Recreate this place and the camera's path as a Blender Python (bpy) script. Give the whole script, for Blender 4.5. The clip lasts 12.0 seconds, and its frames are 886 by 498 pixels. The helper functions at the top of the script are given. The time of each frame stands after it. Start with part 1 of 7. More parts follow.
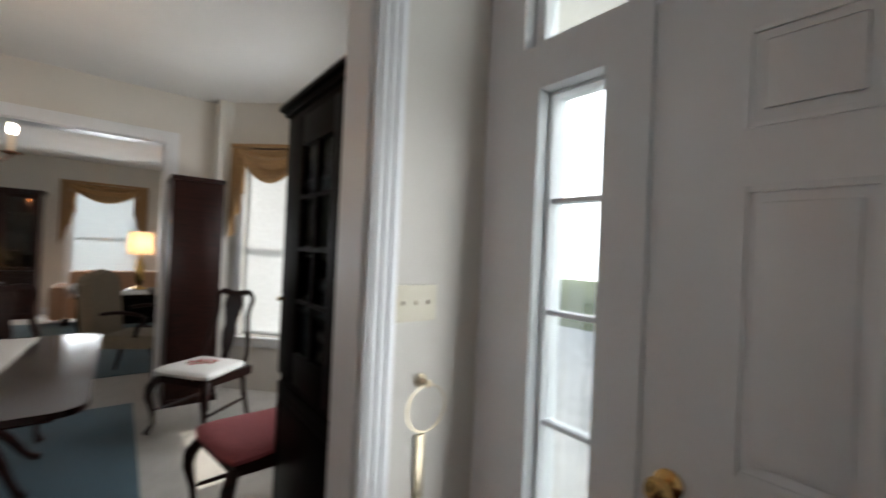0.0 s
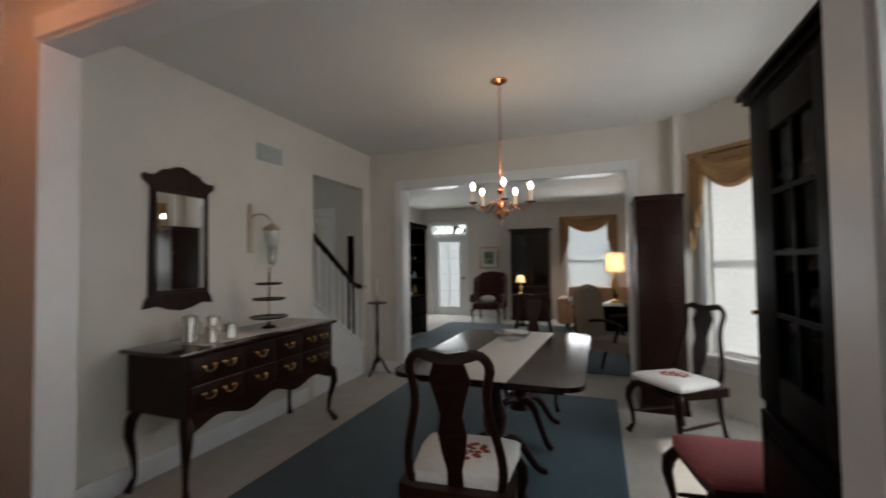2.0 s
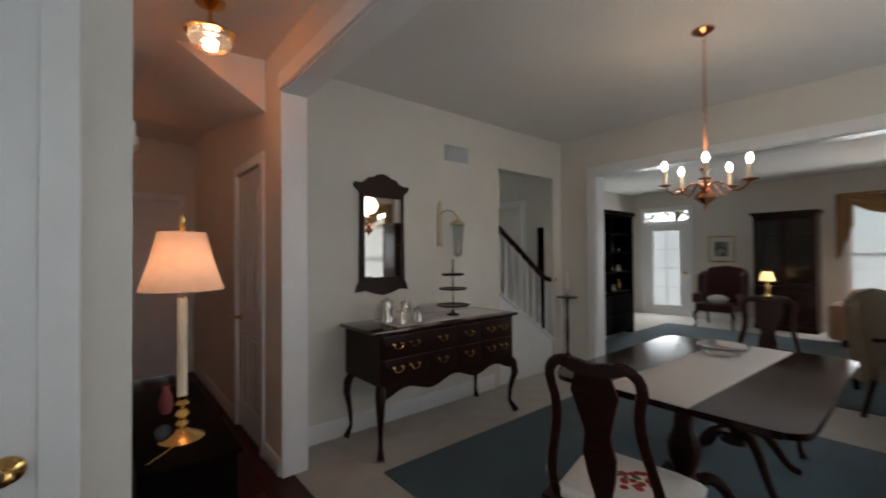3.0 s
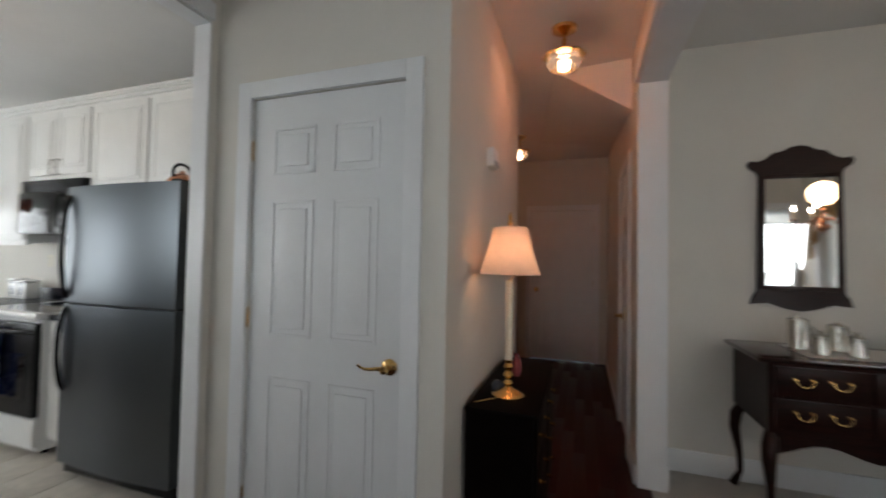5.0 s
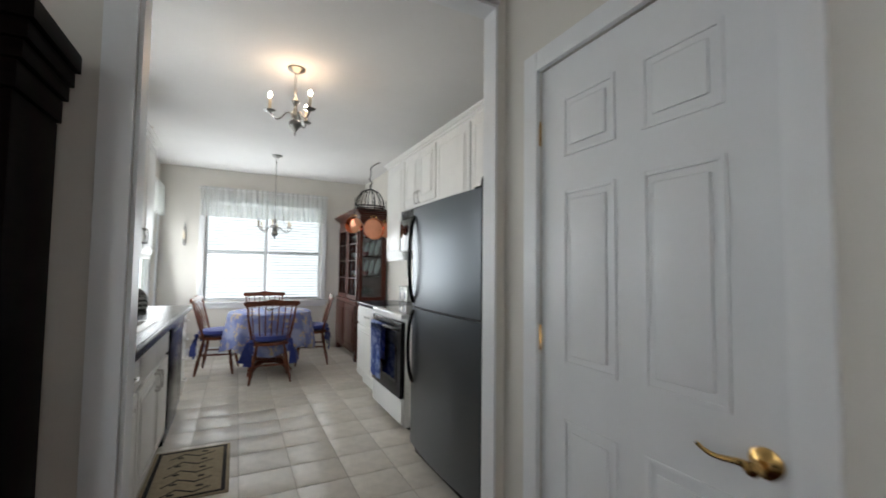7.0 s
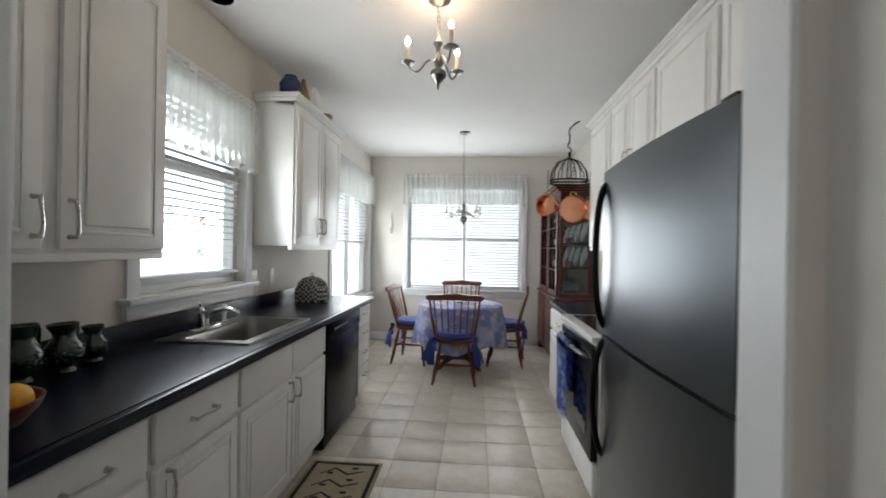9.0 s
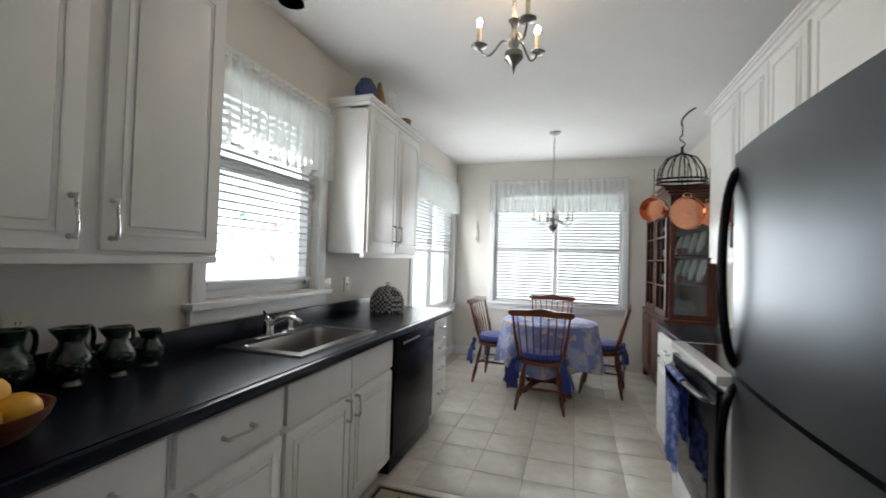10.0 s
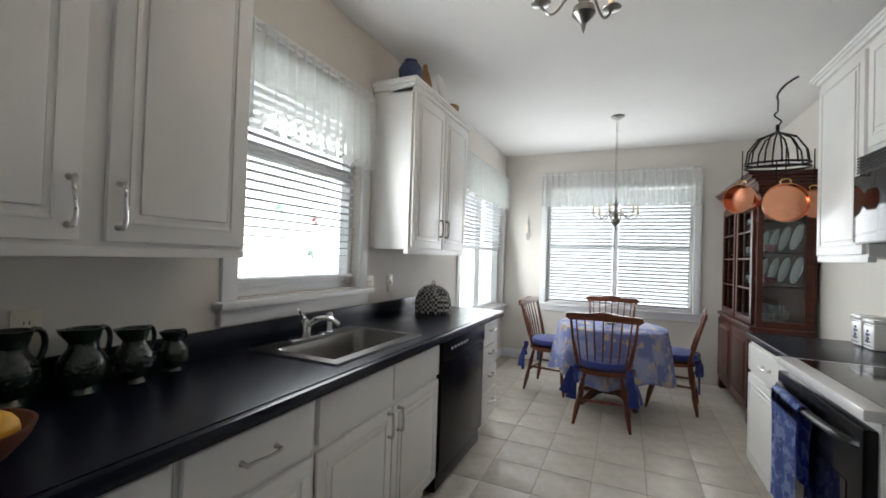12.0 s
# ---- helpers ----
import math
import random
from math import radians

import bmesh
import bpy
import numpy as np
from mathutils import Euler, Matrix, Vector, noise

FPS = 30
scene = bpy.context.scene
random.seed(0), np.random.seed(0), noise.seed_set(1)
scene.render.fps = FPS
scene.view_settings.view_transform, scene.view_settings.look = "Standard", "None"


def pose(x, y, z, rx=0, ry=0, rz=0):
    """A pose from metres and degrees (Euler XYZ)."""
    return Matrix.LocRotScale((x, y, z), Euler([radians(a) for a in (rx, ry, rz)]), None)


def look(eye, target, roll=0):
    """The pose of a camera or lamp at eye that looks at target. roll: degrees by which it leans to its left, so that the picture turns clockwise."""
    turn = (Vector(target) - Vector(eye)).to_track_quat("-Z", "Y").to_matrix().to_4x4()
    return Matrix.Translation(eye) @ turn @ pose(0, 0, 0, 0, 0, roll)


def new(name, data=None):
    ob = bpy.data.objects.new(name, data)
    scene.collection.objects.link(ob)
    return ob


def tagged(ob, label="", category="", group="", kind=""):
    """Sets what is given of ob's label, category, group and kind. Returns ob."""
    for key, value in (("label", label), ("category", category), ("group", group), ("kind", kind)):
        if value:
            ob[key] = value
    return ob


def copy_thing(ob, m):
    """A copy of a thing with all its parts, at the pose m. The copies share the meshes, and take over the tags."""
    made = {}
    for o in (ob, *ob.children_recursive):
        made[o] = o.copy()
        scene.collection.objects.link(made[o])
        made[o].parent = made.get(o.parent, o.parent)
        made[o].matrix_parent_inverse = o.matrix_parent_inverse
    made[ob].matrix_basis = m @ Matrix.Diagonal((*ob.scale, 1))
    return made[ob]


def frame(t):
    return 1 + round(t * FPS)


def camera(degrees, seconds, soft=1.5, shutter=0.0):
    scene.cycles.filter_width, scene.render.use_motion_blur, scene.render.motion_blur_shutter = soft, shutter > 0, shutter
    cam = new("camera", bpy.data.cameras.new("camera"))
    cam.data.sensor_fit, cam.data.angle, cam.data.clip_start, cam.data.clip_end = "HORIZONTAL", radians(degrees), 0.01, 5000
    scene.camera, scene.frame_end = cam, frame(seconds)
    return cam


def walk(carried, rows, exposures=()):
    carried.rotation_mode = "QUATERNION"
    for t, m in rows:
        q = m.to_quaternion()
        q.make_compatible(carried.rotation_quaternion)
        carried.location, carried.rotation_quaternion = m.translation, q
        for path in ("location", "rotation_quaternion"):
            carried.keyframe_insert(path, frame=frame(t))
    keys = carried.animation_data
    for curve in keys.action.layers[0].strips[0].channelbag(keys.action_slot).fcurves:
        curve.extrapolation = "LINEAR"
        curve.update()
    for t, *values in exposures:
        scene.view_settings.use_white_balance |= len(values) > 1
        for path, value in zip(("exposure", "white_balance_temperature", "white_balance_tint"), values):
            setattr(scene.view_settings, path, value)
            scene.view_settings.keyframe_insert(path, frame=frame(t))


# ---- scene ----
cam = camera(94.6, 12.0, soft=1.7, shutter=0.5)
PATH = [
    (0, (0.356, 1.97, 1.399), (1.598, 3.537, 1.412), 2.6),
    (0.5, (0.226, 1.965, 1.397), (1.01, 3.805, 1.386), -0.5),
    (1, (0.266, 1.958, 1.374), (0.521, 3.941, 1.404), -2.3),
    (1.5, (0.304, 1.943, 1.365), (0.077, 3.929, 1.425), -1.9),
    (2, (0.369, 1.929, 1.367), (-0.343, 3.797, 1.43), -0.8),
    (2.5, (0.498, 2.04, 1.395), (-0.677, 3.658, 1.433), -0.4),
    (3, (0.562, 2.15, 1.388), (-0.972, 3.433, 1.414), -0.4),
    (3.2, (0.59, 2.21, 1.37), (-1.054, 3.347, 1.405), -0.2),
    (4.8, (0.69, 2.702, 1.315), (-1.255, 2.239, 1.384), 0.1),
    (5, (0.655, 2.705, 1.315), (-1.237, 2.059, 1.375), 1.1),
    (5.5, (0.57, 2.737, 1.307), (-1.105, 1.646, 1.36), 1.9),
    (6, (0.45, 2.697, 1.297), (-0.989, 1.31, 1.358), 1.4),
    (6.5, (0.309, 2.647, 1.28), (-0.868, 1.032, 1.356), 0.7),
    (7, (0.179, 2.463, 1.29), (-0.717, 0.678, 1.39), 0.7),
    (7.2, (0.118, 2.372, 1.285), (-0.69, 0.551, 1.406), 1.2),
    (8.8, (-0.347, 1.691, 1.359), (-0.293, -0.308, 1.364), 0.6),
    (9, (-0.377, 1.598, 1.377), (-0.221, -0.396, 1.375), 1.0),
    (9.5, (-0.431, 1.42, 1.369), (-0.033, -0.54, 1.394), 1.3),
    (10, (-0.448, 1.287, 1.362), (0.16, -0.618, 1.407), 1.7),
    (10.5, (-0.417, 1.182, 1.351), (0.32, -0.677, 1.386), 0.4),
    (11, (-0.379, 1.107, 1.347), (0.42, -0.726, 1.384), 0.2),
    (11.5, (-0.351, 1.068, 1.347), (0.465, -0.758, 1.383), 1.0),
    (12, (-0.333, 1.046, 1.348), (0.483, -0.78, 1.379), 1.9),
]
EXPOSURES = [(0, 0.28), (0.5, 0.08), (1, 0.05), (2, 0.0), (5, 0.0), (6, 0.05), (7, 0.02), (9, 0.0), (12, 0.0)]
walk(cam, [(t, look(eye, target, roll)) for t, eye, target, roll in PATH], exposures=EXPOSURES)

# ---- world, sun, daylight at the openings ----
world = bpy.data.worlds.new("sky")
scene.world = world
world.use_nodes = True
sky = world.node_tree.nodes.new("ShaderNodeTexSky")
sky.sky_type = 'NISHITA'
sky.sun_disc = False
sky.sun_elevation = radians(31)
sky.sun_rotation = radians(87)
bgnode = world.node_tree.nodes["Background"]
bgnode.inputs[1].default_value = 0.12
world.node_tree.links.new(sky.outputs[0], bgnode.inputs[0])
sun = new("sun", bpy.data.lights.new("sun", 'SUN'))
sun.data.energy, sun.data.angle, sun.data.color = 5.0, radians(0.5), (1.0, 0.95, 0.86)
sun.matrix_world = look((12, 5.7, 7.3), (0, 5.1, 0))


def window_light(name, at, toward, w, h, watts, color=(0.93, 0.97, 1.0)):
    lamp = new(name, bpy.data.lights.new(name, 'AREA'))
    lamp.data.shape, lamp.data.size, lamp.data.size_y = 'RECTANGLE', w, h
    lamp.data.energy, lamp.data.color = watts, color
    lamp.matrix_world = look(at, toward)
    return lamp


window_light("daylight_sink", (1.08, -0.64, 1.60), (0.2, -0.60, 1.72), 0.74, 0.70, 13)
window_light("daylight_nook_east", (1.05, -3.45, 1.35), (0.0, -3.45, 1.52), 1.7, 1.0, 21)
window_light("daylight_nook_south", (-0.2, -4.30, 1.40), (-0.2, -3.0, 1.60), 1.5, 1.2, 25)
window_light("daylight_bay", (1.90, 5.09, 1.25), (0.0, 4.99, 0.85), 1.2, 1.4, 28)
window_light("daylight_sidelight", (1.32, 2.68, 1.15), (0.0, 2.5, 1.2), 0.18, 1.4, 5)
window_light("daylight_living_door", (-3.24, 11.64, 1.1), (-3.0, 9.5, 0.8), 0.6, 1.6, 22)
window_light("daylight_living_window", (0.15, 11.59, 1.25), (0.1, 9.5, 0.9), 0.9, 1.4, 26)
window_light("daylight_stair_hall", (-5.95, 5.69, 1.5), (-3.5, 5.7, 1.2), 0.8, 1.2, 10)


def bulb_light(name, at, watts, color=(1.0, 0.62, 0.33), r=0.03):
    lamp = new(name, bpy.data.lights.new(name, 'POINT'))
    lamp.data.energy, lamp.data.color, lamp.data.shadow_soft_size = watts, color, r
    lamp.location = at
    return lamp


# ---- materials ----
def noise_tex(nt, scale, detail=4.0, rough=0.55):
    co = nt.nodes.new("ShaderNodeTexCoord")
    n = nt.nodes.new("ShaderNodeTexNoise")
    n.inputs["Scale"].default_value, n.inputs["Detail"].default_value = scale, detail
    n.inputs["Roughness"].default_value = rough
    nt.links.new(co.outputs["Object"], n.inputs["Vector"])
    return n


def material(name, color, rough=0.6, metal=0.0, scale=9.0, amount=0.08, bump=0.04, fine=160.0, coat=0.0, emit=0.0,
             transmit=0.0, sheen=0.0, per_piece=0.0, subsurface=0.0, spec=0.5, alpha=1.0):
    m = bpy.data.materials.new(name)
    m.use_nodes = True
    nt = m.node_tree
    b = nt.nodes["Principled BSDF"]
    b.inputs["Base Color"].default_value = (*color, 1)
    b.inputs["Roughness"].default_value, b.inputs["Metallic"].default_value = rough, metal
    b.inputs["Coat Weight"].default_value = coat
    b.inputs["Coat Roughness"].default_value = 0.12
    b.inputs["Transmission Weight"].default_value = transmit
    b.inputs["Sheen Weight"].default_value = sheen
    b.inputs["Specular IOR Level"].default_value = spec
    if emit:
        b.inputs["Emission Color"].default_value = (*color, 1)
        b.inputs["Emission Strength"].default_value = emit
    if amount:
        n = noise_tex(nt, scale)
        ramp = nt.nodes.new("ShaderNodeMapRange")
        ramp.inputs["From Min"].default_value, ramp.inputs["From Max"].default_value = 0.3, 0.7
        ramp.inputs["To Min"].default_value, ramp.inputs["To Max"].default_value = 1 - amount, 1 + amount
        nt.links.new(n.outputs["Fac"], ramp.inputs["Value"])
        last = ramp.outputs[0]
        if per_piece:
            info = nt.nodes.new("ShaderNodeObjectInfo")
            r2 = nt.nodes.new("ShaderNodeMapRange")
            r2.inputs["To Min"].default_value, r2.inputs["To Max"].default_value = 1 - per_piece, 1 + per_piece
            nt.links.new(info.outputs["Random"], r2.inputs["Value"])
            mul = nt.nodes.new("ShaderNodeMath")
            mul.operation = 'MULTIPLY'
            nt.links.new(last, mul.inputs[0])
            nt.links.new(r2.outputs[0], mul.inputs[1])
            last = mul.outputs[0]
        mix = nt.nodes.new("ShaderNodeVectorMath")
        mix.operation = 'SCALE'
        mix.inputs[0].default_value = color
        nt.links.new(last, mix.inputs["Scale"])
        nt.links.new(mix.outputs[0], b.inputs["Base Color"])
        rr = nt.nodes.new("ShaderNodeMapRange")
        rr.inputs["To Min"].default_value = rough * 0.9
        rr.inputs["To Max"].default_value = min(rough * 1.1, 1.0)
        nt.links.new(n.outputs["Fac"], rr.inputs["Value"])
        nt.links.new(rr.outputs[0], b.inputs["Roughness"])
    if bump:
        f = noise_tex(nt, fine, 3.0)
        bp = nt.nodes.new("ShaderNodeBump")
        bp.inputs["Strength"].default_value, bp.inputs["Distance"].default_value = bump * 4, 0.004
        nt.links.new(f.outputs["Fac"], bp.inputs["Height"])
        nt.links.new(bp.outputs[0], b.inputs["Normal"])
    return m


def wood(name, dark, light, rough=0.3, coat=0.3, scale=(1.5, 1.5, 14.0), per_piece=0.0):
    m = bpy.data.materials.new(name)
    m.use_nodes = True
    nt = m.node_tree
    b = nt.nodes["Principled BSDF"]
    co = nt.nodes.new("ShaderNodeTexCoord")
    mp = nt.nodes.new("ShaderNodeMapping")
    mp.inputs["Scale"].default_value = scale
    n = nt.nodes.new("ShaderNodeTexNoise")
    n.inputs["Scale"].default_value, n.inputs["Detail"].default_value, n.inputs["Distortion"].default_value = 4.0, 8.0, 1.2
    n2 = noise_tex(nt, 2.5)
    nt.links.new(co.outputs["Object"], mp.inputs["Vector"])
    nt.links.new(mp.outputs[0], n.inputs["Vector"])
    add = nt.nodes.new("ShaderNodeMath")
    add.operation = 'MULTIPLY_ADD'
    add.inputs[1].default_value = 0.35
    nt.links.new(n2.outputs["Fac"], add.inputs[0])
    nt.links.new(n.outputs["Fac"], add.inputs[2])
    last = add.outputs[0]
    if per_piece:
        info = nt.nodes.new("ShaderNodeObjectInfo")
        a2 = nt.nodes.new("ShaderNodeMath")
        a2.operation = 'MULTIPLY_ADD'
        a2.inputs[1].default_value = per_piece
        nt.links.new(info.outputs["Random"], a2.inputs[0])
        nt.links.new(last, a2.inputs[2])
        last = a2.outputs[0]
    ramp = nt.nodes.new("ShaderNodeValToRGB")
    ramp.color_ramp.elements[0].position, ramp.color_ramp.elements[1].position = 0.42, 0.92
    ramp.color_ramp.elements[0].color, ramp.color_ramp.elements[1].color = (*dark, 1), (*light, 1)
    nt.links.new(last, ramp.inputs[0])
    nt.links.new(ramp.outputs[0], b.inputs["Base Color"])
    b.inputs["Roughness"].default_value, b.inputs["Coat Weight"].default_value = rough, coat
    b.inputs["Coat Roughness"].default_value = 0.15
    b.inputs["Specular IOR Level"].default_value = 0.2
    bp = nt.nodes.new("ShaderNodeBump")
    bp.inputs["Strength"].default_value, bp.inputs["Distance"].default_value = 0.12, 0.002
    nt.links.new(n.outputs["Fac"], bp.inputs["Height"])
    nt.links.new(bp.outputs[0], b.inputs["Normal"])
    return m


def glass(name, tint=(0.95, 0.97, 0.97), rough=0.02, share=0.10):
    """A thin pane: clear, with a faint gloss."""
    m = bpy.data.materials.new(name)
    m.use_nodes = True
    nt = m.node_tree
    nt.nodes.remove(nt.nodes["Principled BSDF"])
    tr, gl, mix = (nt.nodes.new(k) for k in ("ShaderNodeBsdfTransparent", "ShaderNodeBsdfGlossy", "ShaderNodeMixShader"))
    tr.inputs[0].default_value = (*tint, 1)
    gl.inputs["Roughness"].default_value = rough
    mix.inputs[0].default_value = share
    nt.links.new(tr.outputs[0], mix.inputs[1])
    nt.links.new(gl.outputs[0], mix.inputs[2])
    nt.links.new(mix.outputs[0], nt.nodes["Material Output"].inputs[0])
    return m


def translucent(name, color, share=0.5, rough=0.9, emit=0.0, clear=0.0, folds=0.0):
    """Thin cloth or paper that lets light through."""
    m = bpy.data.materials.new(name)
    m.use_nodes = True
    nt = m.node_tree
    nt.nodes.remove(nt.nodes["Principled BSDF"])
    d, t, mix = (nt.nodes.new(k) for k in ("ShaderNodeBsdfDiffuse", "ShaderNodeBsdfTranslucent", "ShaderNodeMixShader"))
    n = noise_tex(nt, 30.0)
    mr = nt.nodes.new("ShaderNodeMapRange")
    mr.inputs["To Min"].default_value, mr.inputs["To Max"].default_value = 0.86, 1.06
    sc = nt.nodes.new("ShaderNodeVectorMath")
    sc.operation = 'SCALE'
    sc.inputs[0].default_value = color
    nt.links.new(n.outputs["Fac"], mr.inputs["Value"])
    nt.links.new(mr.outputs[0], sc.inputs["Scale"])
    nt.links.new(sc.outputs[0], d.inputs[0])
    nt.links.new(sc.outputs[0], t.inputs[0])
    mix.inputs[0].default_value = share
    nt.links.new(d.outputs[0], mix.inputs[1])
    nt.links.new(t.outputs[0], mix.inputs[2])
    last = mix.outputs[0]
    if clear:
        cl, m2 = nt.nodes.new("ShaderNodeBsdfTransparent"), nt.nodes.new("ShaderNodeMixShader")
        m2.inputs[0].default_value = clear
        nt.links.new(last, m2.inputs[1])
        nt.links.new(cl.outputs[0], m2.inputs[2])
        last = m2.outputs[0]
    nt.links.new(last, nt.nodes["Material Output"].inputs[0])
    return m


WALL = material("cream_wall_paint", (0.67, 0.64, 0.585), 0.75, scale=3.0, amount=0.03, bump=0.03, fine=240)
CEIL = material("white_ceiling_paint", (0.74, 0.73, 0.71), 0.9, scale=2.0, amount=0.025, bump=0.05, fine=120)
TRIM = material("white_trim_paint", (0.76, 0.77, 0.78), 0.38, scale=5.0, amount=0.025, bump=0.015, fine=90)
CABW = material("white_cabinet_paint", (0.77, 0.765, 0.74), 0.36, scale=5.0, amount=0.03, bump=0.015, fine=90)
CARPET = material("beige_carpet", (0.50, 0.465, 0.42), 0.95, scale=6.0, amount=0.09, bump=0.35, fine=420, sheen=0.3)
RUG = material("teal_blue_rug", (0.020, 0.070, 0.098), 0.95, scale=4.0, amount=0.28, bump=0.4, fine=380, sheen=0.25)
REDWOOD = wood("red_brown_floor_wood", (0.018, 0.0028, 0.0024), (0.050, 0.0075, 0.006), 0.42, 0.05, (14.0, 1.5, 1.5), 0.12)
MAHOG = wood("dark_mahogany", (0.006, 0.0017, 0.0012), (0.026, 0.006, 0.004), 0.36, 0.05)
MAHOG_H = wood("dark_mahogany_flat_grain", (0.008, 0.0028, 0.002), (0.028, 0.008, 0.006), 0.10, 0.5, (14.0, 1.5, 1.5))
EBONY = wood("black_brown_wood", (0.002, 0.0014, 0.0013), (0.006, 0.0035, 0.003), 0.42, 0.0)
EBONY.node_tree.nodes["Principled BSDF"].inputs["IOR"].default_value = 1.15
CHERRY = wood("cherry_wood", (0.030, 0.008, 0.005), (0.095, 0.024, 0.014), 0.34, 0.2)
MAPLE = wood("reddish_maple", (0.060, 0.017, 0.009), (0.18, 0.055, 0.025), 0.36, 0.2)
TILE = material("beige_vinyl_tile", (0.58, 0.535, 0.465), 0.34, scale=12.0, amount=0.10, bump=0.03, fine=60, per_piece=0.04)
GROUT = material("grey_grout", (0.46, 0.42, 0.36), 0.8, scale=20, amount=0.08, bump=0.05)
NAVY = material("navy_laminate", (0.004, 0.006, 0.016), 0.27, amount=0.0, bump=0.0, spec=0.4)
STEEL = material("brushed_steel", (0.115, 0.127, 0.138), 0.30, 1.0, amount=0.0, bump=0.012, fine=420)
SINKST = material("sink_steel", (0.30, 0.29, 0.27), 0.30, 1.0, scale=10.0, amount=0.06, bump=0.015)
CHROME = material("chrome", (0.75, 0.75, 0.75), 0.12, 1.0, amount=0.0, bump=0.0)
PEWTER = material("pewter", (0.30, 0.29, 0.27), 0.30, 1.0, scale=30, amount=0.12, bump=0.02)
NICKEL = material("satin_nickel", (0.55, 0.54, 0.52), 0.28, 1.0, scale=30, amount=0.05, bump=0.0)
PALEBRASS = material("tarnished_pale_brass", (0.62, 0.53, 0.38), 0.3, 1.0, scale=25, amount=0.10, bump=0.0)
BRASS = material("polished_brass", (0.72, 0.46, 0.17), 0.2, 1.0, scale=25, amount=0.08, bump=0.0)
COPPER = material("copper", (0.78, 0.36, 0.22), 0.2, 1.0, scale=14, amount=0.10, bump=0.01, fine=80)
IRON = material("black_iron", (0.012, 0.011, 0.011), 0.5, 0.6, scale=30, amount=0.2, bump=0.05)
BLACK = material("black_appliance", (0.004, 0.004, 0.005), 0.22, scale=20, amount=0.1, bump=0.0, spec=0.18)
BLACKGL = material("black_glass", (0.004, 0.004, 0.005), 0.06, amount=0.0, bump=0.0, spec=0.3)
RUBBER = material("dark_gasket", (0.01, 0.01, 0.01), 0.7, amount=0.1, bump=0.0)
WHITEAP = material("white_enamel", (0.78, 0.78, 0.77), 0.22, scale=4, amount=0.015, bump=0.0)
GLASS = glass("window_glass")
CABGLASS = glass("cabinet_glass", (0.72, 0.76, 0.76), share=0.05)
CRYSTAL = material("crystal", (0.95, 0.97, 0.97), 0.04, transmit=0.9, amount=0.0, bump=0.0)
MIRROR = material("mirror_silver", (0.85, 0.85, 0.84), 0.02, 1.0, amount=0.0, bump=0.0)
SHADE = translucent("cream_lamp_shade", (0.80, 0.64, 0.54), 0.45)
PAPERSHADE = translucent("parchment_shade", (0.80, 0.68, 0.52), 0.5)
LACE = translucent("white_lace", (0.88, 0.89, 0.87), 0.62, clear=0.22)
SLAT = translucent("white_blind_slat", (0.86, 0.87, 0.88), 0.14)
SHEER = translucent("white_roller_shade", (0.88, 0.89, 0.90), 0.6)
GOLDCL = material("gold_damask_cloth", (0.34, 0.20, 0.085), 0.8, scale=45, amount=0.22, bump=0.12, fine=300, sheen=0.2)
BLUECL = material("royal_blue_cloth", (0.012, 0.026, 0.17), 0.85, scale=30, amount=0.16, bump=0.15, fine=350, sheen=0.2)
WHITECL = material("white_damask_cloth", (0.70, 0.69, 0.67), 0.85, scale=60, amount=0.06, bump=0.12, fine=320)
PINKCL = material("rose_needlepoint", (0.30, 0.075, 0.085), 0.9, scale=70, amount=0.15, bump=0.15, fine=400)
REDFL = material("red_needlepoint_flower", (0.35, 0.03, 0.03), 0.9, scale=80, amount=0.3, bump=0.1)
GREENFL = material("green_needlepoint_leaf", (0.07, 0.12, 0.05), 0.9, scale=80, amount=0.3, bump=0.1)
MAROON = material("maroon_upholstery", (0.060, 0.010, 0.012), 0.85, scale=40, amount=0.2, bump=0.12, fine=300, sheen=0.2)
TAUPE = material("taupe_upholstery", (0.26, 0.21, 0.15), 0.9, scale=40, amount=0.12, bump=0.12, fine=300, sheen=0.2)
PEACH = material("peach_sofa_cloth", (0.46, 0.27, 0.17), 0.9, scale=40, amount=0.12, bump=0.12, fine=300, sheen=0.2)
LINEN = material("pale_table_linen", (0.62, 0.60, 0.58), 0.9, scale=90, amount=0.05, bump=0.1, fine=400)
GREENGL = material("green_glazed_pottery", (0.006, 0.018, 0.010), 0.2, scale=60, amount=0.5, bump=0.35, fine=55, coat=0.4)
ORANGE = material("orange_peel", (0.75, 0.38, 0.03), 0.45, scale=40, amount=0.08, bump=0.1, fine=220)
APPLE = material("red_apple_skin", (0.30, 0.03, 0.025), 0.3, scale=20, amount=0.25, bump=0.0)
SILVER = material("silver_plate", (0.68, 0.66, 0.60), 0.16, 1.0, scale=30, amount=0.06, bump=0.0)
CANDLE = material("ivory_candle", (0.78, 0.68, 0.52), 0.5, amount=0.03, bump=0.0)
IVORY = material("ivory_plastic", (0.70, 0.65, 0.52), 0.4, amount=0.02, bump=0.0)
CHINA = material("white_china", (0.75, 0.75, 0.73), 0.2, amount=0.02, bump=0.0, coat=0.3)
CHINABL = material("blue_china_pattern", (0.05, 0.07, 0.16), 0.25, amount=0.3, bump=0.0)
WICKER = material("straw_basket", (0.30, 0.17, 0.07), 0.8, scale=60, amount=0.3, bump=0.4, fine=120)
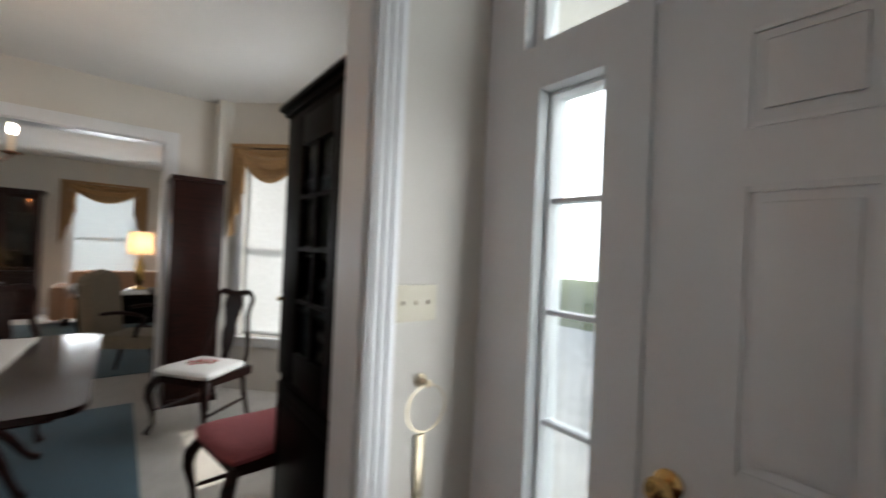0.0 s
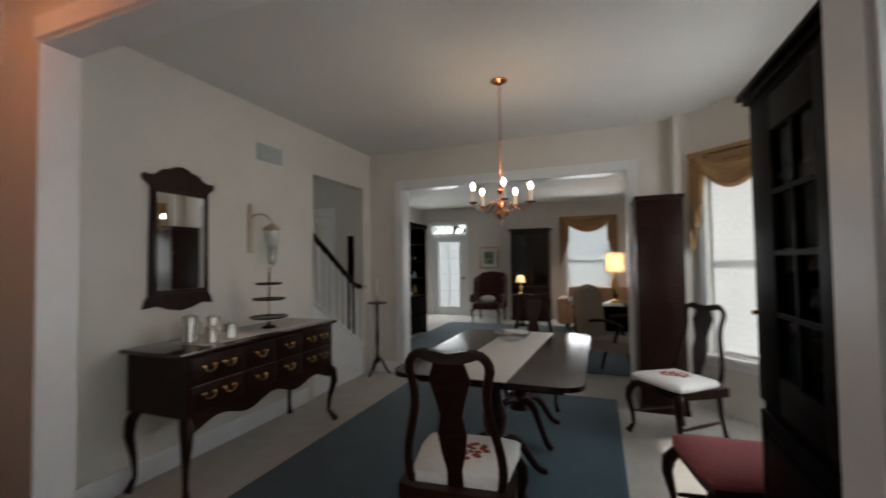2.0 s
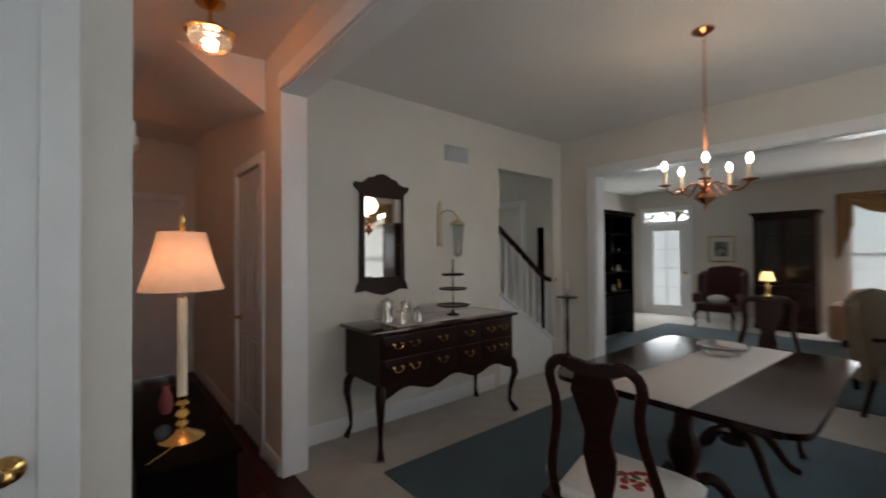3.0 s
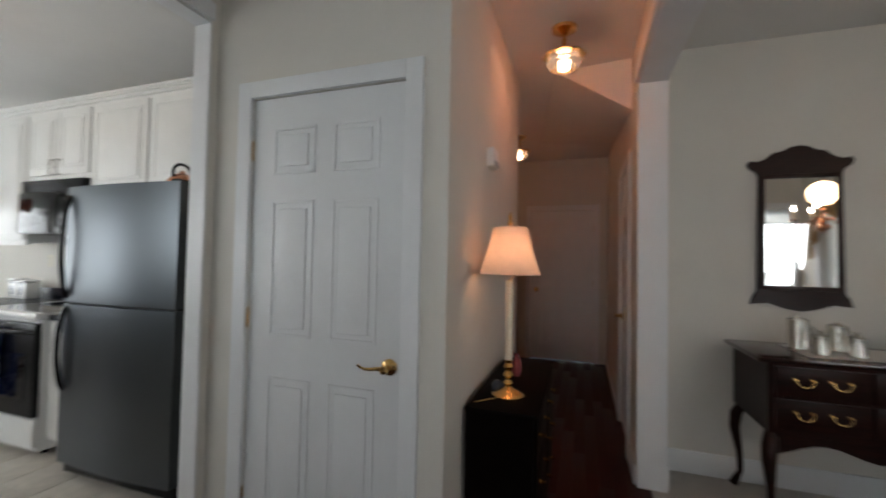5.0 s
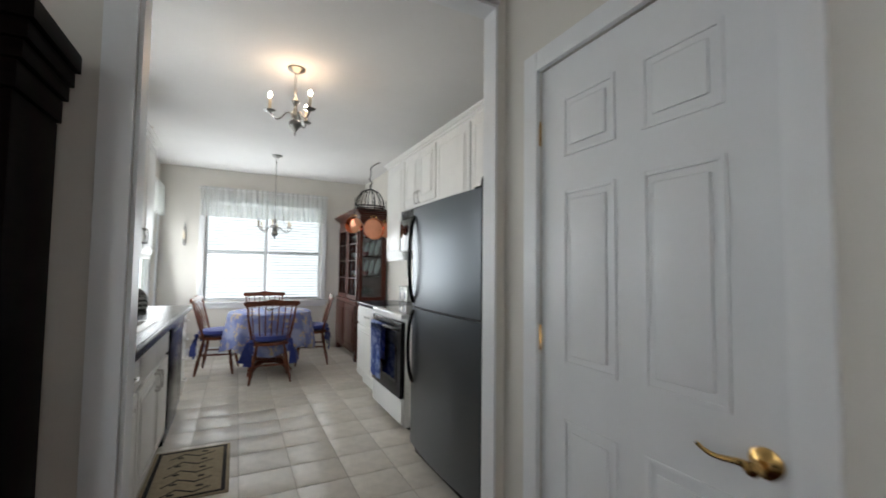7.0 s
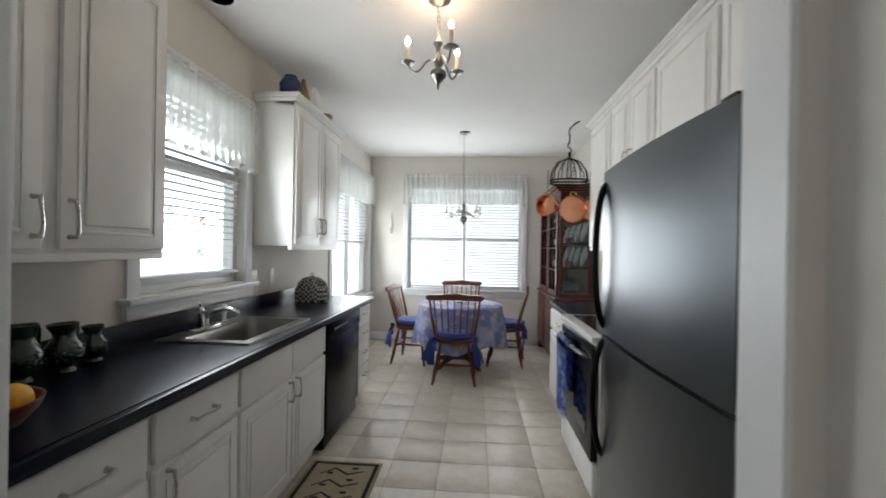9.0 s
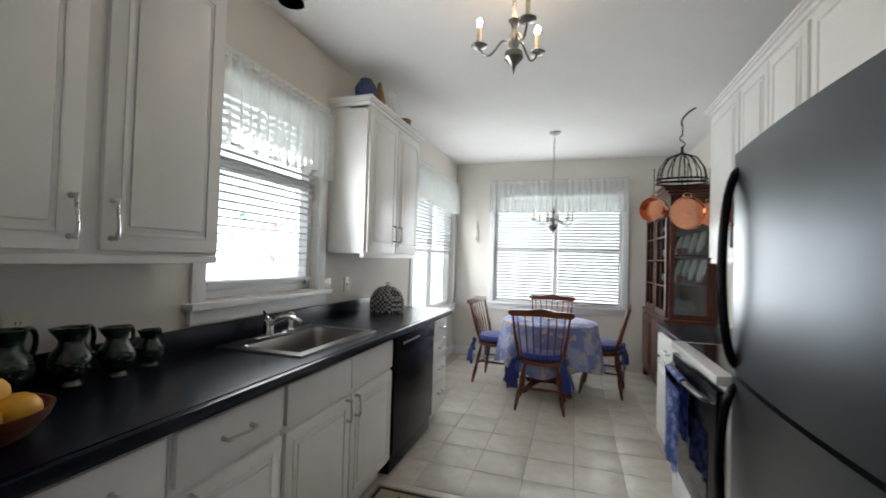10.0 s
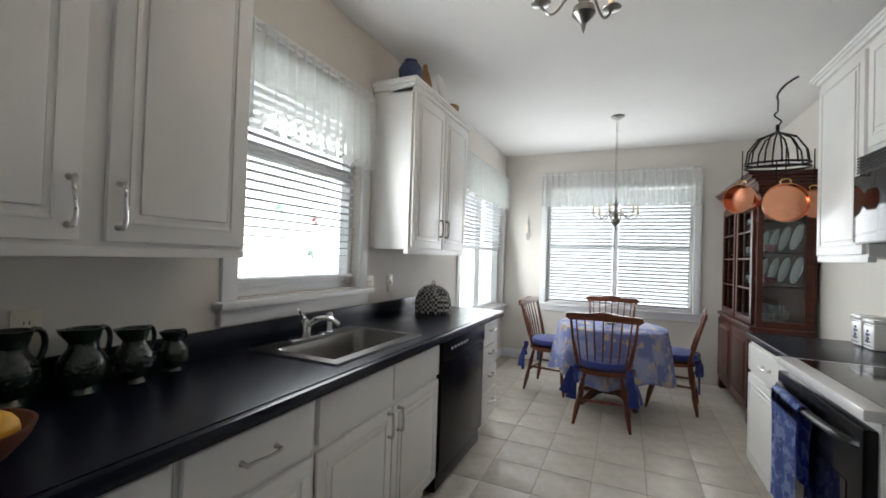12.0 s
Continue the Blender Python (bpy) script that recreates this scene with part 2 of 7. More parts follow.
GREYPL = material("grey_vent_paint", (0.42, 0.44, 0.46), 0.5, amount=0.05, bump=0.0)
GRASS = material("lawn", (0.15, 0.17, 0.09), 0.95, scale=3, amount=0.3, bump=0.3, fine=60)
LEAF = material("tree_leaves", (0.10, 0.14, 0.06), 0.8, scale=2, amount=0.4, bump=0.2)
BARK = material("bark", (0.10, 0.07, 0.05), 0.9, scale=8, amount=0.3, bump=0.3)
SIDING = material("pale_siding", (0.55, 0.54, 0.52), 0.7, scale=2, amount=0.06, bump=0.05)
CONCRETE = material("concrete", (0.60, 0.59, 0.57), 0.9, scale=5, amount=0.1, bump=0.15)
BULB = material("lit_bulb", (1.0, 0.66, 0.40), 0.4, amount=0.0, bump=0.0, emit=16.0)
BULBW = material("lit_bulb_white", (1.0, 0.88, 0.70), 0.4, amount=0.0, bump=0.0, emit=30.0)


def towel_cloth(name):
    """Blue and white woven cloth with a loose pattern."""
    m = bpy.data.materials.new(name)
    m.use_nodes = True
    nt = m.node_tree
    b = nt.nodes["Principled BSDF"]
    n = noise_tex(nt, 22.0, 3.0, 0.6)
    r = nt.nodes.new("ShaderNodeValToRGB")
    r.color_ramp.elements[0].position, r.color_ramp.elements[1].position = 0.46, 0.56
    r.color_ramp.elements[0].color, r.color_ramp.elements[1].color = (0.09, 0.14, 0.42, 1), (0.36, 0.44, 0.70, 1)
    nt.links.new(n.outputs["Fac"], r.inputs[0])
    nt.links.new(r.outputs[0], b.inputs["Base Color"])
    b.inputs["Roughness"].default_value = 0.95
    return m


def floral_cloth(name, ground, accent, second, scale=5.0):
    m = bpy.data.materials.new(name)
    m.use_nodes = True
    nt = m.node_tree
    b = nt.nodes["Principled BSDF"]
    n, n2 = noise_tex(nt, scale, 3.0, 0.5), noise_tex(nt, scale * 2.3, 4.0, 0.6)
    r = nt.nodes.new("ShaderNodeValToRGB")
    r.color_ramp.elements[0].position, r.color_ramp.elements[1].position = 0.47, 0.58
    r.color_ramp.elements[0].color, r.color_ramp.elements[1].color = (*ground, 1), (*accent, 1)
    r2 = nt.nodes.new("ShaderNodeValToRGB")
    r2.color_ramp.elements[0].position, r2.color_ramp.elements[1].position = 0.56, 0.62
    r2.color_ramp.elements[0].color, r2.color_ramp.elements[1].color = (0, 0, 0, 1), (1, 1, 1, 1)
    mix = nt.nodes.new("ShaderNodeMix")
    mix.data_type = 'RGBA'
    mix.inputs["B"].default_value = (*second, 1)
    mix.inputs[7].default_value = (*second, 1)
    nt.links.new(n.outputs["Fac"], r.inputs[0])
    nt.links.new(n2.outputs["Fac"], r2.inputs[0])
    nt.links.new(r2.outputs[0], mix.inputs[0])
    nt.links.new(r.outputs[0], mix.inputs[6])
    nt.links.new(mix.outputs[2], b.inputs["Base Color"])
    b.inputs["Roughness"].default_value = 0.9
    return m


def checked(name, a, b_, size):
    m = bpy.data.materials.new(name)
    m.use_nodes = True
    nt = m.node_tree
    b = nt.nodes["Principled BSDF"]
    co = nt.nodes.new("ShaderNodeTexCoord")
    ck = nt.nodes.new("ShaderNodeTexChecker")
    ck.inputs["Scale"].default_value = 1 / size
    ck.inputs[1].default_value, ck.inputs[2].default_value = (*a, 1), (*b_, 1)
    nt.links.new(co.outputs["Object"], ck.inputs[0])
    nt.links.new(ck.outputs[0], b.inputs["Base Color"])
    b.inputs["Roughness"].default_value = 0.9
    return m


FILMG = translucent("green_window_film", (0.45, 0.75, 0.5), 0.85, clear=0.45)
FILMR = translucent("red_window_film", (0.85, 0.35, 0.3), 0.85, clear=0.45)
TOWEL = towel_cloth("blue_white_towel")
TABLECL = floral_cloth("blue_floral_tablecloth", (0.14, 0.17, 0.36), (0.27, 0.30, 0.46), (0.44, 0.35, 0.24))
CHECK = checked("black_white_check", (0.008, 0.008, 0.009), (0.42, 0.42, 0.41), 0.019)
MATCL = material("tan_mat_cloth", (0.36, 0.30, 0.20), 0.95, scale=40, amount=0.15, bump=0.2, fine=350)
MATDK = material("black_mat_band", (0.012, 0.010, 0.010), 0.95, scale=40, amount=0.2, bump=0.2, fine=350)


# ---- mesh helpers ----
def box(bm, x0, x1, y0, y1, z0, z1, bevel=0.0, m=None):
    vs = [bm.verts.new(p) for p in ((x0, y0, z0), (x1, y0, z0), (x1, y1, z0), (x0, y1, z0), (x0, y0, z1), (x1, y0, z1), (x1, y1, z1), (x0, y1, z1))]
    fs = [bm.faces.new([vs[i] for i in f]) for f in ((3, 2, 1, 0), (4, 5, 6, 7), (0, 1, 5, 4), (1, 2, 6, 5), (2, 3, 7, 6), (3, 0, 4, 7))]
    if bevel:
        r = bmesh.ops.bevel(bm, geom=list({e for f in fs for e in f.edges}), offset=bevel, segments=2, affect='EDGES', profile=0.6)
        vs = list({v for f in r["faces"] for v in f.verts} | {v for v in vs if v.is_valid})
    if m is not None:
        bmesh.ops.transform(bm, matrix=m, verts=vs)
    return bm


def lathe(bm, profile, at=(0, 0, 0), seg=20, m=None, squash=1.0):
    """A turned shape from (radius, height) pairs."""
    rings = []
    for r, z in profile:
        rings.append([bm.verts.new((at[0] + r * math.cos(2 * math.pi * i / seg), at[1] + squash * r * math.sin(2 * math.pi * i / seg), at[2] + z)) for i in range(seg)])
    for a, b in zip(rings, rings[1:]):
        for i in range(seg):
            bm.faces.new((a[i], a[(i + 1) % seg], b[(i + 1) % seg], b[i]))
    bm.faces.new(rings[0][::-1])
    bm.faces.new(rings[-1])
    if m is not None:
        bmesh.ops.transform(bm, matrix=m, verts=[v for r in rings for v in r])
    return bm


def tube(bm, pts, radius, seg=8, flat=1.0):
    """A rod along points; radius one number or one per point."""
    pts = [Vector(p) for p in pts]
    rad = radius if isinstance(radius, (list, tuple)) else [radius] * len(pts)
    rings, side = [], None
    for i, p in enumerate(pts):
        d = (pts[min(i + 1, len(pts) - 1)] - pts[max(i - 1, 0)]).normalized()
        if side is None:
            side = d.cross(Vector((0, 0, 1)) if abs(d.z) < 0.9 else Vector((0, 1, 0))).normalized()
        side = (side - d * side.dot(d)).normalized()
        up = d.cross(side)
        rings.append([bm.verts.new(p + rad[i] * (math.cos(2 * math.pi * k / seg) * side + flat * math.sin(2 * math.pi * k / seg) * up)) for k in range(seg)])
    for a, b in zip(rings, rings[1:]):
        for k in range(seg):
            bm.faces.new((a[k], a[(k + 1) % seg], b[(k + 1) % seg], b[k]))
    bm.faces.new(rings[0][::-1])
    bm.faces.new(rings[-1])
    return bm


def bezier(p0, p1, p2, p3, n=8):
    p0, p1, p2, p3 = (Vector(p) for p in (p0, p1, p2, p3))
    return [(1 - t) ** 3 * p0 + 3 * (1 - t) ** 2 * t * p1 + 3 * (1 - t) * t * t * p2 + t ** 3 * p3 for t in (i / n for i in range(n + 1))]


def slab(bm, outline, depth, m):
    """A flat board: an outline in its own x, z, with thickness along its y, placed by m."""
    a = [bm.verts.new((x, -depth / 2, z)) for x, z in outline]
    b = [bm.verts.new((x, depth / 2, z)) for x, z in outline]
    n = len(outline)
    bm.faces.new(a)
    bm.faces.new(b[::-1])
    for i in range(n):
        bm.faces.new((a[i], b[i], b[(i + 1) % n], a[(i + 1) % n]))
    bmesh.ops.transform(bm, matrix=m, verts=a + b)
    return bm


def ball(bm, at, r, seg=12, squash=1.0):
    prof = [(max(r * math.sin(math.pi * i / 8), 0.0005), -r * squash * math.cos(math.pi * i / 8)) for i in range(9)]
    return lathe(bm, prof, at, seg)


def mesh_of(name, bm, mat, smooth=True):
    bmesh.ops.recalc_face_normals(bm, faces=bm.faces)
    me = bpy.data.meshes.new(name)
    bm.to_mesh(me)
    bm.free()
    me.materials.append(mat)
    if smooth:
        me.shade_smooth()
        me.set_sharp_from_angle(angle=radians(38))
    return me


def part(name, bm, mat, parent, label=""):
    ob = new(name, mesh_of(name, bm, mat))
    ob.parent = parent
    return tagged(ob, label)


def thing(name, label, category, at=(0, 0, 0), rz=0.0, group=""):
    ob = new(name)
    ob.empty_display_size = 0.1
    ob.matrix_basis = pose(*at, 0, 0, rz)
    return tagged(ob, label, category, group)


def structure(name, bm, mat, label, category):
    return tagged(new(name, mesh_of(name, bm, mat)), label, category, kind="structure")


def solid(name, bm, mat, label, category, at=(0, 0, 0), rz=0.0, group=""):
    ob = new(name, mesh_of(name, bm, mat))
    ob.matrix_basis = pose(*at, 0, 0, rz)
    return tagged(ob, label, category, group)


def B(*a, **k):
    return box(bmesh.new(), *a, **k)


# ---- the large structure ----
CH = 2.74                                    # ceiling height
E_K, W_K, S_K, N_K = 1.20, -1.76, -4.45, 0.945   # kitchen faces
E_F = 1.36                                   # face of the front wall in the foyer
W_D, N_D = -2.365, 6.40                      # dining room: west wall, north wall
N_L = 11.72                                  # living room's far wall


def wall_x(name, x0, x1, y0, y1, holes, mat=WALL, top=CH, label="cream painted wall", z0=0.0):
    """A wall along y from y0 to y1, x0 to x1 thick, with holes (ya, yb, za, zb)."""
    bm, y = bmesh.new(), y0
    for ya, yb, za, zb in sorted(holes):
        if ya > y:
            box(bm, x0, x1, y, ya, z0, top)
        if za > z0:
            box(bm, x0, x1, ya, yb, z0, za)
        if zb < top:
            box(bm, x0, x1, ya, yb, zb, top)
        y = yb
    if y < y1:
        box(bm, x0, x1, y, y1, z0, top)
    return structure(name, bm, mat, label, "wall")


def wall_y(name, y0, y1, x0, x1, holes, mat=WALL, top=CH, label="cream painted wall", z0=0.0):
    bm, x = bmesh.new(), x0
    for xa, xb, za, zb in sorted(holes):
        if xa > x:
            box(bm, x, xa, y0, y1, z0, top)
        if za > z0:
            box(bm, xa, xb, y0, y1, z0, za)
        if zb < top:
            box(bm, xa, xb, y0, y1, zb, top)
        x = xb
    if x < x1:
        box(bm, x, x1, y0, y1, z0, top)
    return structure(name, bm, mat, label, "wall")


# kitchen
wall_x("wall_kitchen_east", E_K, E_K + 0.15, S_K - 0.15, N_K, [(-1.08, -0.20, 1.13, 2.30), (-4.36, -2.80, 0.72, 2.30)])
wall_x("wall_kitchen_west", W_K - 0.12, W_K, S_K - 0.15, N_K, [])
wall_y("wall_kitchen_south", S_K - 0.15, S_K, W_K, E_K, [(-1.05, 0.62, 0.78, 2.30)])
wall_y("wall_kitchen_north", 0.945, 1.035, W_K - 0.12, E_F + 0.15, [(-0.79, 0.455, 0.0, 2.43)])
# foyer and pantry
bm = bmesh.new()
for a in ((0.91, 1.435, 0, CH), (2.70, 2.93, 0, 2.06), (2.77, 2.93, 2.06, CH), (2.355, 2.48, 0, 2.06), (2.48, 2.70, 0, 0.28), (2.48, 2.70, 1.92, 2.06), (1.435, 2.355, 2.04, 2.06), (1.435, 2.77, 2.40, CH)):
    box(bm, E_F, E_F + 0.15, *a)
structure("wall_front", bm, TRIM, "white front wall round the entrance door", "wall")
wall_x("wall_pantry", -0.95, -0.83, 1.0, 2.215, [(1.265, 2.035, 0.0, 2.045)])
wall_y("wall_hall_south", 2.115, 2.215, -2.60, -0.95, [])
wall_x("wall_hall_step", -2.60, -2.50, 1.72, 2.115, [])
wall_y("wall_hall_south_far", 1.60, 1.72, -5.15, -2.60, [(-3.60, -2.85, 0.0, 2.04)])
wall_x("wall_hall_end", -5.27, -5.15, 1.60, 3.09, [(2.03, 2.85, 0.0, 2.04)])
wall_y("wall_dining_south", 2.93, 3.09, -5.15, E_F + 0.15, [(-2.06, 0.905, 0.0, 2.43), (-3.12, -2.46, 0.0, 2.04)])
# dining and living
wall_x("wall_dining_west", W_D - 0.13, W_D, 3.09, N_D, [(5.28, 6.24, 0.0, 2.29)])
wall_x("wall_dining_east", 1.36, 1.51, 3.09, 4.10, [])
wall_y("wall_dining_north", N_D, N_D + 0.16, -2.9, 1.18, [(-1.90, 0.66, 0.0, 2.28)])
bay = [(1.36, 4.10), (1.86, 4.42), (1.86, 5.58), (1.18, 6.24)]
bm = bmesh.new()
for (xa, ya), (xb, yb) in zip(bay, bay[1:]):
    L = math.hypot(xb - xa, yb - ya)
    m = pose(xa, ya, 0, 0, 0, math.degrees(math.atan2(yb - ya, xb - xa)))
    if L > 0.7:
        h0, h1 = (0.10, L - 0.10) if xb == xa else (0.24, 0.80)
        box(bm, 0, h0, -0.13, 0, 0, CH, m=m)
        box(bm, h1, L, -0.13, 0, 0, CH, m=m)
        box(bm, h0, h1, -0.13, 0, 0, 0.52, m=m)
        box(bm, h0, h1, -0.13, 0, 2.18, CH, m=m)
    else:
        box(bm, 0, L, -0.13, 0, 0, CH, m=m)
structure("wall_dining_bay", bm, WALL, "cream painted wall of a window bay", "wall")
wall_x("wall_dining_bay_return", 1.05, 1.18, 6.24, N_D, [])
wall_y("wall_living_north", N_L, N_L + 0.15, -4.1, 2.2, [(-3.72, -2.78, 0.0, 2.33), (-0.33, 0.62, 0.50, 2.20)])
wall_x("wall_living_west", -4.1, -3.98, N_D + 0.16, N_L, [])
wall_y("wall_living_southwest", N_D + 0.04, N_D + 0.16, -6.2, -2.9, [(-3.80, -2.98, 0.0, 2.03)])
wall_x("wall_living_east", 2.05, 2.2, N_D, N_L, [])
wall_y("wall_living_southeast", N_D, N_D + 0.13, 1.18, 2.05, [])
# stair hall seen through the opening beside the sideboard
wall_x("wall_stair_far", -6.2, -6.05, 3.09, N_D + 0.04, [(5.2, 6.0, 0.9, 2.1)])
wall_y("wall_stair_south", 3.09, 3.20, -6.2, -5.15, [])

# sloping underside of the stair over the hall
bm = bmesh.new()
tip, c1, c2, c3, c4 = (bm.verts.new(p) for p in ((-2.38, 3.019, 2.38), (-2.45, 2.50, CH - 0.001), (-4.3, 2.22, CH - 0.001), (-4.55, 3.019, CH - 0.001), (-2.38, 3.019, CH - 0.001)))
for f in ((tip, c4, c1), (tip, c1, c2), (tip, c2, c3), (c4, c3, c2, c1), (tip, c3, c4)):
    bm.faces.new(f)
structure("ceiling_stair_soffit", bm, CEIL, "white sloping soffit under the stair in the hall", "ceiling")

structure("floor_carpet", B(-6.1, 2.3, 3.01, N_L + 0.1, -0.10, 0.0), CARPET, "beige cut-pile carpet", "floor")
structure("ceiling", B(-6.3, 2.4, S_K - 0.3, N_L + 0.2, CH, CH + 0.15), CEIL, "white painted flat ceiling", "ceiling")
structure("subfloor", B(-6.3, 2.3, S_K - 0.1, 3.095, -0.14, -0.012), GROUT, "grey floor bed between tiles and boards", "floor")
kit_floor = structure("floor_tiles", B(W_K, E_K, S_K, N_K + 0.08, -0.011, -0.004), GROUT, "beige square floor tiles with grey joints", "floor")
hall_floor = structure("floor_wood", B(-5.2, E_F, 1.0, 3.095, -0.011, -0.003), REDWOOD, "dark red-brown polished wood floor", "floor")


def casing_y(name, y, face, x0, x1, top, w=0.085, t=0.022, z0=0.0, sides=(1, 1), fluted=False):
    """Trim round an opening in a wall that runs along x; face is -1 when it faces -y."""
    bm = bmesh.new()
    ya, yb = (y - t, y - 0.001) if face < 0 else (y + 0.001, y + t)
    if sides[0]:
        box(bm, x0 - w, x0, ya, yb, z0, top + w, 0.004)
    if sides[1]:
        box(bm, x1, x1 + w, ya, yb, z0, top + w, 0.004)
    box(bm, x0 + 0.0005, x1 - 0.0005, ya, yb, top, top + w, 0.004)
    if fluted:
        yc = ya - 0.004 if face < 0 else yb + 0.004
        for s, xe in ((sides[0], x0 - w), (sides[1], x1)):
            if s:
                for k in range(3):
                    box(bm, xe + w * (0.16 + 0.27 * k), xe + w * (0.30 + 0.27 * k), min(yc, ya) if face < 0 else yb - 0.001, (ya + 0.001) if face < 0 else yc, z0, top, 0.002)
    return structure(name, bm, TRIM, "white painted door casing", "trim")


def casing_x(name, x, face, y0, y1, top, w=0.085, t=0.022, z0=0.0):
    bm = bmesh.new()
    xa, xb = (x - t, x - 0.001) if face < 0 else (x + 0.001, x + t)
    box(bm, xa, xb, y0 - w, y0, z0, top + w, 0.004)
    box(bm, xa, xb, y1, y1 + w, z0, top + w, 0.004)
    box(bm, xa, xb, y0 + 0.0005, y1 - 0.0005, top, top + w, 0.004)
    return structure(name, bm, TRIM, "white painted door casing", "trim")


def lining_y(name, x0, x1, y0, y1, top, t=0.012):
    bm = bmesh.new()
    box(bm, x0 + 0.001, x0 + t, y0 - 0.002, y1 + 0.002, 0, top - 0.001)
    box(bm, x1 - t, x1 - 0.001, y0 - 0.002, y1 + 0.002, 0, top - 0.001)
    box(bm, x0 + t, x1 - t, y0 - 0.002, y1 + 0.002, top - t, top - 0.001)
    return structure(name, bm, TRIM, "white painted opening lining", "trim")


lining_y("trim_dining_opening", -2.06, 0.905, 2.93, 3.09, 2.43)
casing_y("trim_dining_opening_foyer", 2.93, -1, -2.06, 0.905, 2.43, 0.10, sides=(0, 1), fluted=True)
lining_y("trim_kitchen_opening", -0.79, 0.455, 0.945, 1.035, 2.43)
casing_y("trim_kitchen_opening_foyer", 1.035, 1, -0.79, 0.455, 2.43, 0.08, sides=(0, 1))
casing_y("trim_kitchen_opening_inside", 0.945, -1, -0.79, 0.455, 2.43, 0.06)
lining_y("trim_living_opening", -1.90, 0.66, N_D, N_D + 0.16, 2.28)
casing_y("trim_living_opening_dining", N_D, -1, -1.90, 0.66, 2.28, 0.10)
casing_y("trim_living_side_opening", N_D + 0.04, -1, -3.80, -2.98, 2.03, 0.08)
casing_x("trim_pantry_door", -0.83, 1, 1.265, 2.035, 2.045, 0.075)
casing_y("trim_hall_door", 2.93, -1, -3.12, -2.46, 2.04, 0.07)
casing_x("trim_hall_end_door", -5.15, 1, 2.03, 2.85, 2.04, 0.07)
casing_y("trim_hall_south_door", 1.72, 1, -3.60, -2.85, 2.04, 0.07)


def baseboard(name, runs, h=0.115):
    bm = bmesh.new()
    for x0, x1, y0, y1 in runs:
        box(bm, x0, x1, y0, y1, 0.001, h, 0.004)
    return structure(name, bm, TRIM, "white painted baseboard", "baseboard")


t_ = 0.016
baseboard("baseboard_dining", [(W_D + 0.001, W_D + t_, 3.10, 5.18), (-2.36, -2.0, N_D - t_, N_D - 0.001), (0.77, 1.04, N_D - t_, N_D - 0.001), (W_D + 0.02, -2.08, 3.091, 3.091 + t_), (1.36 - t_, 1.359, 3.10, 4.1)], 0.14)
baseboard("baseboard_kitchen", [(-0.9, 1.19, S_K + 0.001, S_K + t_), (E_K - t_, E_K - 0.001, -4.43, -2.25)])
baseboard("baseboard_hall", [(-2.38, -2.08, 3.019 - t_, 3.019), (-5.1, -3.20, 3.019 - t_, 3.019), (-2.59, -0.84, 2.216, 2.216 + t_)])
baseboard("baseboard_living", [(-2.70, 2.0, N_L - t_, N_L - 0.001), (-3.979, -3.979 + t_, 6.7, 11.7)])


# ---- doors and windows ----
def raised(bm, x0, x1, z0, z1, y=0.0, inset=0.03, proud=0.006):
    """A raised field on a face that looks to -y."""
    box(bm, x0, x1, y - 0.004, y - 0.0005, z0, z1, 0.0015)
    box(bm, x0 + inset, x1 - inset, y - 0.004 - proud, y - 0.004, z0 + inset, z1 - inset, 0.004)


def six_panel(parent, w, h, t=0.035, mat=TRIM, label="", inset=0.115):
    """A six-panel leaf, face to -y, x from 0 to w."""
    leaf = part("leaf", B(0, w, -t / 2, t / 2, 0.008, h, 0.002), mat, parent, label)
    a, b = inset * w / 0.76, w / 2 - 0.045 * w / 0.76
    for x0, x1 in ((a, b), (w - b, w - a)):
        for z0, z1 in ((0.21, 0.79), (0.97, 1.57), (1.69, 1.90)):
            bm = bmesh.new()
            z0, z1 = z0 * h / 2.04, z1 * h / 2.04
            for s in (-1, 1):
                y = s * t / 2
                lo, hi = min(y, y + s * 0.005), max(y, y + s * 0.005)
                box(bm, x0, x0 + 0.014, lo, hi, z0, z1, 0.002)
                box(bm, x1 - 0.014, x1, lo, hi, z0, z1, 0.002)
                box(bm, x0 + 0.014, x1 - 0.014, lo, hi, z0, z0 + 0.014, 0.002)
                box(bm, x0 + 0.014, x1 - 0.014, lo, hi, z1 - 0.014, z1, 0.002)
                box(bm, x0 + 0.035, x1 - 0.035, min(y, y + s * 0.006), max(y, y + s * 0.006), z0 + 0.035, z1 - 0.035, 0.005)
            part("panel", bm, mat, leaf)
    return leaf


def lever(parent, x, z, y, s=-1):
    bm = bmesh.new()
    lathe(bm, [(0.033, 0), (0.033, 0.006), (0.022, 0.012), (0.012, 0.02), (0.012, 0.045), (0.017, 0.05), (0.016, 0.06), (0.004, 0.064)], m=pose(x, y, z, 90 if s < 0 else -90))
    tube(bm, bezier((x, y + s * 0.052, z), (x - 0.04, y + s * 0.056, z + 0.012), (x - 0.07, y + s * 0.054, z - 0.02), (x - 0.118, y + s * 0.05, z + 0.008)), [0.009, 0.009, 0.008, 0.007, 0.007, 0.006, 0.006, 0.005, 0.005])
    return part("lever_handle", bm, BRASS, parent, "polished brass lever handle")


def knob(parent, x, z, y, s=-1):
    bm = lathe(bmesh.new(), [(0.033, 0), (0.033, 0.006), (0.014, 0.014), (0.012, 0.03), (0.026, 0.04), (0.031, 0.054), (0.026, 0.068), (0.008, 0.074)], m=pose(x, y, z, 90 if s < 0 else -90))
    return part("door_knob", bm, BRASS, parent, "polished brass knob")


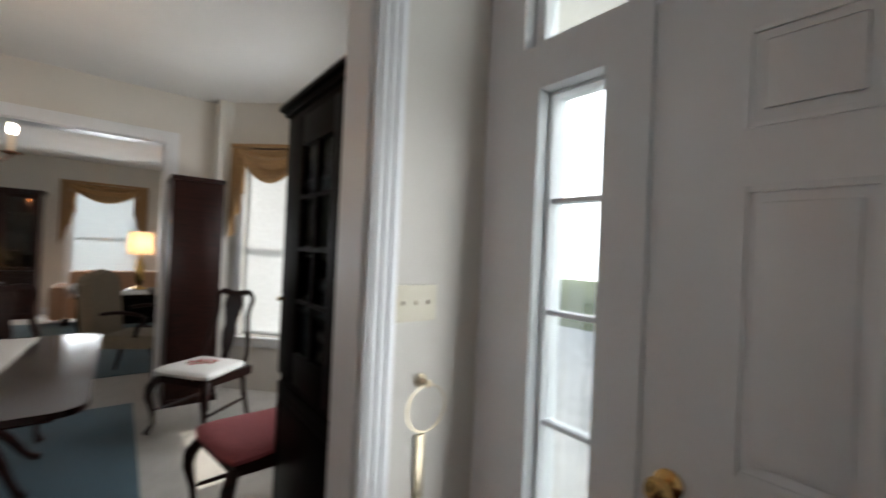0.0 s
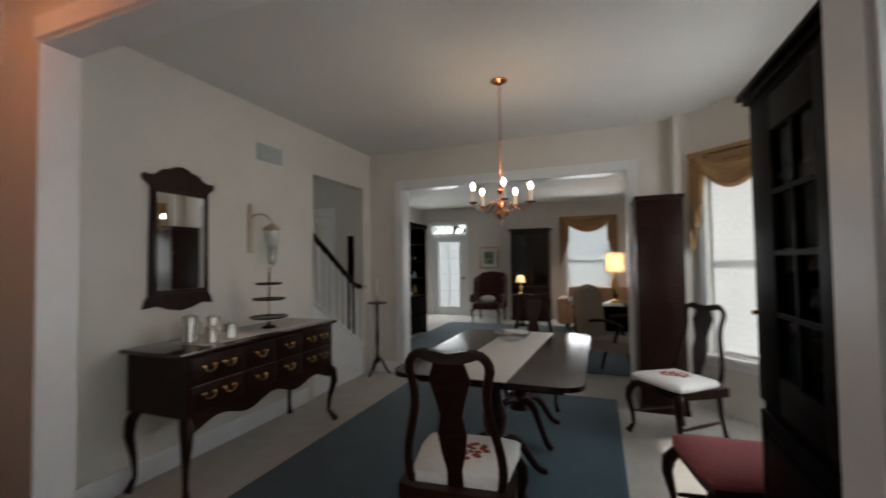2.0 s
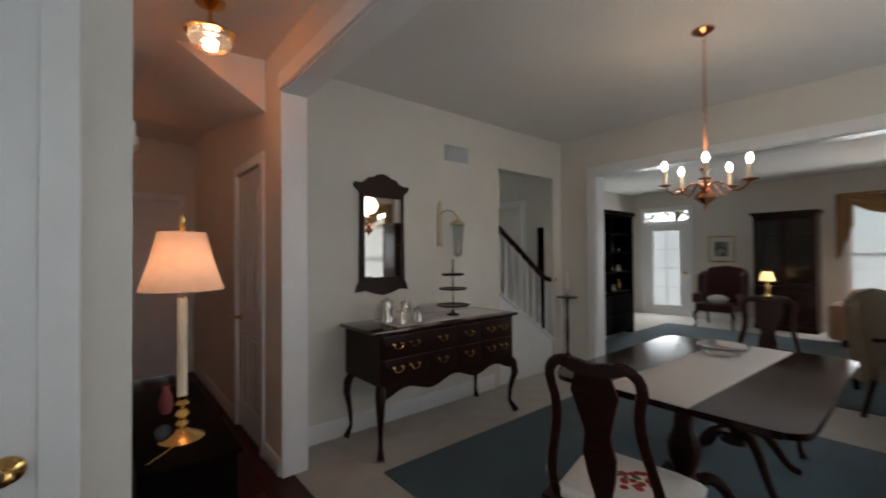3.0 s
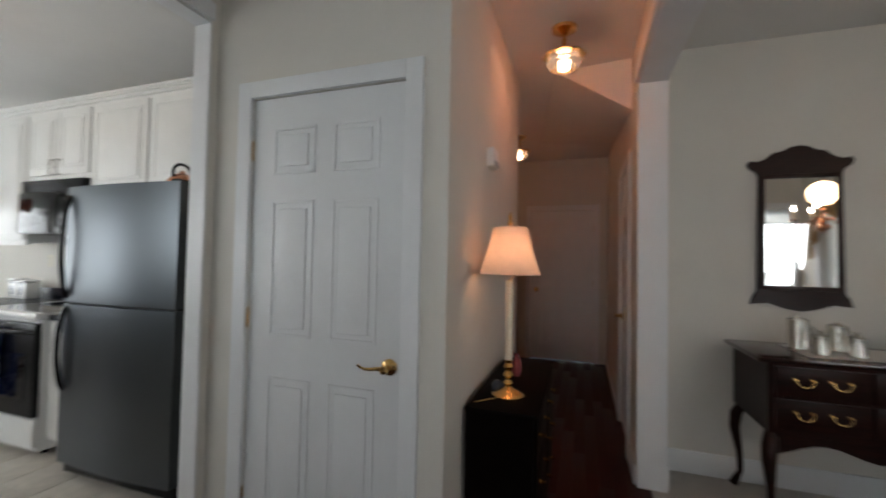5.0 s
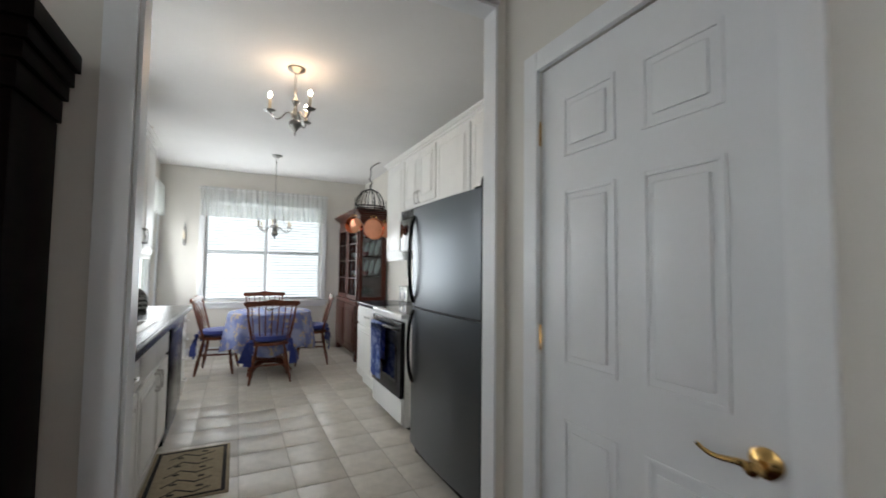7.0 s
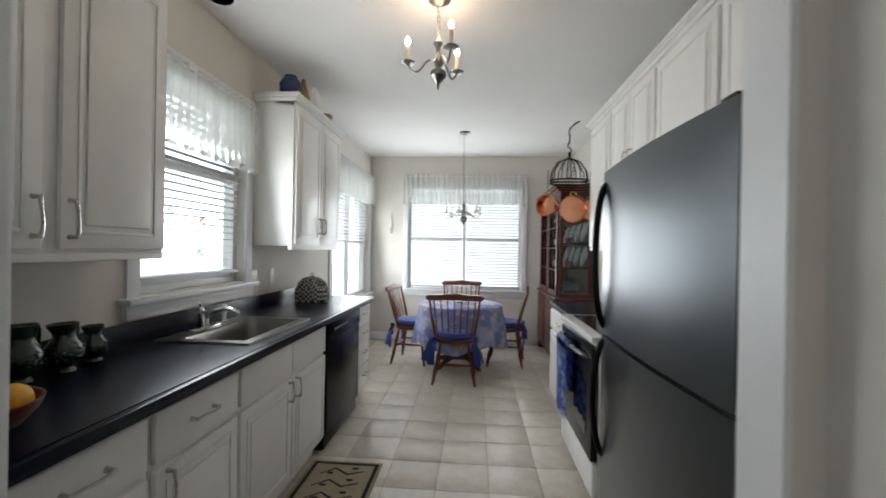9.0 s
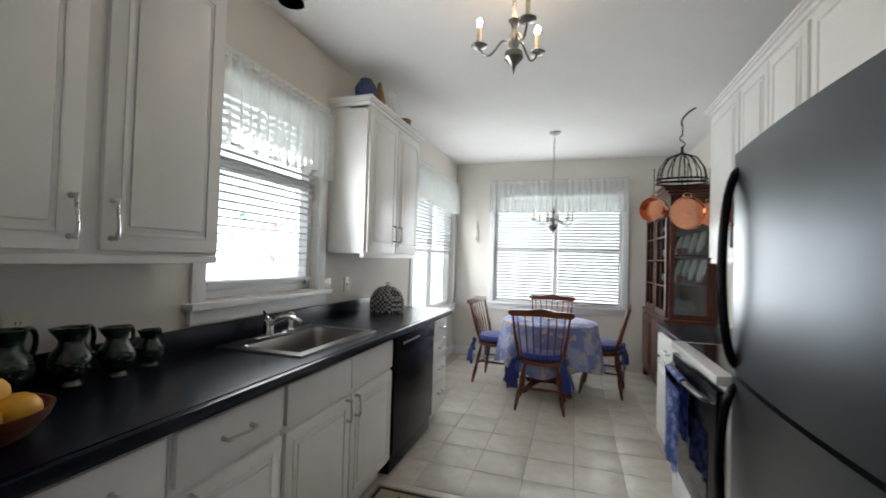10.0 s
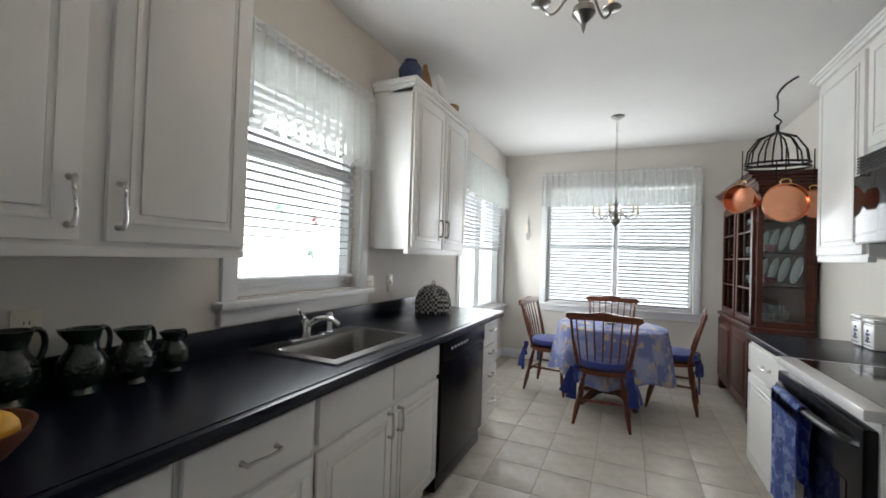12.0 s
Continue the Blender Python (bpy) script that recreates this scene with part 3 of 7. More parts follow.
def hinges(parent, x, y, zs):
    for z in zs:
        bm = lathe(bmesh.new(), [(0.006, 0), (0.006, 0.085), (0.003, 0.092)], (x, y, z), 8)
        part("hinge", bm, BRASS, parent, "brass hinge")


def set_door(name, label, at, rz, w, h, handle, hinge_side, s=-1, inset=0.115):
    d = tagged(thing(name, label, "door", at, rz), kind="structure")
    leaf = six_panel(d, w, h, inset=inset)
    hx = w - 0.05 if hinge_side == 0 else 0.05
    handle(leaf, hx, 0.89, s * 0.018, s)
    hinges(leaf, -0.004 if hinge_side == 0 else w + 0.004, s * 0.022, (0.2, 1.0, 1.76))
    return d


d = set_door("door_pantry", "closed white six-panel pantry door with a brass lever", (-0.850, 1.267, 0), 90, 0.766, 2.04, lever, 0)
set_door("door_front", "closed white six-panel front door with a brass knob", (1.385, 2.352, 0), -90, 0.914, 2.03, lambda p, x, z, y, s: knob(p, 0.07, z, y, s), 1, inset=0.155)
set_door("door_hall_end", "closed white six-panel door ending the hall", (-5.17, 2.032, 0), 90, 0.816, 2.035, lambda p, x, z, y, s: knob(p, 0.07, 0.95, y, s), 1)
set_door("door_hall_side", "closed white six-panel closet door in the hall", (-3.118, 2.955, 0), 0, 0.656, 2.035, lever, 1)
set_door("door_hall_far", "closed white six-panel door beside the console", (-2.852, 1.70, 0), 180, 0.746, 2.035, lever, 1)


def sash_window(name, label, at, rz, w, z0, z1, muntins=(), cols=(0.5,), slats=0, shade=0.0, sill=True, casing=0.075, slat_to=0.0, depth=0.15, f=0.04, bar=0.02, tilt=-28):
    """A window in its opening: x from 0 to w, the room at -y, the wall from y 0 to depth."""
    win = tagged(thing(name, label, "window", at, rz), kind="structure")
    bm = bmesh.new()
    for a in ((0.001, f, z0 + 0.001, z1 - 0.001), (w - f, w - 0.001, z0 + 0.001, z1 - 0.001), (f, w - f, z0 + 0.001, z0 + f), (f, w - f, z1 - f, z1 - 0.001)):
        box(bm, a[0], a[1], 0.05, 0.12, a[2], a[3], 0.003)
    fr = part("window_frame", bm, TRIM, win)
    bm = bmesh.new()
    for c in cols:
        box(bm, c * w - 0.028, c * w + 0.028, 0.06, 0.11, z0 + f, z1 - f, 0.003)
    for m_ in muntins:
        box(bm, f, w - f, 0.065, 0.105, m_ - bar, m_ + bar, 0.003)
    part("sash_bar", bm, TRIM, fr)
    pane = part("pane", B(f - 0.005, w - f + 0.005, 0.083, 0.087, z0 + f - 0.005, z1 - f + 0.005), GLASS, win, "clear glass pane")
    pane.visible_shadow = False
    if casing:
        bm = bmesh.new()
        for a in ((-casing, -0.001, z0 - 0.02, z1 + casing), (w + 0.001, w + casing, z0 - 0.02, z1 + casing), (0, w, z1 + 0.001, z1 + casing)):
            box(bm, a[0], a[1], -0.02, -0.001, a[2], a[3], 0.004)
        part("casing", bm, TRIM, win)
    if sill:
        bm = box(bmesh.new(), -casing - 0.03, w + casing + 0.03, -0.065, 0.05, z0 - 0.035, z0 - 0.005, 0.006)
        box(bm, -casing - 0.01, w + casing + 0.01, -0.03, -0.001, z0 - 0.105, z0 - 0.035, 0.005)
        part("window_sill", bm, TRIM, win)
    if slats:
        n = int((z1 - z0 - slat_to) / slats)
        edges = [0.0, *cols, 1.0] if cols else [0.0, 1.0]
        for c0, c1 in zip(edges, edges[1:]):
            x0, x1 = c0 * w + 0.035, c1 * w - 0.035
            part("headrail", B(x0, x1, 0.004, 0.045, z1 - 0.05, z1 - 0.006, 0.003), TRIM, win)
            part("bottom_rail", B(x0, x1, 0.01, 0.04, z0 + slat_to + 0.006, z0 + slat_to + 0.024, 0.003), TRIM, win)
            me = mesh_of("slat", B(x0, x1, -0.022, 0.022, -0.0013, 0.0013), SLAT)
            for k in range(1, n - 1):
                s_ = new("slat", me)
                s_.parent = win
                s_.matrix_basis = pose(0, 0.026, z1 - 0.05 - k * slats, tilt)
    if shade:
        part("roller_shade", B(0.03, w - 0.03, 0.03, 0.034, z0 + shade, z1 - 0.02), SHEER, win, "white translucent roller shade")
    return win


sash_window("window_sink", "white sash window with open blinds over the sink", (E_K, -0.20, 0), -90, 0.88, 1.13, 2.30, (1.18, 1.82), (), 0.042, slat_to=0.06, bar=0.035, tilt=-4)
sash_window("window_nook_east", "wide white window with open blinds", (E_K, -2.80, 0), -90, 1.56, 0.72, 2.30, (1.45,), (0.5,), 0.042, slat_to=0.76)
sash_window("window_nook_south", "wide double window with white blinds behind the table", (0.62, S_K, 0), 180, 1.67, 0.78, 2.30, (1.53,), (0.5,), 0.042, tilt=-34)
sash_window("window_sidelight", "narrow sidelight of four panes beside the front door", (E_F, 2.70, 0), -90, 0.22, 0.28, 1.92, (0.53, 0.875, 1.222, 1.574), (), sill=False, casing=0.0, f=0.014, bar=0.008)
sash_window("window_transom", "white transom window over the front door", (E_F, 2.77, 0), -90, 1.335, 2.06, 2.40, (), (0.5,), sill=False, casing=0.0)
sash_window("window_living", "living room window with a white roller shade", (-0.33, N_L, 0), 0, 0.95, 0.50, 2.20, (1.35,), (), shade=0.03)
sash_window("window_stair", "bright window at the far side of the stair hall", (-6.05, 5.2, 0), 90, 0.8, 0.9, 2.1, (1.5,), ())


def valance(name, label, at, rz, w, z0, z1, folds=16, mat=LACE, depth=0.03):
    """A gathered curtain strip with a ruffled hem, in front of a wall at y 0."""
    bm, nx, nz = bmesh.new(), folds * 8, 8
    rnd = random.Random(len(name) + folds)
    ph = [rnd.uniform(-0.5, 0.5) for _ in range(folds + 2)]
    rows = []
    for k in range(nz + 1):
        v = k / nz
        row = []
        for i in range(nx + 1):
            u = i / nx
            p = ph[int(u * folds)] * (1 - (u * folds % 1)) + ph[int(u * folds) + 1] * (u * folds % 1)
            amp = depth * (0.45 + 0.55 * (1 - v))
            y = -0.06 + amp * math.sin(2 * math.pi * folds * u + p * 2)
            z = z0 + (z1 - z0) * v + (0.018 * math.sin(2 * math.pi * folds * 0.5 * u + 3 * p) if k == 0 else 0)
            row.append(bm.verts.new((u * w, y, z)))
        rows.append(row)
    for a, b in zip(rows, rows[1:]):
        for i in range(nx):
            bm.faces.new((a[i], a[i + 1], b[i + 1], b[i]))
    ob = thing(name, label, "curtain", at, rz)
    part("cloth", bm, mat, ob)
    rod = tube(bmesh.new(), [(-0.02, -0.06, z1 - 0.03), (w + 0.02, -0.06, z1 - 0.03)], 0.008)
    part("curtain_rod", rod, TRIM, ob)
    return ob


valance("lace_valance", "white lace valance gathered over the sink window", (E_K, -0.13, 0), -90, 1.0, 1.88, 2.33, 16)
valance("lace_valance", "white lace valance gathered over the wide window", (E_K, -2.72, 0), -90, 1.70, 2.0, 2.42, 22)
valance("lace_valance", "white lace valance gathered over the double window", (0.69, S_K, 0), 180, 1.80, 2.03, 2.47, 24)


# ---- kitchen: cabinets and appliances ----
def pull(parent, x, z, y, upright=True, L=0.10):
    """A bowed, wavy nickel pull on a face that looks to -y."""
    bm = bmesh.new()
    a, b = ((x, z - L / 2), (x, z + L / 2)) if upright else ((x - L / 2, z), (x + L / 2, z))
    w = 0.010
    c1 = (a[0] + (w if upright else L * 0.25), a[1] + (L * 0.25 if upright else w))
    c2 = (b[0] - (w if upright else L * 0.25), b[1] - (L * 0.25 if upright else w))
    tube(bm, bezier((a[0], y - 0.026, a[1]), (c1[0], y - 0.034, c1[1]), (c2[0], y - 0.034, c2[1]), (b[0], y - 0.026, b[1])), [0.0065, 0.006, 0.005, 0.0045, 0.0045, 0.0045, 0.005, 0.006, 0.0065])
    for p in (a, b):
        lathe(bm, [(0.009, 0), (0.007, 0.008), (0.0055, 0.02), (0.0075, 0.027), (0.003, 0.032)], m=pose(p[0], y, p[1], 90), seg=10)
    return part("pull_handle", bm, NICKEL, parent, "satin nickel pull handle")


def front(parent, name, x0, x1, z0, z1, y=0.0, handle=None, mat=CABW, inset=0.055, flat=False):
    d = part(name, box(bmesh.new(), x0, x1, y - 0.019, y - 0.001, z0, z1, 0.004), mat, parent)
    if not flat:
        bm = bmesh.new()
        for a in ((x0 + inset - 0.012, x0 + inset, z0 + inset - 0.012, z1 - inset + 0.012), (x1 - inset, x1 - inset + 0.012, z0 + inset - 0.012, z1 - inset + 0.012),
                  (x0 + inset, x1 - inset, z0 + inset - 0.012, z0 + inset), (x0 + inset, x1 - inset, z1 - inset, z1 - inset + 0.012)):
            box(bm, a[0], a[1], y - 0.024, y - 0.018, a[2], a[3], 0.002)
        part("moulding", bm, mat, d)
        part("panel", B(x0 + inset + 0.016, x1 - inset - 0.016, y - 0.027, y - 0.018, z0 + inset + 0.016, z1 - inset - 0.016, 0.007), mat, d)
    if handle:
        pull(d, *handle)
    return d


def base_unit(label, at, rz, w, drawers, doors, d=0.57, group="base cabinets", well=False):
    """drawers and doors: (x0, x1, handle x or None). Front at y 0."""
    c = thing("base_cabinet", label, "cabinet", at, rz, group)
    bm = box(bmesh.new(), 0.001, w - 0.001, 0, d, 0.10, 0.74 if well else 0.874)
    part("body", bm, CABW, c)
    if well:
        part("front_rail", B(0.001, w - 0.001, 0, 0.03, 0.7405, 0.874), CABW, c)
    part("toe_kick", B(0.001, w - 0.001, 0.06, d, 0.0, 0.10), CABW, c)
    for x0, x1, hx in drawers:
        front(c, "drawer", x0, x1, 0.69, 0.85, handle=(hx, 0.77, -0.019, False, 0.12) if hx else None, inset=0.022, flat=True)
    for x0, x1, hx in doors:
        front(c, "door", x0, x1, 0.125, 0.665, handle=(hx, 0.60, -0.019, True) if hx else None)
    return c


FX = 0.615
base_unit("white base cabinet with a drawer and a raised-panel door", (FX, 0.848, 0), -90, 0.428, [(0.02, 0.41, 0.21)], [(0.02, 0.41, 0.08)])
base_unit("white base cabinet with a wide drawer over a panelled door", (FX, 0.418, 0), -90, 0.465, [(0.012, 0.453, 0.23)], [(0.012, 0.453, 0.06)])
base_unit("white double-door base cabinet under the sink", (FX, -0.049, 0), -90, 0.995, [(0.012, 0.492, None), (0.503, 0.983, None)], [(0.012, 0.492, 0.456), (0.503, 0.983, 0.541)], well=True)
c = thing("base_cabinet", "narrow white base cabinet with four drawers", "cabinet", (FX, -1.80, 0), -90, "base cabinets")
part("body", B(0.001, 0.379, 0, 0.57, 0.10, 0.874), CABW, c)
part("toe_kick", B(0.001, 0.379, 0.06, 0.57, 0.0, 0.10), CABW, c)
for z0, z1 in ((0.125, 0.33), (0.345, 0.51), (0.525, 0.675), (0.69, 0.85)):
    front(c, "drawer", 0.02, 0.36, z0, z1, handle=(0.19, (z0 + z1) / 2 + 0.02, -0.019, False), flat=True)

dw = thing("dishwasher", "black built-in dishwasher with a handle bar", "dishwasher", (FX, -1.046, 0), -90)
part("body", B(0.003, 0.750, 0.0, 0.57, 0.02, 0.872), BLACK, dw)
part("door", B(0.008, 0.745, -0.028, -0.001, 0.13, 0.74, 0.006), BLACK, dw)
part("control_panel", B(0.008, 0.745, -0.034, -0.001, 0.745, 0.868, 0.008), BLACK, dw)
part("kick_plate", B(0.008, 0.745, -0.006, -0.0005, 0.02, 0.12, 0.003), BLACK, dw)
for k in range(6):
    part("button", B(0.12 + 0.05 * k, 0.145 + 0.05 * k, -0.037, -0.033, 0.80, 0.815), GREYPL, dw)

# worktop with a cut-out for the sink
SX0, SX1, SY0, SY1 = 0.675, 1.10, -0.90, -0.235
bm = bmesh.new()
for a in ((0.585, SX0, -2.20, 0.848), (SX1, 1.178, -2.20, 0.848), (SX0, SX1, SY1, 0.848), (SX0, SX1, -2.20, SY0)):
    box(bm, *a, 0.876, 0.915)
top = thing("worktop", "navy laminate worktop with an upstand along the wall", "worktop")
part("slab", bm, NAVY, top)
part("front_edge", B(0.556, 0.5845, -2.20, 0.848, 0.874, 0.914, 0.006), NAVY, top)
part("upstand", B(1.179, 1.199, -2.20, 0.848, 0.876, 1.015, 0.005), NAVY, top)

sink = thing("kitchen_sink", "single-bowl stainless steel sink set in the worktop", "sink")
bm = bmesh.new()
for a in ((SX0 - 0.02, SX0 + 0.03, SY0 - 0.02, SY1 + 0.02), (SX1 - 0.07, SX1 + 0.02, SY0 - 0.02, SY1 + 0.02), (SX0 + 0.03, SX1 - 0.07, SY1 - 0.03, SY1 + 0.02), (SX0 + 0.03, SX1 - 0.07, SY0 - 0.02, SY0 + 0.03)):
    box(bm, *a, 0.9155, 0.923)
part("rim", bm, SINKST, sink)
bm = bmesh.new()
x0, x1, y0, y1 = SX0 + 0.028, SX1 - 0.068, SY0 + 0.028, SY1 - 0.028
rings = []
for z, g in ((0.921, 0.0), (0.90, 0.006), (0.78, 0.018), (0.755, 0.05)):
    ring = []
    for cx, cy, a0 in ((x1 - 0.05, y1 - 0.05, 0), (x0 + 0.05, y1 - 0.05, 90), (x0 + 0.05, y0 + 0.05, 180), (x1 - 0.05, y0 + 0.05, 270)):
        for k in range(5):
            a = radians(a0 + 22.5 * k)
            sx, sy = (1 if math.cos(radians(a0 + 45)) > 0 else -1), (1 if math.sin(radians(a0 + 45)) > 0 else -1)
            ring.append(bm.verts.new((cx - sx * g + 0.05 * math.cos(a), cy - sy * g + 0.05 * math.sin(a), z)))
    rings.append(ring)
for a, b in zip(rings, rings[1:]):
    for i in range(len(a)):
        bm.faces.new((a[i], a[(i + 1) % len(a)], b[(i + 1) % len(b)], b[i]))
bm.faces.new(rings[-1])
part("bowl", bm, SINKST, sink)
part("drain", lathe(bmesh.new(), [(0.04, 0), (0.04, 0.004), (0.028, 0.006), (0.01, 0.003)], ((x0 + x1) / 2, (y0 + y1) / 2, 0.756)), CHROME, sink)
fc = thing("faucet", "chrome single-lever kitchen faucet", "faucet", (1.075, -0.50, 0.923))
part("base_plate", B(-0.03, 0.03, -0.11, 0.11, 0.0005, 0.012, 0.005), CHROME, fc)
bm = lathe(bmesh.new(), [(0.027, 0.012), (0.025, 0.06), (0.021, 0.085), (0.008, 0.095)])
tube(bm, bezier((0, 0, 0.05), (-0.07, 0, 0.12), (-0.13, -0.01, 0.125), (-0.19, -0.015, 0.085)), [0.016, 0.015, 0.014, 0.013, 0.012, 0.012, 0.012, 0.012, 0.011])
part("spout", bm, CHROME, fc)
part("lever", tube(bmesh.new(), bezier((0, 0, 0.09), (0.01, 0.02, 0.11), (-0.02, 0.05, 0.135), (-0.03, 0.08, 0.15)), [0.012, 0.010, 0.009, 0.008, 0.007, 0.007, 0.007, 0.007, 0.006]), CHROME, fc)
sp = thing("sink_sprayer", "white pull-out sink sprayer in its chrome ring", "sprayer", (1.075, -0.68, 0.923))
part("ring", lathe(bmesh.new(), [(0.022, 0.0005), (0.022, 0.008), (0.014, 0.016)]), CHROME, sp)
part("head", lathe(bmesh.new(), [(0.012, 0.012), (0.011, 0.05), (0.016, 0.075), (0.017, 0.10), (0.008, 0.108)]), WHITEAP, sp)


def wall_unit(label, at, rz, w, z0, z1, doors, d=0.31, crown=True, group="wall cabinets", hz=None, sides=(1, 1)):
    c = thing("wall_cabinet", label, "cabinet", at, rz, group)
    part("body", B(0.001, w - 0.001, 0, d, z0, z1), CABW, c)
    part("bottom_rail", B(0.001, w - 0.001, -0.004, 0.03, z0 - 0.028, z0 - 0.0005, 0.003), CABW, c)
    for x0, x1, hx in doors:
        front(c, "door", x0, x1, z0 + 0.012, z1 - 0.05, handle=(hx, (hz if hz else z0 + 0.16), -0.019, True, 0.115) if hx else None, inset=0.06)
    if crown:
        bm = bmesh.new()
        e0, e1 = (0.045 if sides[0] else 0.0), (0.045 if sides[1] else 0.0)
        steps = ((0.0, 0.022), (0.016, 0.045), (0.034, 0.058), (0.045, 0.075))
        for (g, h), (_, h0) in zip(steps, ((0, 0.0), *steps)):
            box(bm, 0.001 - min(g, e0), w - 0.001 + min(g, e1), -0.004 - g, d, z1 - 0.045 + h0, z1 - 0.045 + h - 0.0004)
        part("crown", bm, CABW, c)
    return c


wall_unit("tall white wall cabinet with two raised-panel doors", (0.91, 0.846, 0), -90, 0.84, 1.343, 2.42, [(0.012, 0.352, 0.326), (0.408, 0.826, 0.434)], 0.285, sides=(0, 1), hz=1.45)
wall_unit("white wall cabinet with two narrow panelled doors", (0.91, -1.19, 0), -90, 0.96, 1.378, 2.42, [(0.02, 0.475, 0.43), (0.485, 0.94, 0.53)], 0.285)
WX = -1.42
wall_unit("white end wall cabinet with one panelled door", (WX, -2.20, 0), 90, 0.57, 1.41, 2.50, [(0.02, 0.55, None)], 0.335, sides=(1, 0))
wall_unit("short white wall cabinet over the microwave", (WX, -1.629, 0), 90, 0.776, 1.93, 2.50, [(0.015, 0.383, 0.345), (0.393, 0.761, 0.43)], 0.335, hz=2.0, sides=(0, 0))
wall_unit("white wall cabinet with one wide panelled door", (WX, -0.852, 0), 90, 0.62, 1.80, 2.50, [(0.015, 0.605, None)], 0.335, sides=(0, 0))
wall_unit("short white wall cabinet over the refrigerator", (WX, -0.231, 0), 90, 1.07, 1.80, 2.50, [(0.015, 0.53, None), (0.54, 1.055, None)], 0.335, sides=(0, 0))

mw = thing("microwave", "black over-the-range microwave with a vent grille", "microwave", (-1.375, -1.615, 0), 90)
part("body", B(0.0, 0.752, 0.0, 0.38, 1.472, 1.898), BLACK, mw)
part("door", B(0.004, 0.56, -0.024, -0.001, 1.476, 1.80, 0.006), BLACKGL, mw)
part("control_panel", B(0.566, 0.748, -0.022, -0.001, 1.476, 1.80, 0.005), BLACK, mw)
for k in range(6):
    part("vent_slat", B(0.01, 0.742, -0.016, -0.001, 1.812 + 0.014 * k, 1.820 + 0.014 * k, 0.002), BLACK, mw)
part("handle", tube(bmesh.new(), [(0.545, -0.02, 1.50), (0.545, -0.05, 1.53), (0.545, -0.05, 1.75), (0.545, -0.02, 1.78)], 0.009), BLACK, mw)

rg = thing("electric_range", "white range with a black glass cooktop and oven door", "range", (-1.045, -1.392, 0), 90)
part("body", B(0.0, 0.772, 0.031, 0.66, 0.03, 0.905), WHITEAP, rg)
part("front_panel", B(0.0, 0.772, 0.0, 0.0305, 0.03, 0.884), WHITEAP, rg)
bm = box(bmesh.new(), -0.004, 0.776, -0.045, 0.03, 0.885, 0.925, 0.012)
box(bm, -0.004, 0.776, 0.60, 0.66, 0.9055, 0.925, 0.006)
box(bm, -0.004, 0.008, 0.0305, 0.5995, 0.9055, 0.9225, 0.003)
box(bm, 0.764, 0.776, 0.0305, 0.5995, 0.9055, 0.9225, 0.003)
part("cooktop_frame", bm, WHITEAP, rg)
part("cooktop", B(0.0085, 0.7635, 0.031, 0.599, 0.9055, 0.9215), BLACKGL, rg, "black glass cooktop")
od = part("oven_door", B(0.006, 0.766, -0.04, -0.001, 0.255, 0.86, 0.008), BLACK, rg)
part("oven_window", B(0.10, 0.672, -0.043, -0.0405, 0.36, 0.66), BLACKGL, od)
bm = tube(bmesh.new(), bezier((0.03, -0.03, 0.80), (0.08, -0.10, 0.805), (0.69, -0.10, 0.805), (0.742, -0.03, 0.80), 12), 0.015, 8)
part("oven_handle", bm, BLACK, od)
part("storage_drawer", B(0.006, 0.766, -0.03, -0.001, 0.06, 0.245, 0.008), WHITEAP, rg)
for x in (0.04, 0.73):
    part("foot", lathe(bmesh.new(), [(0.018, 0), (0.018, 0.03)], (x, 0.06, 0)), BLACK, rg)
bg = part("backguard", B(0.0, 0.772, 0.60, 0.66, 0.926, 1.12, 0.008), WHITEAP, rg)
part("control_glass", B(0.05, 0.72, 0.592, 0.5995, 0.96, 1.09), BLACKGL, bg)


def hanging_cloth(name, label, at, rz, w, drop_front, drop_back, r, mat, category="towel"):
    bm, n = bmesh.new(), 14
    prof = [(-r, -drop_front * (1 - k / 10)) for k in range(10)] + [(-r * math.cos(radians(180 * k / 6)), r * math.sin(radians(180 * k / 6))) for k in range(7)] + [(r, -drop_back * k / 8) for k in range(1, 9)]
    rows = []
    for j, (y, z) in enumerate(prof):
        rows.append([bm.verts.new((w * i / n + 0.006 * math.sin(j * 0.5), y + (0.007 * math.sin(i * 1.15 + 0.3) if abs(z) > 0.05 else 0), z)) for i in range(n + 1)])
    for a, b in zip(rows, rows[1:]):
        for i in range(n):
            bm.faces.new((a[i], a[i + 1], b[i + 1], b[i]))
    bmesh.ops.solidify(bm, geom=bm.faces[:], thickness=0.004)
    return solid(name, bm, mat, label, category, at, rz)


hanging_cloth("dish_towel", "blue and white patterned dish towel on the oven handle", (-1.045 + 0.082, -1.392 + 0.16, 0.802), 90, 0.30, 0.46, 0.30, 0.021, TOWEL)

base_unit("white base cabinet with a drawer and door beside the range", (-1.09, -2.20, 0), 90, 0.80, [(0.02, 0.78, 0.40)], [(0.02, 0.78, None)], 0.64)
base_unit("narrow white base cabinet between range and refrigerator", (-1.09, -0.612, 0), 90, 0.37, [(0.02, 0.35, 0.18)], [(0.02, 0.35, None)], 0.64)
wt = thing("worktop", "short navy laminate worktop beside the range", "worktop")
part("slab", B(-1.74, -1.066, -2.205, -1.400, 0.876, 0.915, 0.004), NAVY, wt)
part("upstand", B(-1.758, -1.741, -2.205, -1.400, 0.876, 1.005, 0.004), NAVY, wt)
wt = thing("worktop", "narrow navy laminate worktop beside the refrigerator", "worktop")
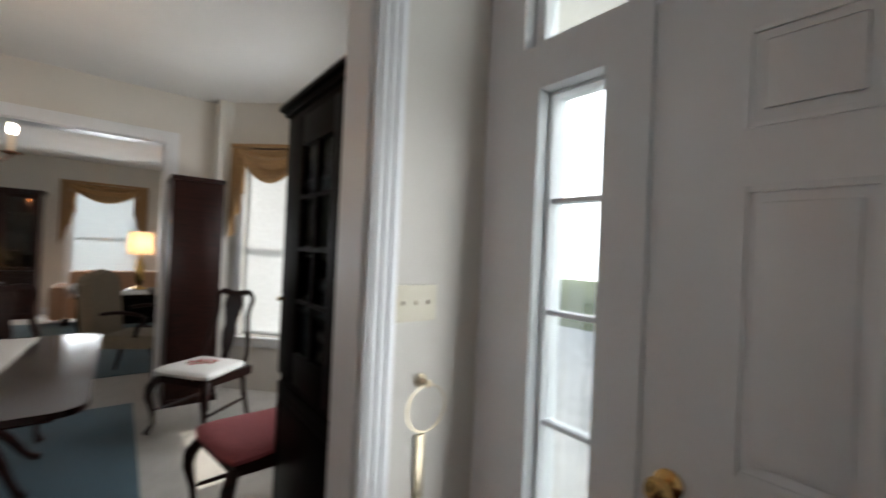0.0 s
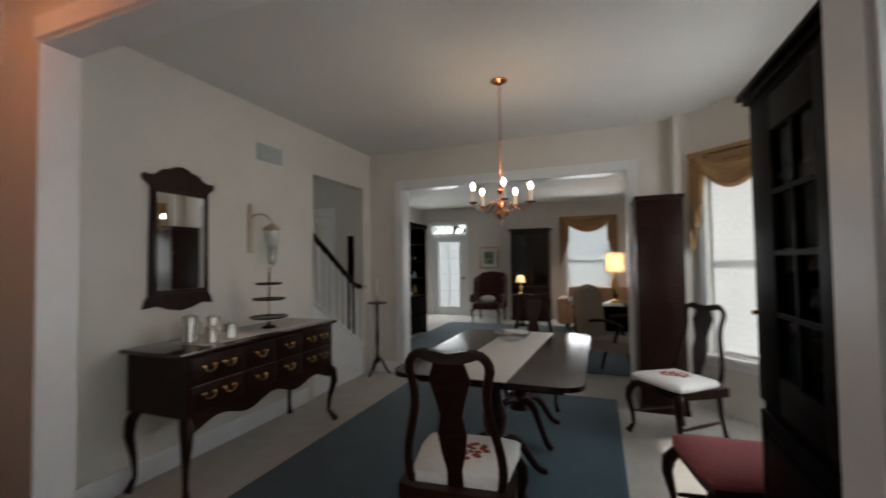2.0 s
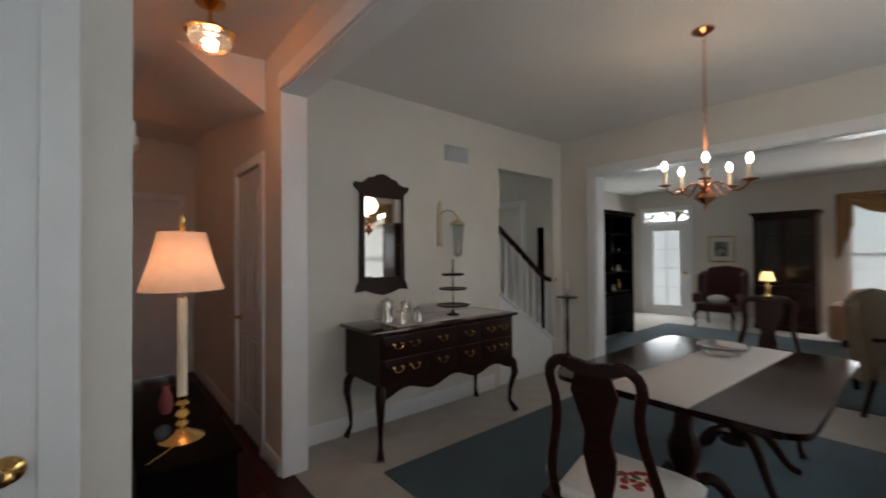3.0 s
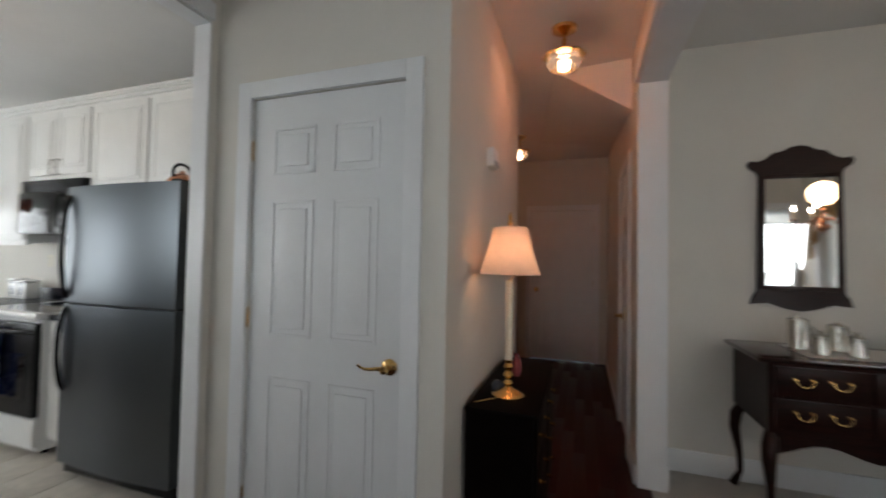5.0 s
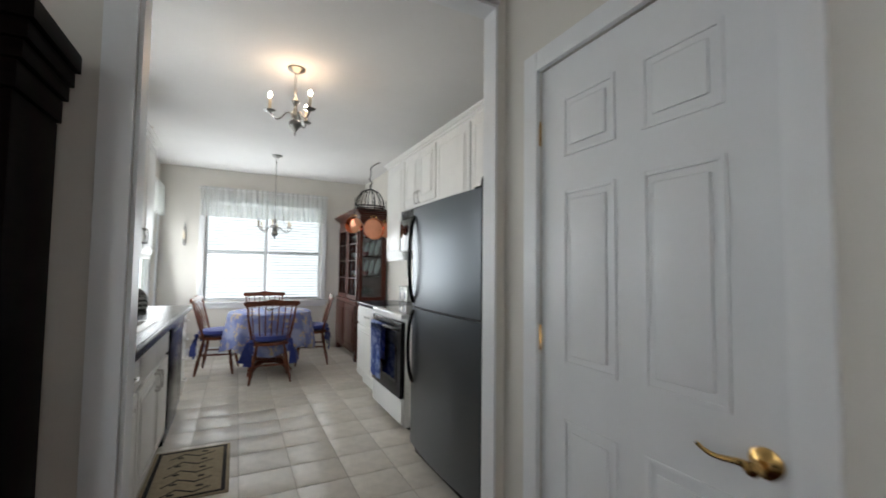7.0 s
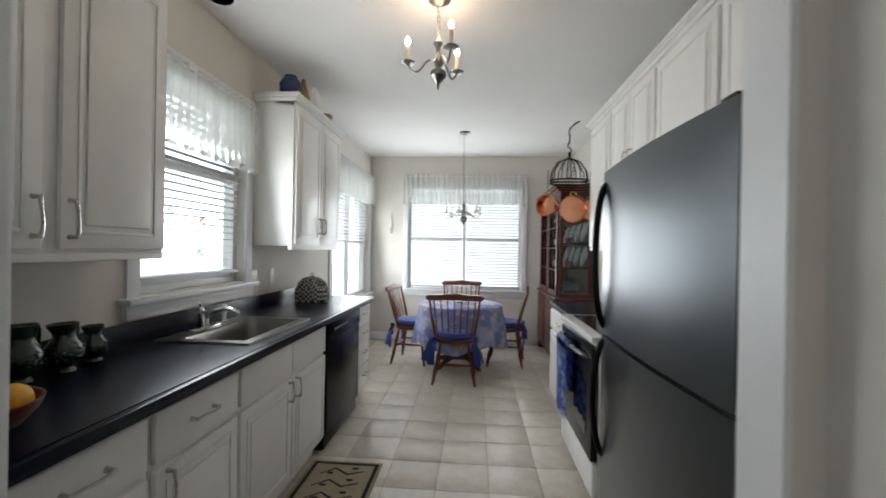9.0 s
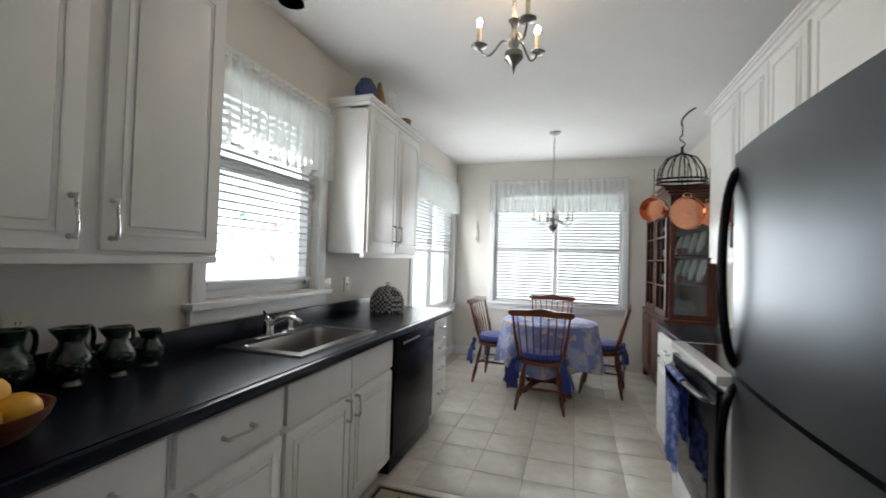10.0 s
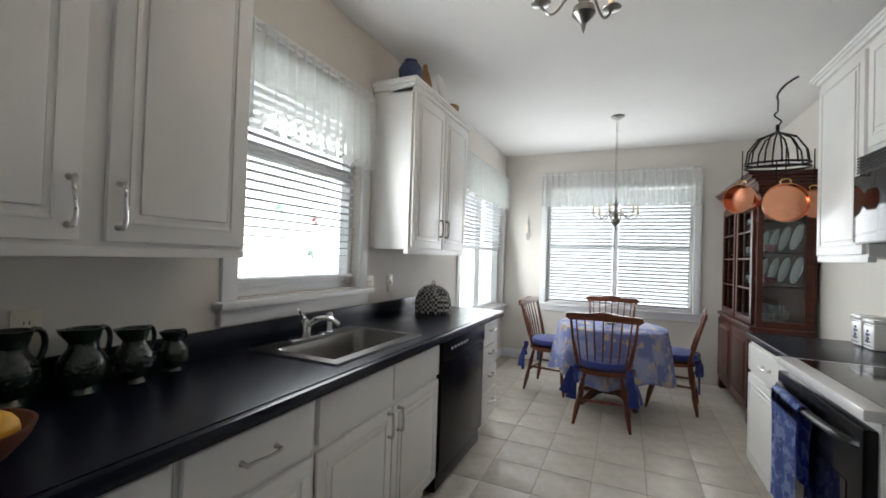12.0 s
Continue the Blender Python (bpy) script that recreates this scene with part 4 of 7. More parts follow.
part("slab", B(-1.74, -1.066, -0.612, -0.245, 0.876, 0.915, 0.004), NAVY, wt)

fr = thing("refrigerator", "stainless top-freezer refrigerator with dark handles", "refrigerator", (-0.99, -0.215, 0), 90)
part("body", B(0.0, 0.905, 0.0, 0.70, 0.03, 1.708, 0.006), BLACK, fr)
for nm, z0, z1 in (("fridge_door", 0.10, 1.022), ("freezer_door", 1.036, 1.715)):
    bm, n = bmesh.new(), 12
    a = [bm.verts.new((0.905 * i / n, -0.062 - 0.022 * math.sin(math.pi * i / n), z0)) for i in range(n + 1)]
    b = [bm.verts.new((v.co.x, v.co.y, z1)) for v in a]
    c0, c1 = [bm.verts.new((x, -0.006, z0)) for x in (0, 0.905)], [bm.verts.new((x, -0.006, z1)) for x in (0, 0.905)]
    for i in range(n):
        bm.faces.new((a[i], a[i + 1], b[i + 1], b[i]))
    bm.faces.new((*a[::-1], *c0))
    bm.faces.new((*b, c1[1], c1[0]))
    bm.faces.new((c0[0], c1[0], b[0], a[0]))
    bm.faces.new((a[-1], b[-1], c1[1], c0[1]))
    bm.faces.new((c0[1], c1[1], c1[0], c0[0]))
    dr = part(nm, bm, STEEL, fr, "brushed stainless door")
    h0, h1 = (1.06, 1.66) if "freezer" in nm else (0.52, 1.0)
    bm = bmesh.new()
    tube(bm, bezier((0.035, -0.06, h0), (0.035, -0.118, h0 + 0.03), (0.035, -0.118, h1 - 0.03), (0.035, -0.06, h1), 14), [0.014] * 15, 8)
    part("handle", bm, BLACK, dr, "dark bowed handle")
part("gasket", B(0.004, 0.901, -0.05, -0.0005, 1.0222, 1.0358), RUBBER, fr)
part("hinge_cap", B(0.83, 0.89, -0.06, 0.02, 1.7155, 1.728, 0.004), BLACK, fr)
part("kick_grille", B(0.01, 0.895, -0.03, -0.001, 0.03, 0.095, 0.003), BLACK, fr)


# hutch with glass doors, a display end and a flaring crown
hu = thing("china_hutch", "cherry china hutch with glass doors full of dishes", "hutch", (-1.31, -4.40, 0), 90)
HW, HD = 1.25, 0.42
bm = box(bmesh.new(), 0.0, HW, 0.0, HD, 0.09, 0.80)
box(bm, -0.02, HW + 0.02, -0.02, HD, 0.8005, 0.835, 0.008)
part("base_body", bm, CHERRY, hu)
for x in (0.0, HW - 0.10):
    for y in (0.0, HD - 0.1):
        part("bracket_foot", B(x, x + 0.10, y - 0.008, y + 0.09, 0.0, 0.0895, 0.012), CHERRY, hu)
for k in range(2):
    front(hu, "lower_door", 0.03 + k * 0.60, 0.615 + k * 0.60, 0.14, 0.77, mat=CHERRY, inset=0.07)
bm = bmesh.new()
for x0, x1 in ((0.0, 0.05), (0.60, 0.65), (HW - 0.05, HW)):
    box(bm, x0, x1, 0.03, 0.07, 0.836, 2.0)
box(bm, 0.05, HW - 0.05, 0.03, 0.07, 1.94, 2.0)
box(bm, 0.0, HW, HD - 0.02, HD, 0.836, 2.0)
box(bm, 0.0, HW, 0.03, HD, 2.001, 2.03)
box(bm, HW - 0.03, HW, HD - 0.07, HD - 0.021, 0.836, 2.0)
box(bm, HW - 0.03, HW, 0.0705, HD - 0.0705, 0.836, 0.89)
box(bm, HW - 0.03, HW, 0.0705, HD - 0.0705, 1.93, 2.0)
box(bm, 0.0, 0.02, 0.071, HD - 0.021, 0.836, 2.0)
part("upper_frame", bm, CHERRY, hu)
for z in (1.17, 1.45, 1.72):
    part("shelf", B(0.021, HW - 0.031, 0.075, HD - 0.021, z, z + 0.014), CHERRY, hu)
bm = bmesh.new()
for g, z0, z1 in ((0.01, 2.031, 2.05), (0.035, 2.0505, 2.075), (0.065, 2.0755, 2.10), (0.09, 2.1005, 2.125)):
    box(bm, -g, HW + g, 0.03 - g, HD, z0, z1, 0.004)
part("crown", bm, CHERRY, hu)
for k in range(2):
    x0 = 0.051 + k * 0.60
    bm = bmesh.new()
    box(bm, x0, x0 + 0.055, 0.005, 0.029, 0.845, 1.93)
    box(bm, x0 + 0.492, x0 + 0.547, 0.005, 0.029, 0.845, 1.93)
    box(bm, x0 + 0.0555, x0 + 0.4915, 0.005, 0.029, 0.845, 0.90)
    box(bm, x0 + 0.0555, x0 + 0.4915, 0.005, 0.029, 1.87, 1.93)
    gd = part("glass_door", bm, CHERRY, hu)
    bm = bmesh.new()
    box(bm, x0 + 0.268, x0 + 0.28, 0.008, 0.02, 0.901, 1.869)
    for z in (1.14, 1.40, 1.64):
        box(bm, x0 + 0.056, x0 + 0.491, 0.0085, 0.0195, z, z + 0.012)
    part("muntin", bm, CHERRY, gd)
    part("pane", B(x0 + 0.0565, x0 + 0.4905, 0.0215, 0.0245, 0.9015, 1.8685), CABGLASS, gd)
part("end_pane", B(HW - 0.016, HW - 0.013, 0.0715, HD - 0.0715, 0.891, 1.929), CABGLASS, hu)

rnd = random.Random(4)


def plate(at, r, tilt, rz, mat=CHINA, name="plate", label="white china plate standing on edge in the hutch"):
    bm = lathe(bmesh.new(), [(r * 0.3, 0.0), (r * 0.62, 0.004), (r * 0.68, 0.010), (r, 0.018), (r * 0.98, 0.021), (r * 0.64, 0.014), (r * 0.1, 0.008)], seg=24)
    ob = new(name, mesh_of(name, bm, mat))
    ob.matrix_basis = pose(*at, 90 - tilt, 0, rz)
    return tagged(ob, label, "plate", "china in the hutch")


def goblet(at, h, r=0.032, mat=CRYSTAL):
    bm = lathe(bmesh.new(), [(r, 0.0), (r * 0.9, 0.004), (0.005, 0.012), (0.004, h * 0.42), (r * 0.75, h * 0.58), (r, h * 0.8), (r * 0.88, h), (r * 0.82, h), (r * 0.9, h * 0.8), (r * 0.6, h * 0.62), (0.002, h * 0.5)], seg=14)
    return solid("wine_glass", bm, mat, "clear stemmed glass in the hutch", "glass", at, 0, "glasses in the hutch")


for z, kinds in ((1.186, "ppgp"), (1.466, "ppp"), (1.736, "ppp")):
    for k in range(4):
        y = -3.26 - 0.30 * k - rnd.uniform(0, 0.03)
        plate((-1.655, y, z + 0.128), 0.115, 14, 90)
        solid("cup", lathe(bmesh.new(), [(0.022, 0), (0.024, 0.006), (0.04, 0.03), (0.046, 0.065), (0.043, 0.065), (0.036, 0.03), (0.004, 0.01)]), PINKCL if k == 0 and z < 1.6 else CHINA, "small china cup in the hutch", "cup", (-1.47, y + rnd.uniform(-0.05, 0.05), z), 0, "china in the hutch")
for k in range(9):
    goblet((-1.42 - 0.07 * (k % 3), -3.24 - 0.085 * (k // 3) - 0.02 * (k % 2), 0.836), 0.15 + 0.03 * (k % 2))
bk = thing("hutch_top_plate", "round tray leaning on top of the hutch", "tray", (-1.45, -3.9, 2.1255))
part("tray", lathe(bmesh.new(), [(0.06, 0), (0.12, 0.01), (0.14, 0.03), (0.13, 0.03), (0.05, 0.01)]), IRON, bk)


# ---- kitchen table, cloth and chairs ----
tb = thing("breakfast_table", "round wooden pedestal table under a blue cloth", "table", (-0.22, -3.20, 0))
part("tabletop", lathe(bmesh.new(), [(0.45, 0.71), (0.465, 0.715), (0.465, 0.732), (0.45, 0.736)], seg=40), MAPLE, tb)
part("pedestal", lathe(bmesh.new(), [(0.09, 0.10), (0.07, 0.16), (0.045, 0.24), (0.06, 0.40), (0.05, 0.60), (0.12, 0.70), (0.12, 0.7095)]), MAPLE, tb)
for k in range(4):
    a = radians(45 + 90 * k)
    part("foot", tube(bmesh.new(), [(0.05 * math.cos(a), 0.05 * math.sin(a), 0.14), (0.18 * math.cos(a), 0.18 * math.sin(a), 0.12), (0.33 * math.cos(a), 0.33 * math.sin(a), 0.025)], [0.04, 0.035, 0.024]), MAPLE, tb)
bm, seg = bmesh.new(), 96
rings = []
for j, (r, z) in enumerate(((0.02, 0.740), (0.35, 0.740), (0.515, 0.740), (0.530, 0.730), (0.54, 0.66), (0.555, 0.56), (0.57, 0.45), (0.585, 0.35))):
    ring = []
    for i in range(seg):
        a = 2 * math.pi * i / seg
        w = max(0, j - 3) / 4
        rr = r + 0.035 * w * math.sin(9 * a + 0.6) + 0.015 * w * math.sin(17 * a)
        zz = z - (0.09 * w * w * abs(math.cos(2 * a + 0.3)) if j > 3 else 0)
        ring.append(bm.verts.new((0.91 * rr * math.cos(a), 0.91 * rr * math.sin(a), zz)))
    rings.append(ring)
for a, b in zip(rings, rings[1:]):
    for i in range(seg):
        bm.faces.new((a[i], a[(i + 1) % seg], b[(i + 1) % seg], b[i]))
bm.faces.new(rings[0])
solid("tablecloth", bm, TABLECL, "blue flowered tablecloth draped over the round table", "tablecloth", (-0.22, -3.20, 0))
fb = thing("flower_bowl", "glass bowl of pale flowers on the breakfast table", "bowl", (-0.22, -3.22, 0.742))
part("bowl", lathe(bmesh.new(), [(0.04, 0), (0.09, 0.02), (0.11, 0.055), (0.105, 0.055), (0.085, 0.025), (0.01, 0.01)]), CRYSTAL, fb)
bm = bmesh.new()
for k in range(16):
    a, r = rnd.uniform(0, 6.28), rnd.uniform(0, 0.085)
    ball(bm, (r * math.cos(a), r * math.sin(a), 0.055 + rnd.uniform(0, 0.03)), rnd.uniform(0.018, 0.028), 8)
part("flowers", bm, WHITECL, fb)


def windsor():
    c = thing("windsor_chair", "reddish maple comb-back chair with a blue tied cushion", "chair", (0, 0, 0), 0, "chairs round the breakfast table")
    # the seat faces -y, the back stands at +y
    bm = bmesh.new()
    out = [(0.23 * math.cos(a) * (1.0 + 0.08 * math.cos(2 * a)), 0.21 * math.sin(a)) for a in (2 * math.pi * i / 24 for i in range(24))]
    slab(bm, out, 0.035, pose(0, 0, 0.435, 90))
    part("seat", bm, MAPLE, c)
    for sx in (-1, 1):
        for sy in (-1, 1):
            x0, y0, x1, y1 = sx * 0.14, sy * 0.13, sx * 0.215, sy * 0.205
            pts = [Vector((x0, y0, 0.42)).lerp(Vector((x1, y1, 0.0)), k / 6) for k in range(7)]
            part("leg", tube(bmesh.new(), pts, [0.012, 0.017, 0.020, 0.014, 0.021, 0.017, 0.011], 8), MAPLE, c)
    for y in (-0.172, 0.172):
        part("stretcher", tube(bmesh.new(), [(-0.17, y, 0.20), (-0.08, y, 0.20), (0, y, 0.20), (0.08, y, 0.20), (0.17, y, 0.20)], [0.008, 0.012, 0.016, 0.012, 0.008], 8), MAPLE, c)
    for x in (-0.172, 0.172):
        part("side_stretcher", tube(bmesh.new(), [(x, -0.165, 0.235), (x, 0, 0.235), (x, 0.165, 0.235)], [0.008, 0.013, 0.008], 8), MAPLE, c)
    for k in range(7):
        u = (k - 3) / 3
        part("spindle", tube(bmesh.new(), [(u * 0.165, 0.155 - 0.02 * u * u, 0.445), (u * 0.19, 0.205 - 0.02 * u * u, 0.66), (u * 0.21, 0.265 - 0.02 * u * u, 0.88)], [0.0055, 0.0075, 0.005], 6), MAPLE, c)
    for s in (-1, 1):
        part("post", tube(bmesh.new(), [(s * 0.19, 0.125, 0.44), (s * 0.215, 0.17, 0.60), (s * 0.235, 0.20, 0.71), (s * 0.25, 0.245, 0.885)], [0.011, 0.017, 0.012, 0.010], 8), MAPLE, c)
    top = [(-0.29, 0.925), (-0.26, 0.905), (0.0, 0.912), (0.26, 0.905), (0.29, 0.925), (0.285, 0.955), (0.25, 0.962), (0.12, 0.965), (0.0, 0.985), (-0.12, 0.965), (-0.25, 0.962), (-0.285, 0.955)]
    part("crest_rail", slab(bmesh.new(), top, 0.022, pose(0, 0.25, -0.045)), MAPLE, c)
    bm = bmesh.new()
    lathe(bm, [(0.16, 0.4535), (0.215, 0.463), (0.235, 0.49), (0.215, 0.52), (0.13, 0.532), (0.02, 0.534)], (0, -0.01, 0), 24)
    cu = part("cushion", bm, BLUECL, c, "royal blue tufted cushion")
    for s in (-1, 1):
        bm = bmesh.new()
        for dx, dz, L in ((0.0, -0.02, 0.24), (0.035, -0.01, 0.20), (-0.02, 0.0, 0.10)):
            tube(bm, [(s * 0.20 + dx, 0.19, 0.47), (s * (0.225 + dx), 0.215, 0.45 + dz - L * 0.4), (s * (0.235 + dx * 1.6), 0.212, 0.45 - L)], [0.012, 0.032, 0.042], 6, 0.25)
        ball(bm, (s * 0.205, 0.195, 0.47), 0.026, 8)
        part("tie_bow", bm, BLUECL, cu)
    return c


w0 = windsor()
w0.matrix_basis = pose(-0.185, -2.70, 0, 0, 0, 0)
for m in (pose(0.36, -3.36, 0, 0, 0, -98), pose(-0.77, -3.42, 0, 0, 0, 82), pose(-0.20, -3.93, 0, 0, 0, 180)):
    copy_thing(w0, m)
    


# ---- kitchen: lamps and loose things ----
def chandelier(name, label, at, drop, arms, reach, metal, lit, bulb_h=0.05, hub=0.045, phase=0.0, candle_h=0.08, chain=True, glow=BULBW, watts=2.0):
    """Hung from the ceiling at `at`; drop is the height of the lowest point under it."""
    c = thing(name, label, "chandelier", at)
    part("canopy", lathe(bmesh.new(), [(0.062, -0.002), (0.06, -0.012), (0.03, -0.03), (0.008, -0.04)], seg=24), metal, c)
    body = 0.30
    z0 = -drop
    bm = bmesh.new()
    if chain:
        L = drop - body - 0.03
        n = int(L / 0.026)
        for k in range(n):
            zc = -0.04 - (k + 0.5) * L / n
            ring = [(0.008 * math.cos(a), 0, zc + 0.017 * math.sin(a)) for a in (2 * math.pi * i / 8 for i in range(9))]
            if k % 2:
                ring = [(0, x, z) for x, _, z in ring]
            tube(bm, ring, 0.0016, 5)
    tube(bm, [(0.010, 0, -0.04), (0.010, 0, -drop + body)], 0.002, 6)
    part("chain", bm, metal, c)
    part("stem", lathe(bmesh.new(), [(0.002, z0), (0.008, z0 + 0.02), (0.010, z0 + 0.035), (hub * 0.5, z0 + 0.05), (hub, z0 + 0.075), (hub * 0.95, z0 + 0.10), (hub * 0.35, z0 + 0.12), (hub * 0.6, z0 + 0.14), (hub * 0.55, z0 + 0.165), (0.016, z0 + 0.19), (0.012, z0 + 0.215), (0.020, z0 + 0.24), (0.030, z0 + 0.255), (0.012, z0 + 0.27), (0.006, z0 + body)], seg=20), metal, c)
    for k in range(arms):
        a = phase + 2 * math.pi * k / arms
        d = Vector((math.cos(a), math.sin(a), 0))
        z = z0 + 0.145
        pts = bezier(d * 0.02 + Vector((0, 0, z)), d * reach * 0.45 + Vector((0, 0, z + 0.09)), d * reach * 0.55 + Vector((0, 0, z - 0.13)), d * reach + Vector((0, 0, z + 0.005)), 14)
        arm = part("arm", tube(bmesh.new(), pts, 0.0055, 7), metal, c)
        e = d * reach
        part("drip_pan", lathe(bmesh.new(), [(0.008, 0.0), (0.036, 0.008), (0.040, 0.014), (0.012, 0.012), (0.012, 0.022)], (e.x, e.y, z + 0.003)), metal, arm)
        part("candle_sleeve", lathe(bmesh.new(), [(0.0105, 0.025), (0.0105, 0.025 + candle_h), (0.006, 0.027 + candle_h)], (e.x, e.y, z), 12), CANDLE, arm, "ivory candle sleeve")
        if lit:
            t = z + 0.027 + candle_h
            part("bulb", lathe(bmesh.new(), [(0.006, 0.0), (0.013, bulb_h * 0.3), (0.0145, bulb_h * 0.5), (0.009, bulb_h * 0.8), (0.001, bulb_h)], (e.x, e.y, t), 12), glow, arm, "lit flame-shaped bulb")
    if lit:
        bulb_light(name + "_light", (at[0], at[1], at[2] - drop + 0.42 if drop > 0.7 else at[2] - 0.16), watts * arms, (1.0, 0.68, 0.42), 0.12)
    return c


chandelier("kitchen_chandelier", "pewter three-arm chandelier with lit candle bulbs", (-0.16, -0.625, CH), 0.50, 3, 0.172, PEWTER, True, phase=radians(-3), watts=1.2)
chandelier("nook_chandelier", "pewter candle chandelier on a long chain", (-0.235, -3.19, CH), 1.10, 6, 0.205, PEWTER, False, phase=0.3, candle_h=0.07)

dl = thing("recessed_downlight", "white recessed ceiling downlight, switched off", "ceiling light", (1.05, -0.55, CH))
part("ring", lathe(bmesh.new(), [(0.095, -0.004), (0.095, -0.001), (0.075, -0.001), (0.07, -0.004)], seg=28), TRIM, dl)
part("reflector", lathe(bmesh.new(), [(0.07, -0.003), (0.03, -0.002), (0.002, -0.0015)], seg=24), GREYPL, dl)


def pitcher(at, h, rz):
    p = thing("pitcher", "dark green glazed stoneware pitcher with grape relief", "pitcher", at, rz, "green pitchers")
    r = h * 0.31
    bm = lathe(bmesh.new(), [(r * 0.62, 0.0005), (r * 0.70, h * 0.04), (r * 0.52, h * 0.12), (r * 0.86, h * 0.26), (r, h * 0.42), (r * 0.92, h * 0.56), (r * 0.62, h * 0.70), (r * 0.58, h * 0.78), (r * 0.72, h * 0.94), (r * 0.78, h), (r * 0.70, h), (r * 0.52, h * 0.80), (r * 0.5, h * 0.7), (0.004, h * 0.6)], seg=24)
    ring = [v for v in bm.verts if v.co.z > h * 0.9]
    for v in ring:
        if v.co.x < -r * 0.45:
            v.co.x -= r * 0.35
            v.co.z += h * 0.02
    part("body", bm, GREENGL, p)
    part("handle", tube(bmesh.new(), bezier((r * 0.66, 0, h * 0.95), (r * 1.75, 0, h * 1.08), (r * 1.6, 0, h * 0.5), (r * 0.93, 0, h * 0.5), 10), [r * 0.13] * 11, 8), GREENGL, p)
    bm = bmesh.new()
    rr = random.Random(int(h * 1000))
    for k in range(46):
        a, z = rr.uniform(0, 6.28), rr.uniform(0.28, 0.56) * h
        ball(bm, (r * 0.96 * math.cos(a), r * 0.96 * math.sin(a), z), r * 0.085, 6)
    tagged(part("grape_relief", bm, GREENGL, p), kind="stuff")


for at, h in (((1.12, 0.53, 0.915), 0.20), ((1.085, 0.385, 0.915), 0.19), ((1.065, 0.262, 0.915), 0.175), ((1.09, 0.125, 0.915), 0.142)):
    pitcher(at, h, -70)
fb = thing("fruit_bowl", "round wooden bowl on the worktop", "bowl", (0.79, 0.735, 0.915))
part("bowl", lathe(bmesh.new(), [(0.05, 0.0005), (0.09, 0.02), (0.12, 0.055), (0.13, 0.08), (0.123, 0.08), (0.11, 0.055), (0.08, 0.025), (0.01, 0.016)], seg=28), MAPLE, fb)
for k, (dx, dy, dz, r) in enumerate(((0.03, -0.05, 0.075, 0.038), (-0.05, -0.06, 0.08, 0.043), (0.0, 0.04, 0.075, 0.042), (-0.07, 0.03, 0.08, 0.04), (0.005, -0.02, 0.125, 0.04))):
    solid("orange", ball(bmesh.new(), (0, 0, 0), r, 16, 0.94), ORANGE, "ripe orange in the wooden bowl", "orange", (0.79 + dx * 0.85, 0.735 + dy * 0.85, 0.915 + dz * 0.9), 0, "fruit in the bowl")
solid("apple", ball(bmesh.new(), (0, 0, 0), 0.038, 16, 0.9), APPLE, "red apple in the wooden bowl", "apple", (0.85, 0.77, 0.915 + 0.09))
cz = thing("tea_cozy", "black and white checked tea cozy on the worktop", "tea cozy", (0.99, -1.76, 0.9155))
part("cover", lathe(bmesh.new(), [(0.140, 0.0), (0.147, 0.04), (0.142, 0.10), (0.120, 0.155), (0.072, 0.195), (0.01, 0.21)], seg=28, squash=0.7), CHECK, cz)
part("loop", tube(bmesh.new(), [(0.012 * math.cos(a), 0, 0.222 + 0.014 * math.sin(a)) for a in (2 * math.pi * i / 8 for i in range(9))], 0.003, 6), BLACK, cz)
for dy, s in ((0.0, 1.0), (0.13, 0.95)):
    cn = thing("canister", "white china canister with blue painted flowers", "canister", (-1.60, -2.06 + dy, 0.9155), 0, "canisters beside the range")
    part("body", box(bmesh.new(), -0.058, 0.058, -0.058, 0.058, 0.0, 0.15 * s, 0.018), CHINA, cn)
    part("lid", box(bmesh.new(), -0.061, 0.061, -0.061, 0.061, 0.1505 * s, 0.172 * s, 0.008), CHINA, cn)
    for z in (0.02, 0.135):
        part("painted_line", B(0.0575, 0.0592, -0.042, 0.042, z * s, (z + 0.004) * s), CHINABL, cn)
    bm = bmesh.new()
    for z, w_, h_ in ((0.045, 0.026, 0.007), (0.062, 0.016, 0.010), (0.085, 0.022, 0.009), (0.105, 0.012, 0.008)):
        slab(bm, [(w_ * math.cos(a) * (1 + 0.3 * math.cos(3 * a)), z * s + h_ * math.sin(a)) for a in (2 * math.pi * i / 14 for i in range(14))], 0.0015, pose(0.0588, 0, 0, 0, 0, 90))
    tagged(part("painted_flowers", bm, CHINABL, cn), kind="stuff")

kt = thing("copper_kettle", "small copper kettle with a black handle on the refrigerator", "kettle", (-1.20, 0.36, 1.709), 180)
part("body", lathe(bmesh.new(), [(0.07, 0.0005), (0.085, 0.02), (0.085, 0.06), (0.055, 0.10), (0.02, 0.115), (0.012, 0.13), (0.003, 0.135)]), COPPER, kt)
part("spout", tube(bmesh.new(), [(0.07, 0, 0.04), (0.11, 0, 0.07), (0.13, 0, 0.11)], [0.018, 0.012, 0.009]), COPPER, kt)
part("handle", tube(bmesh.new(), bezier((-0.06, 0, 0.09), (-0.08, 0, 0.20), (0.08, 0, 0.20), (0.06, 0, 0.09), 10), 0.009), BLACK, kt)

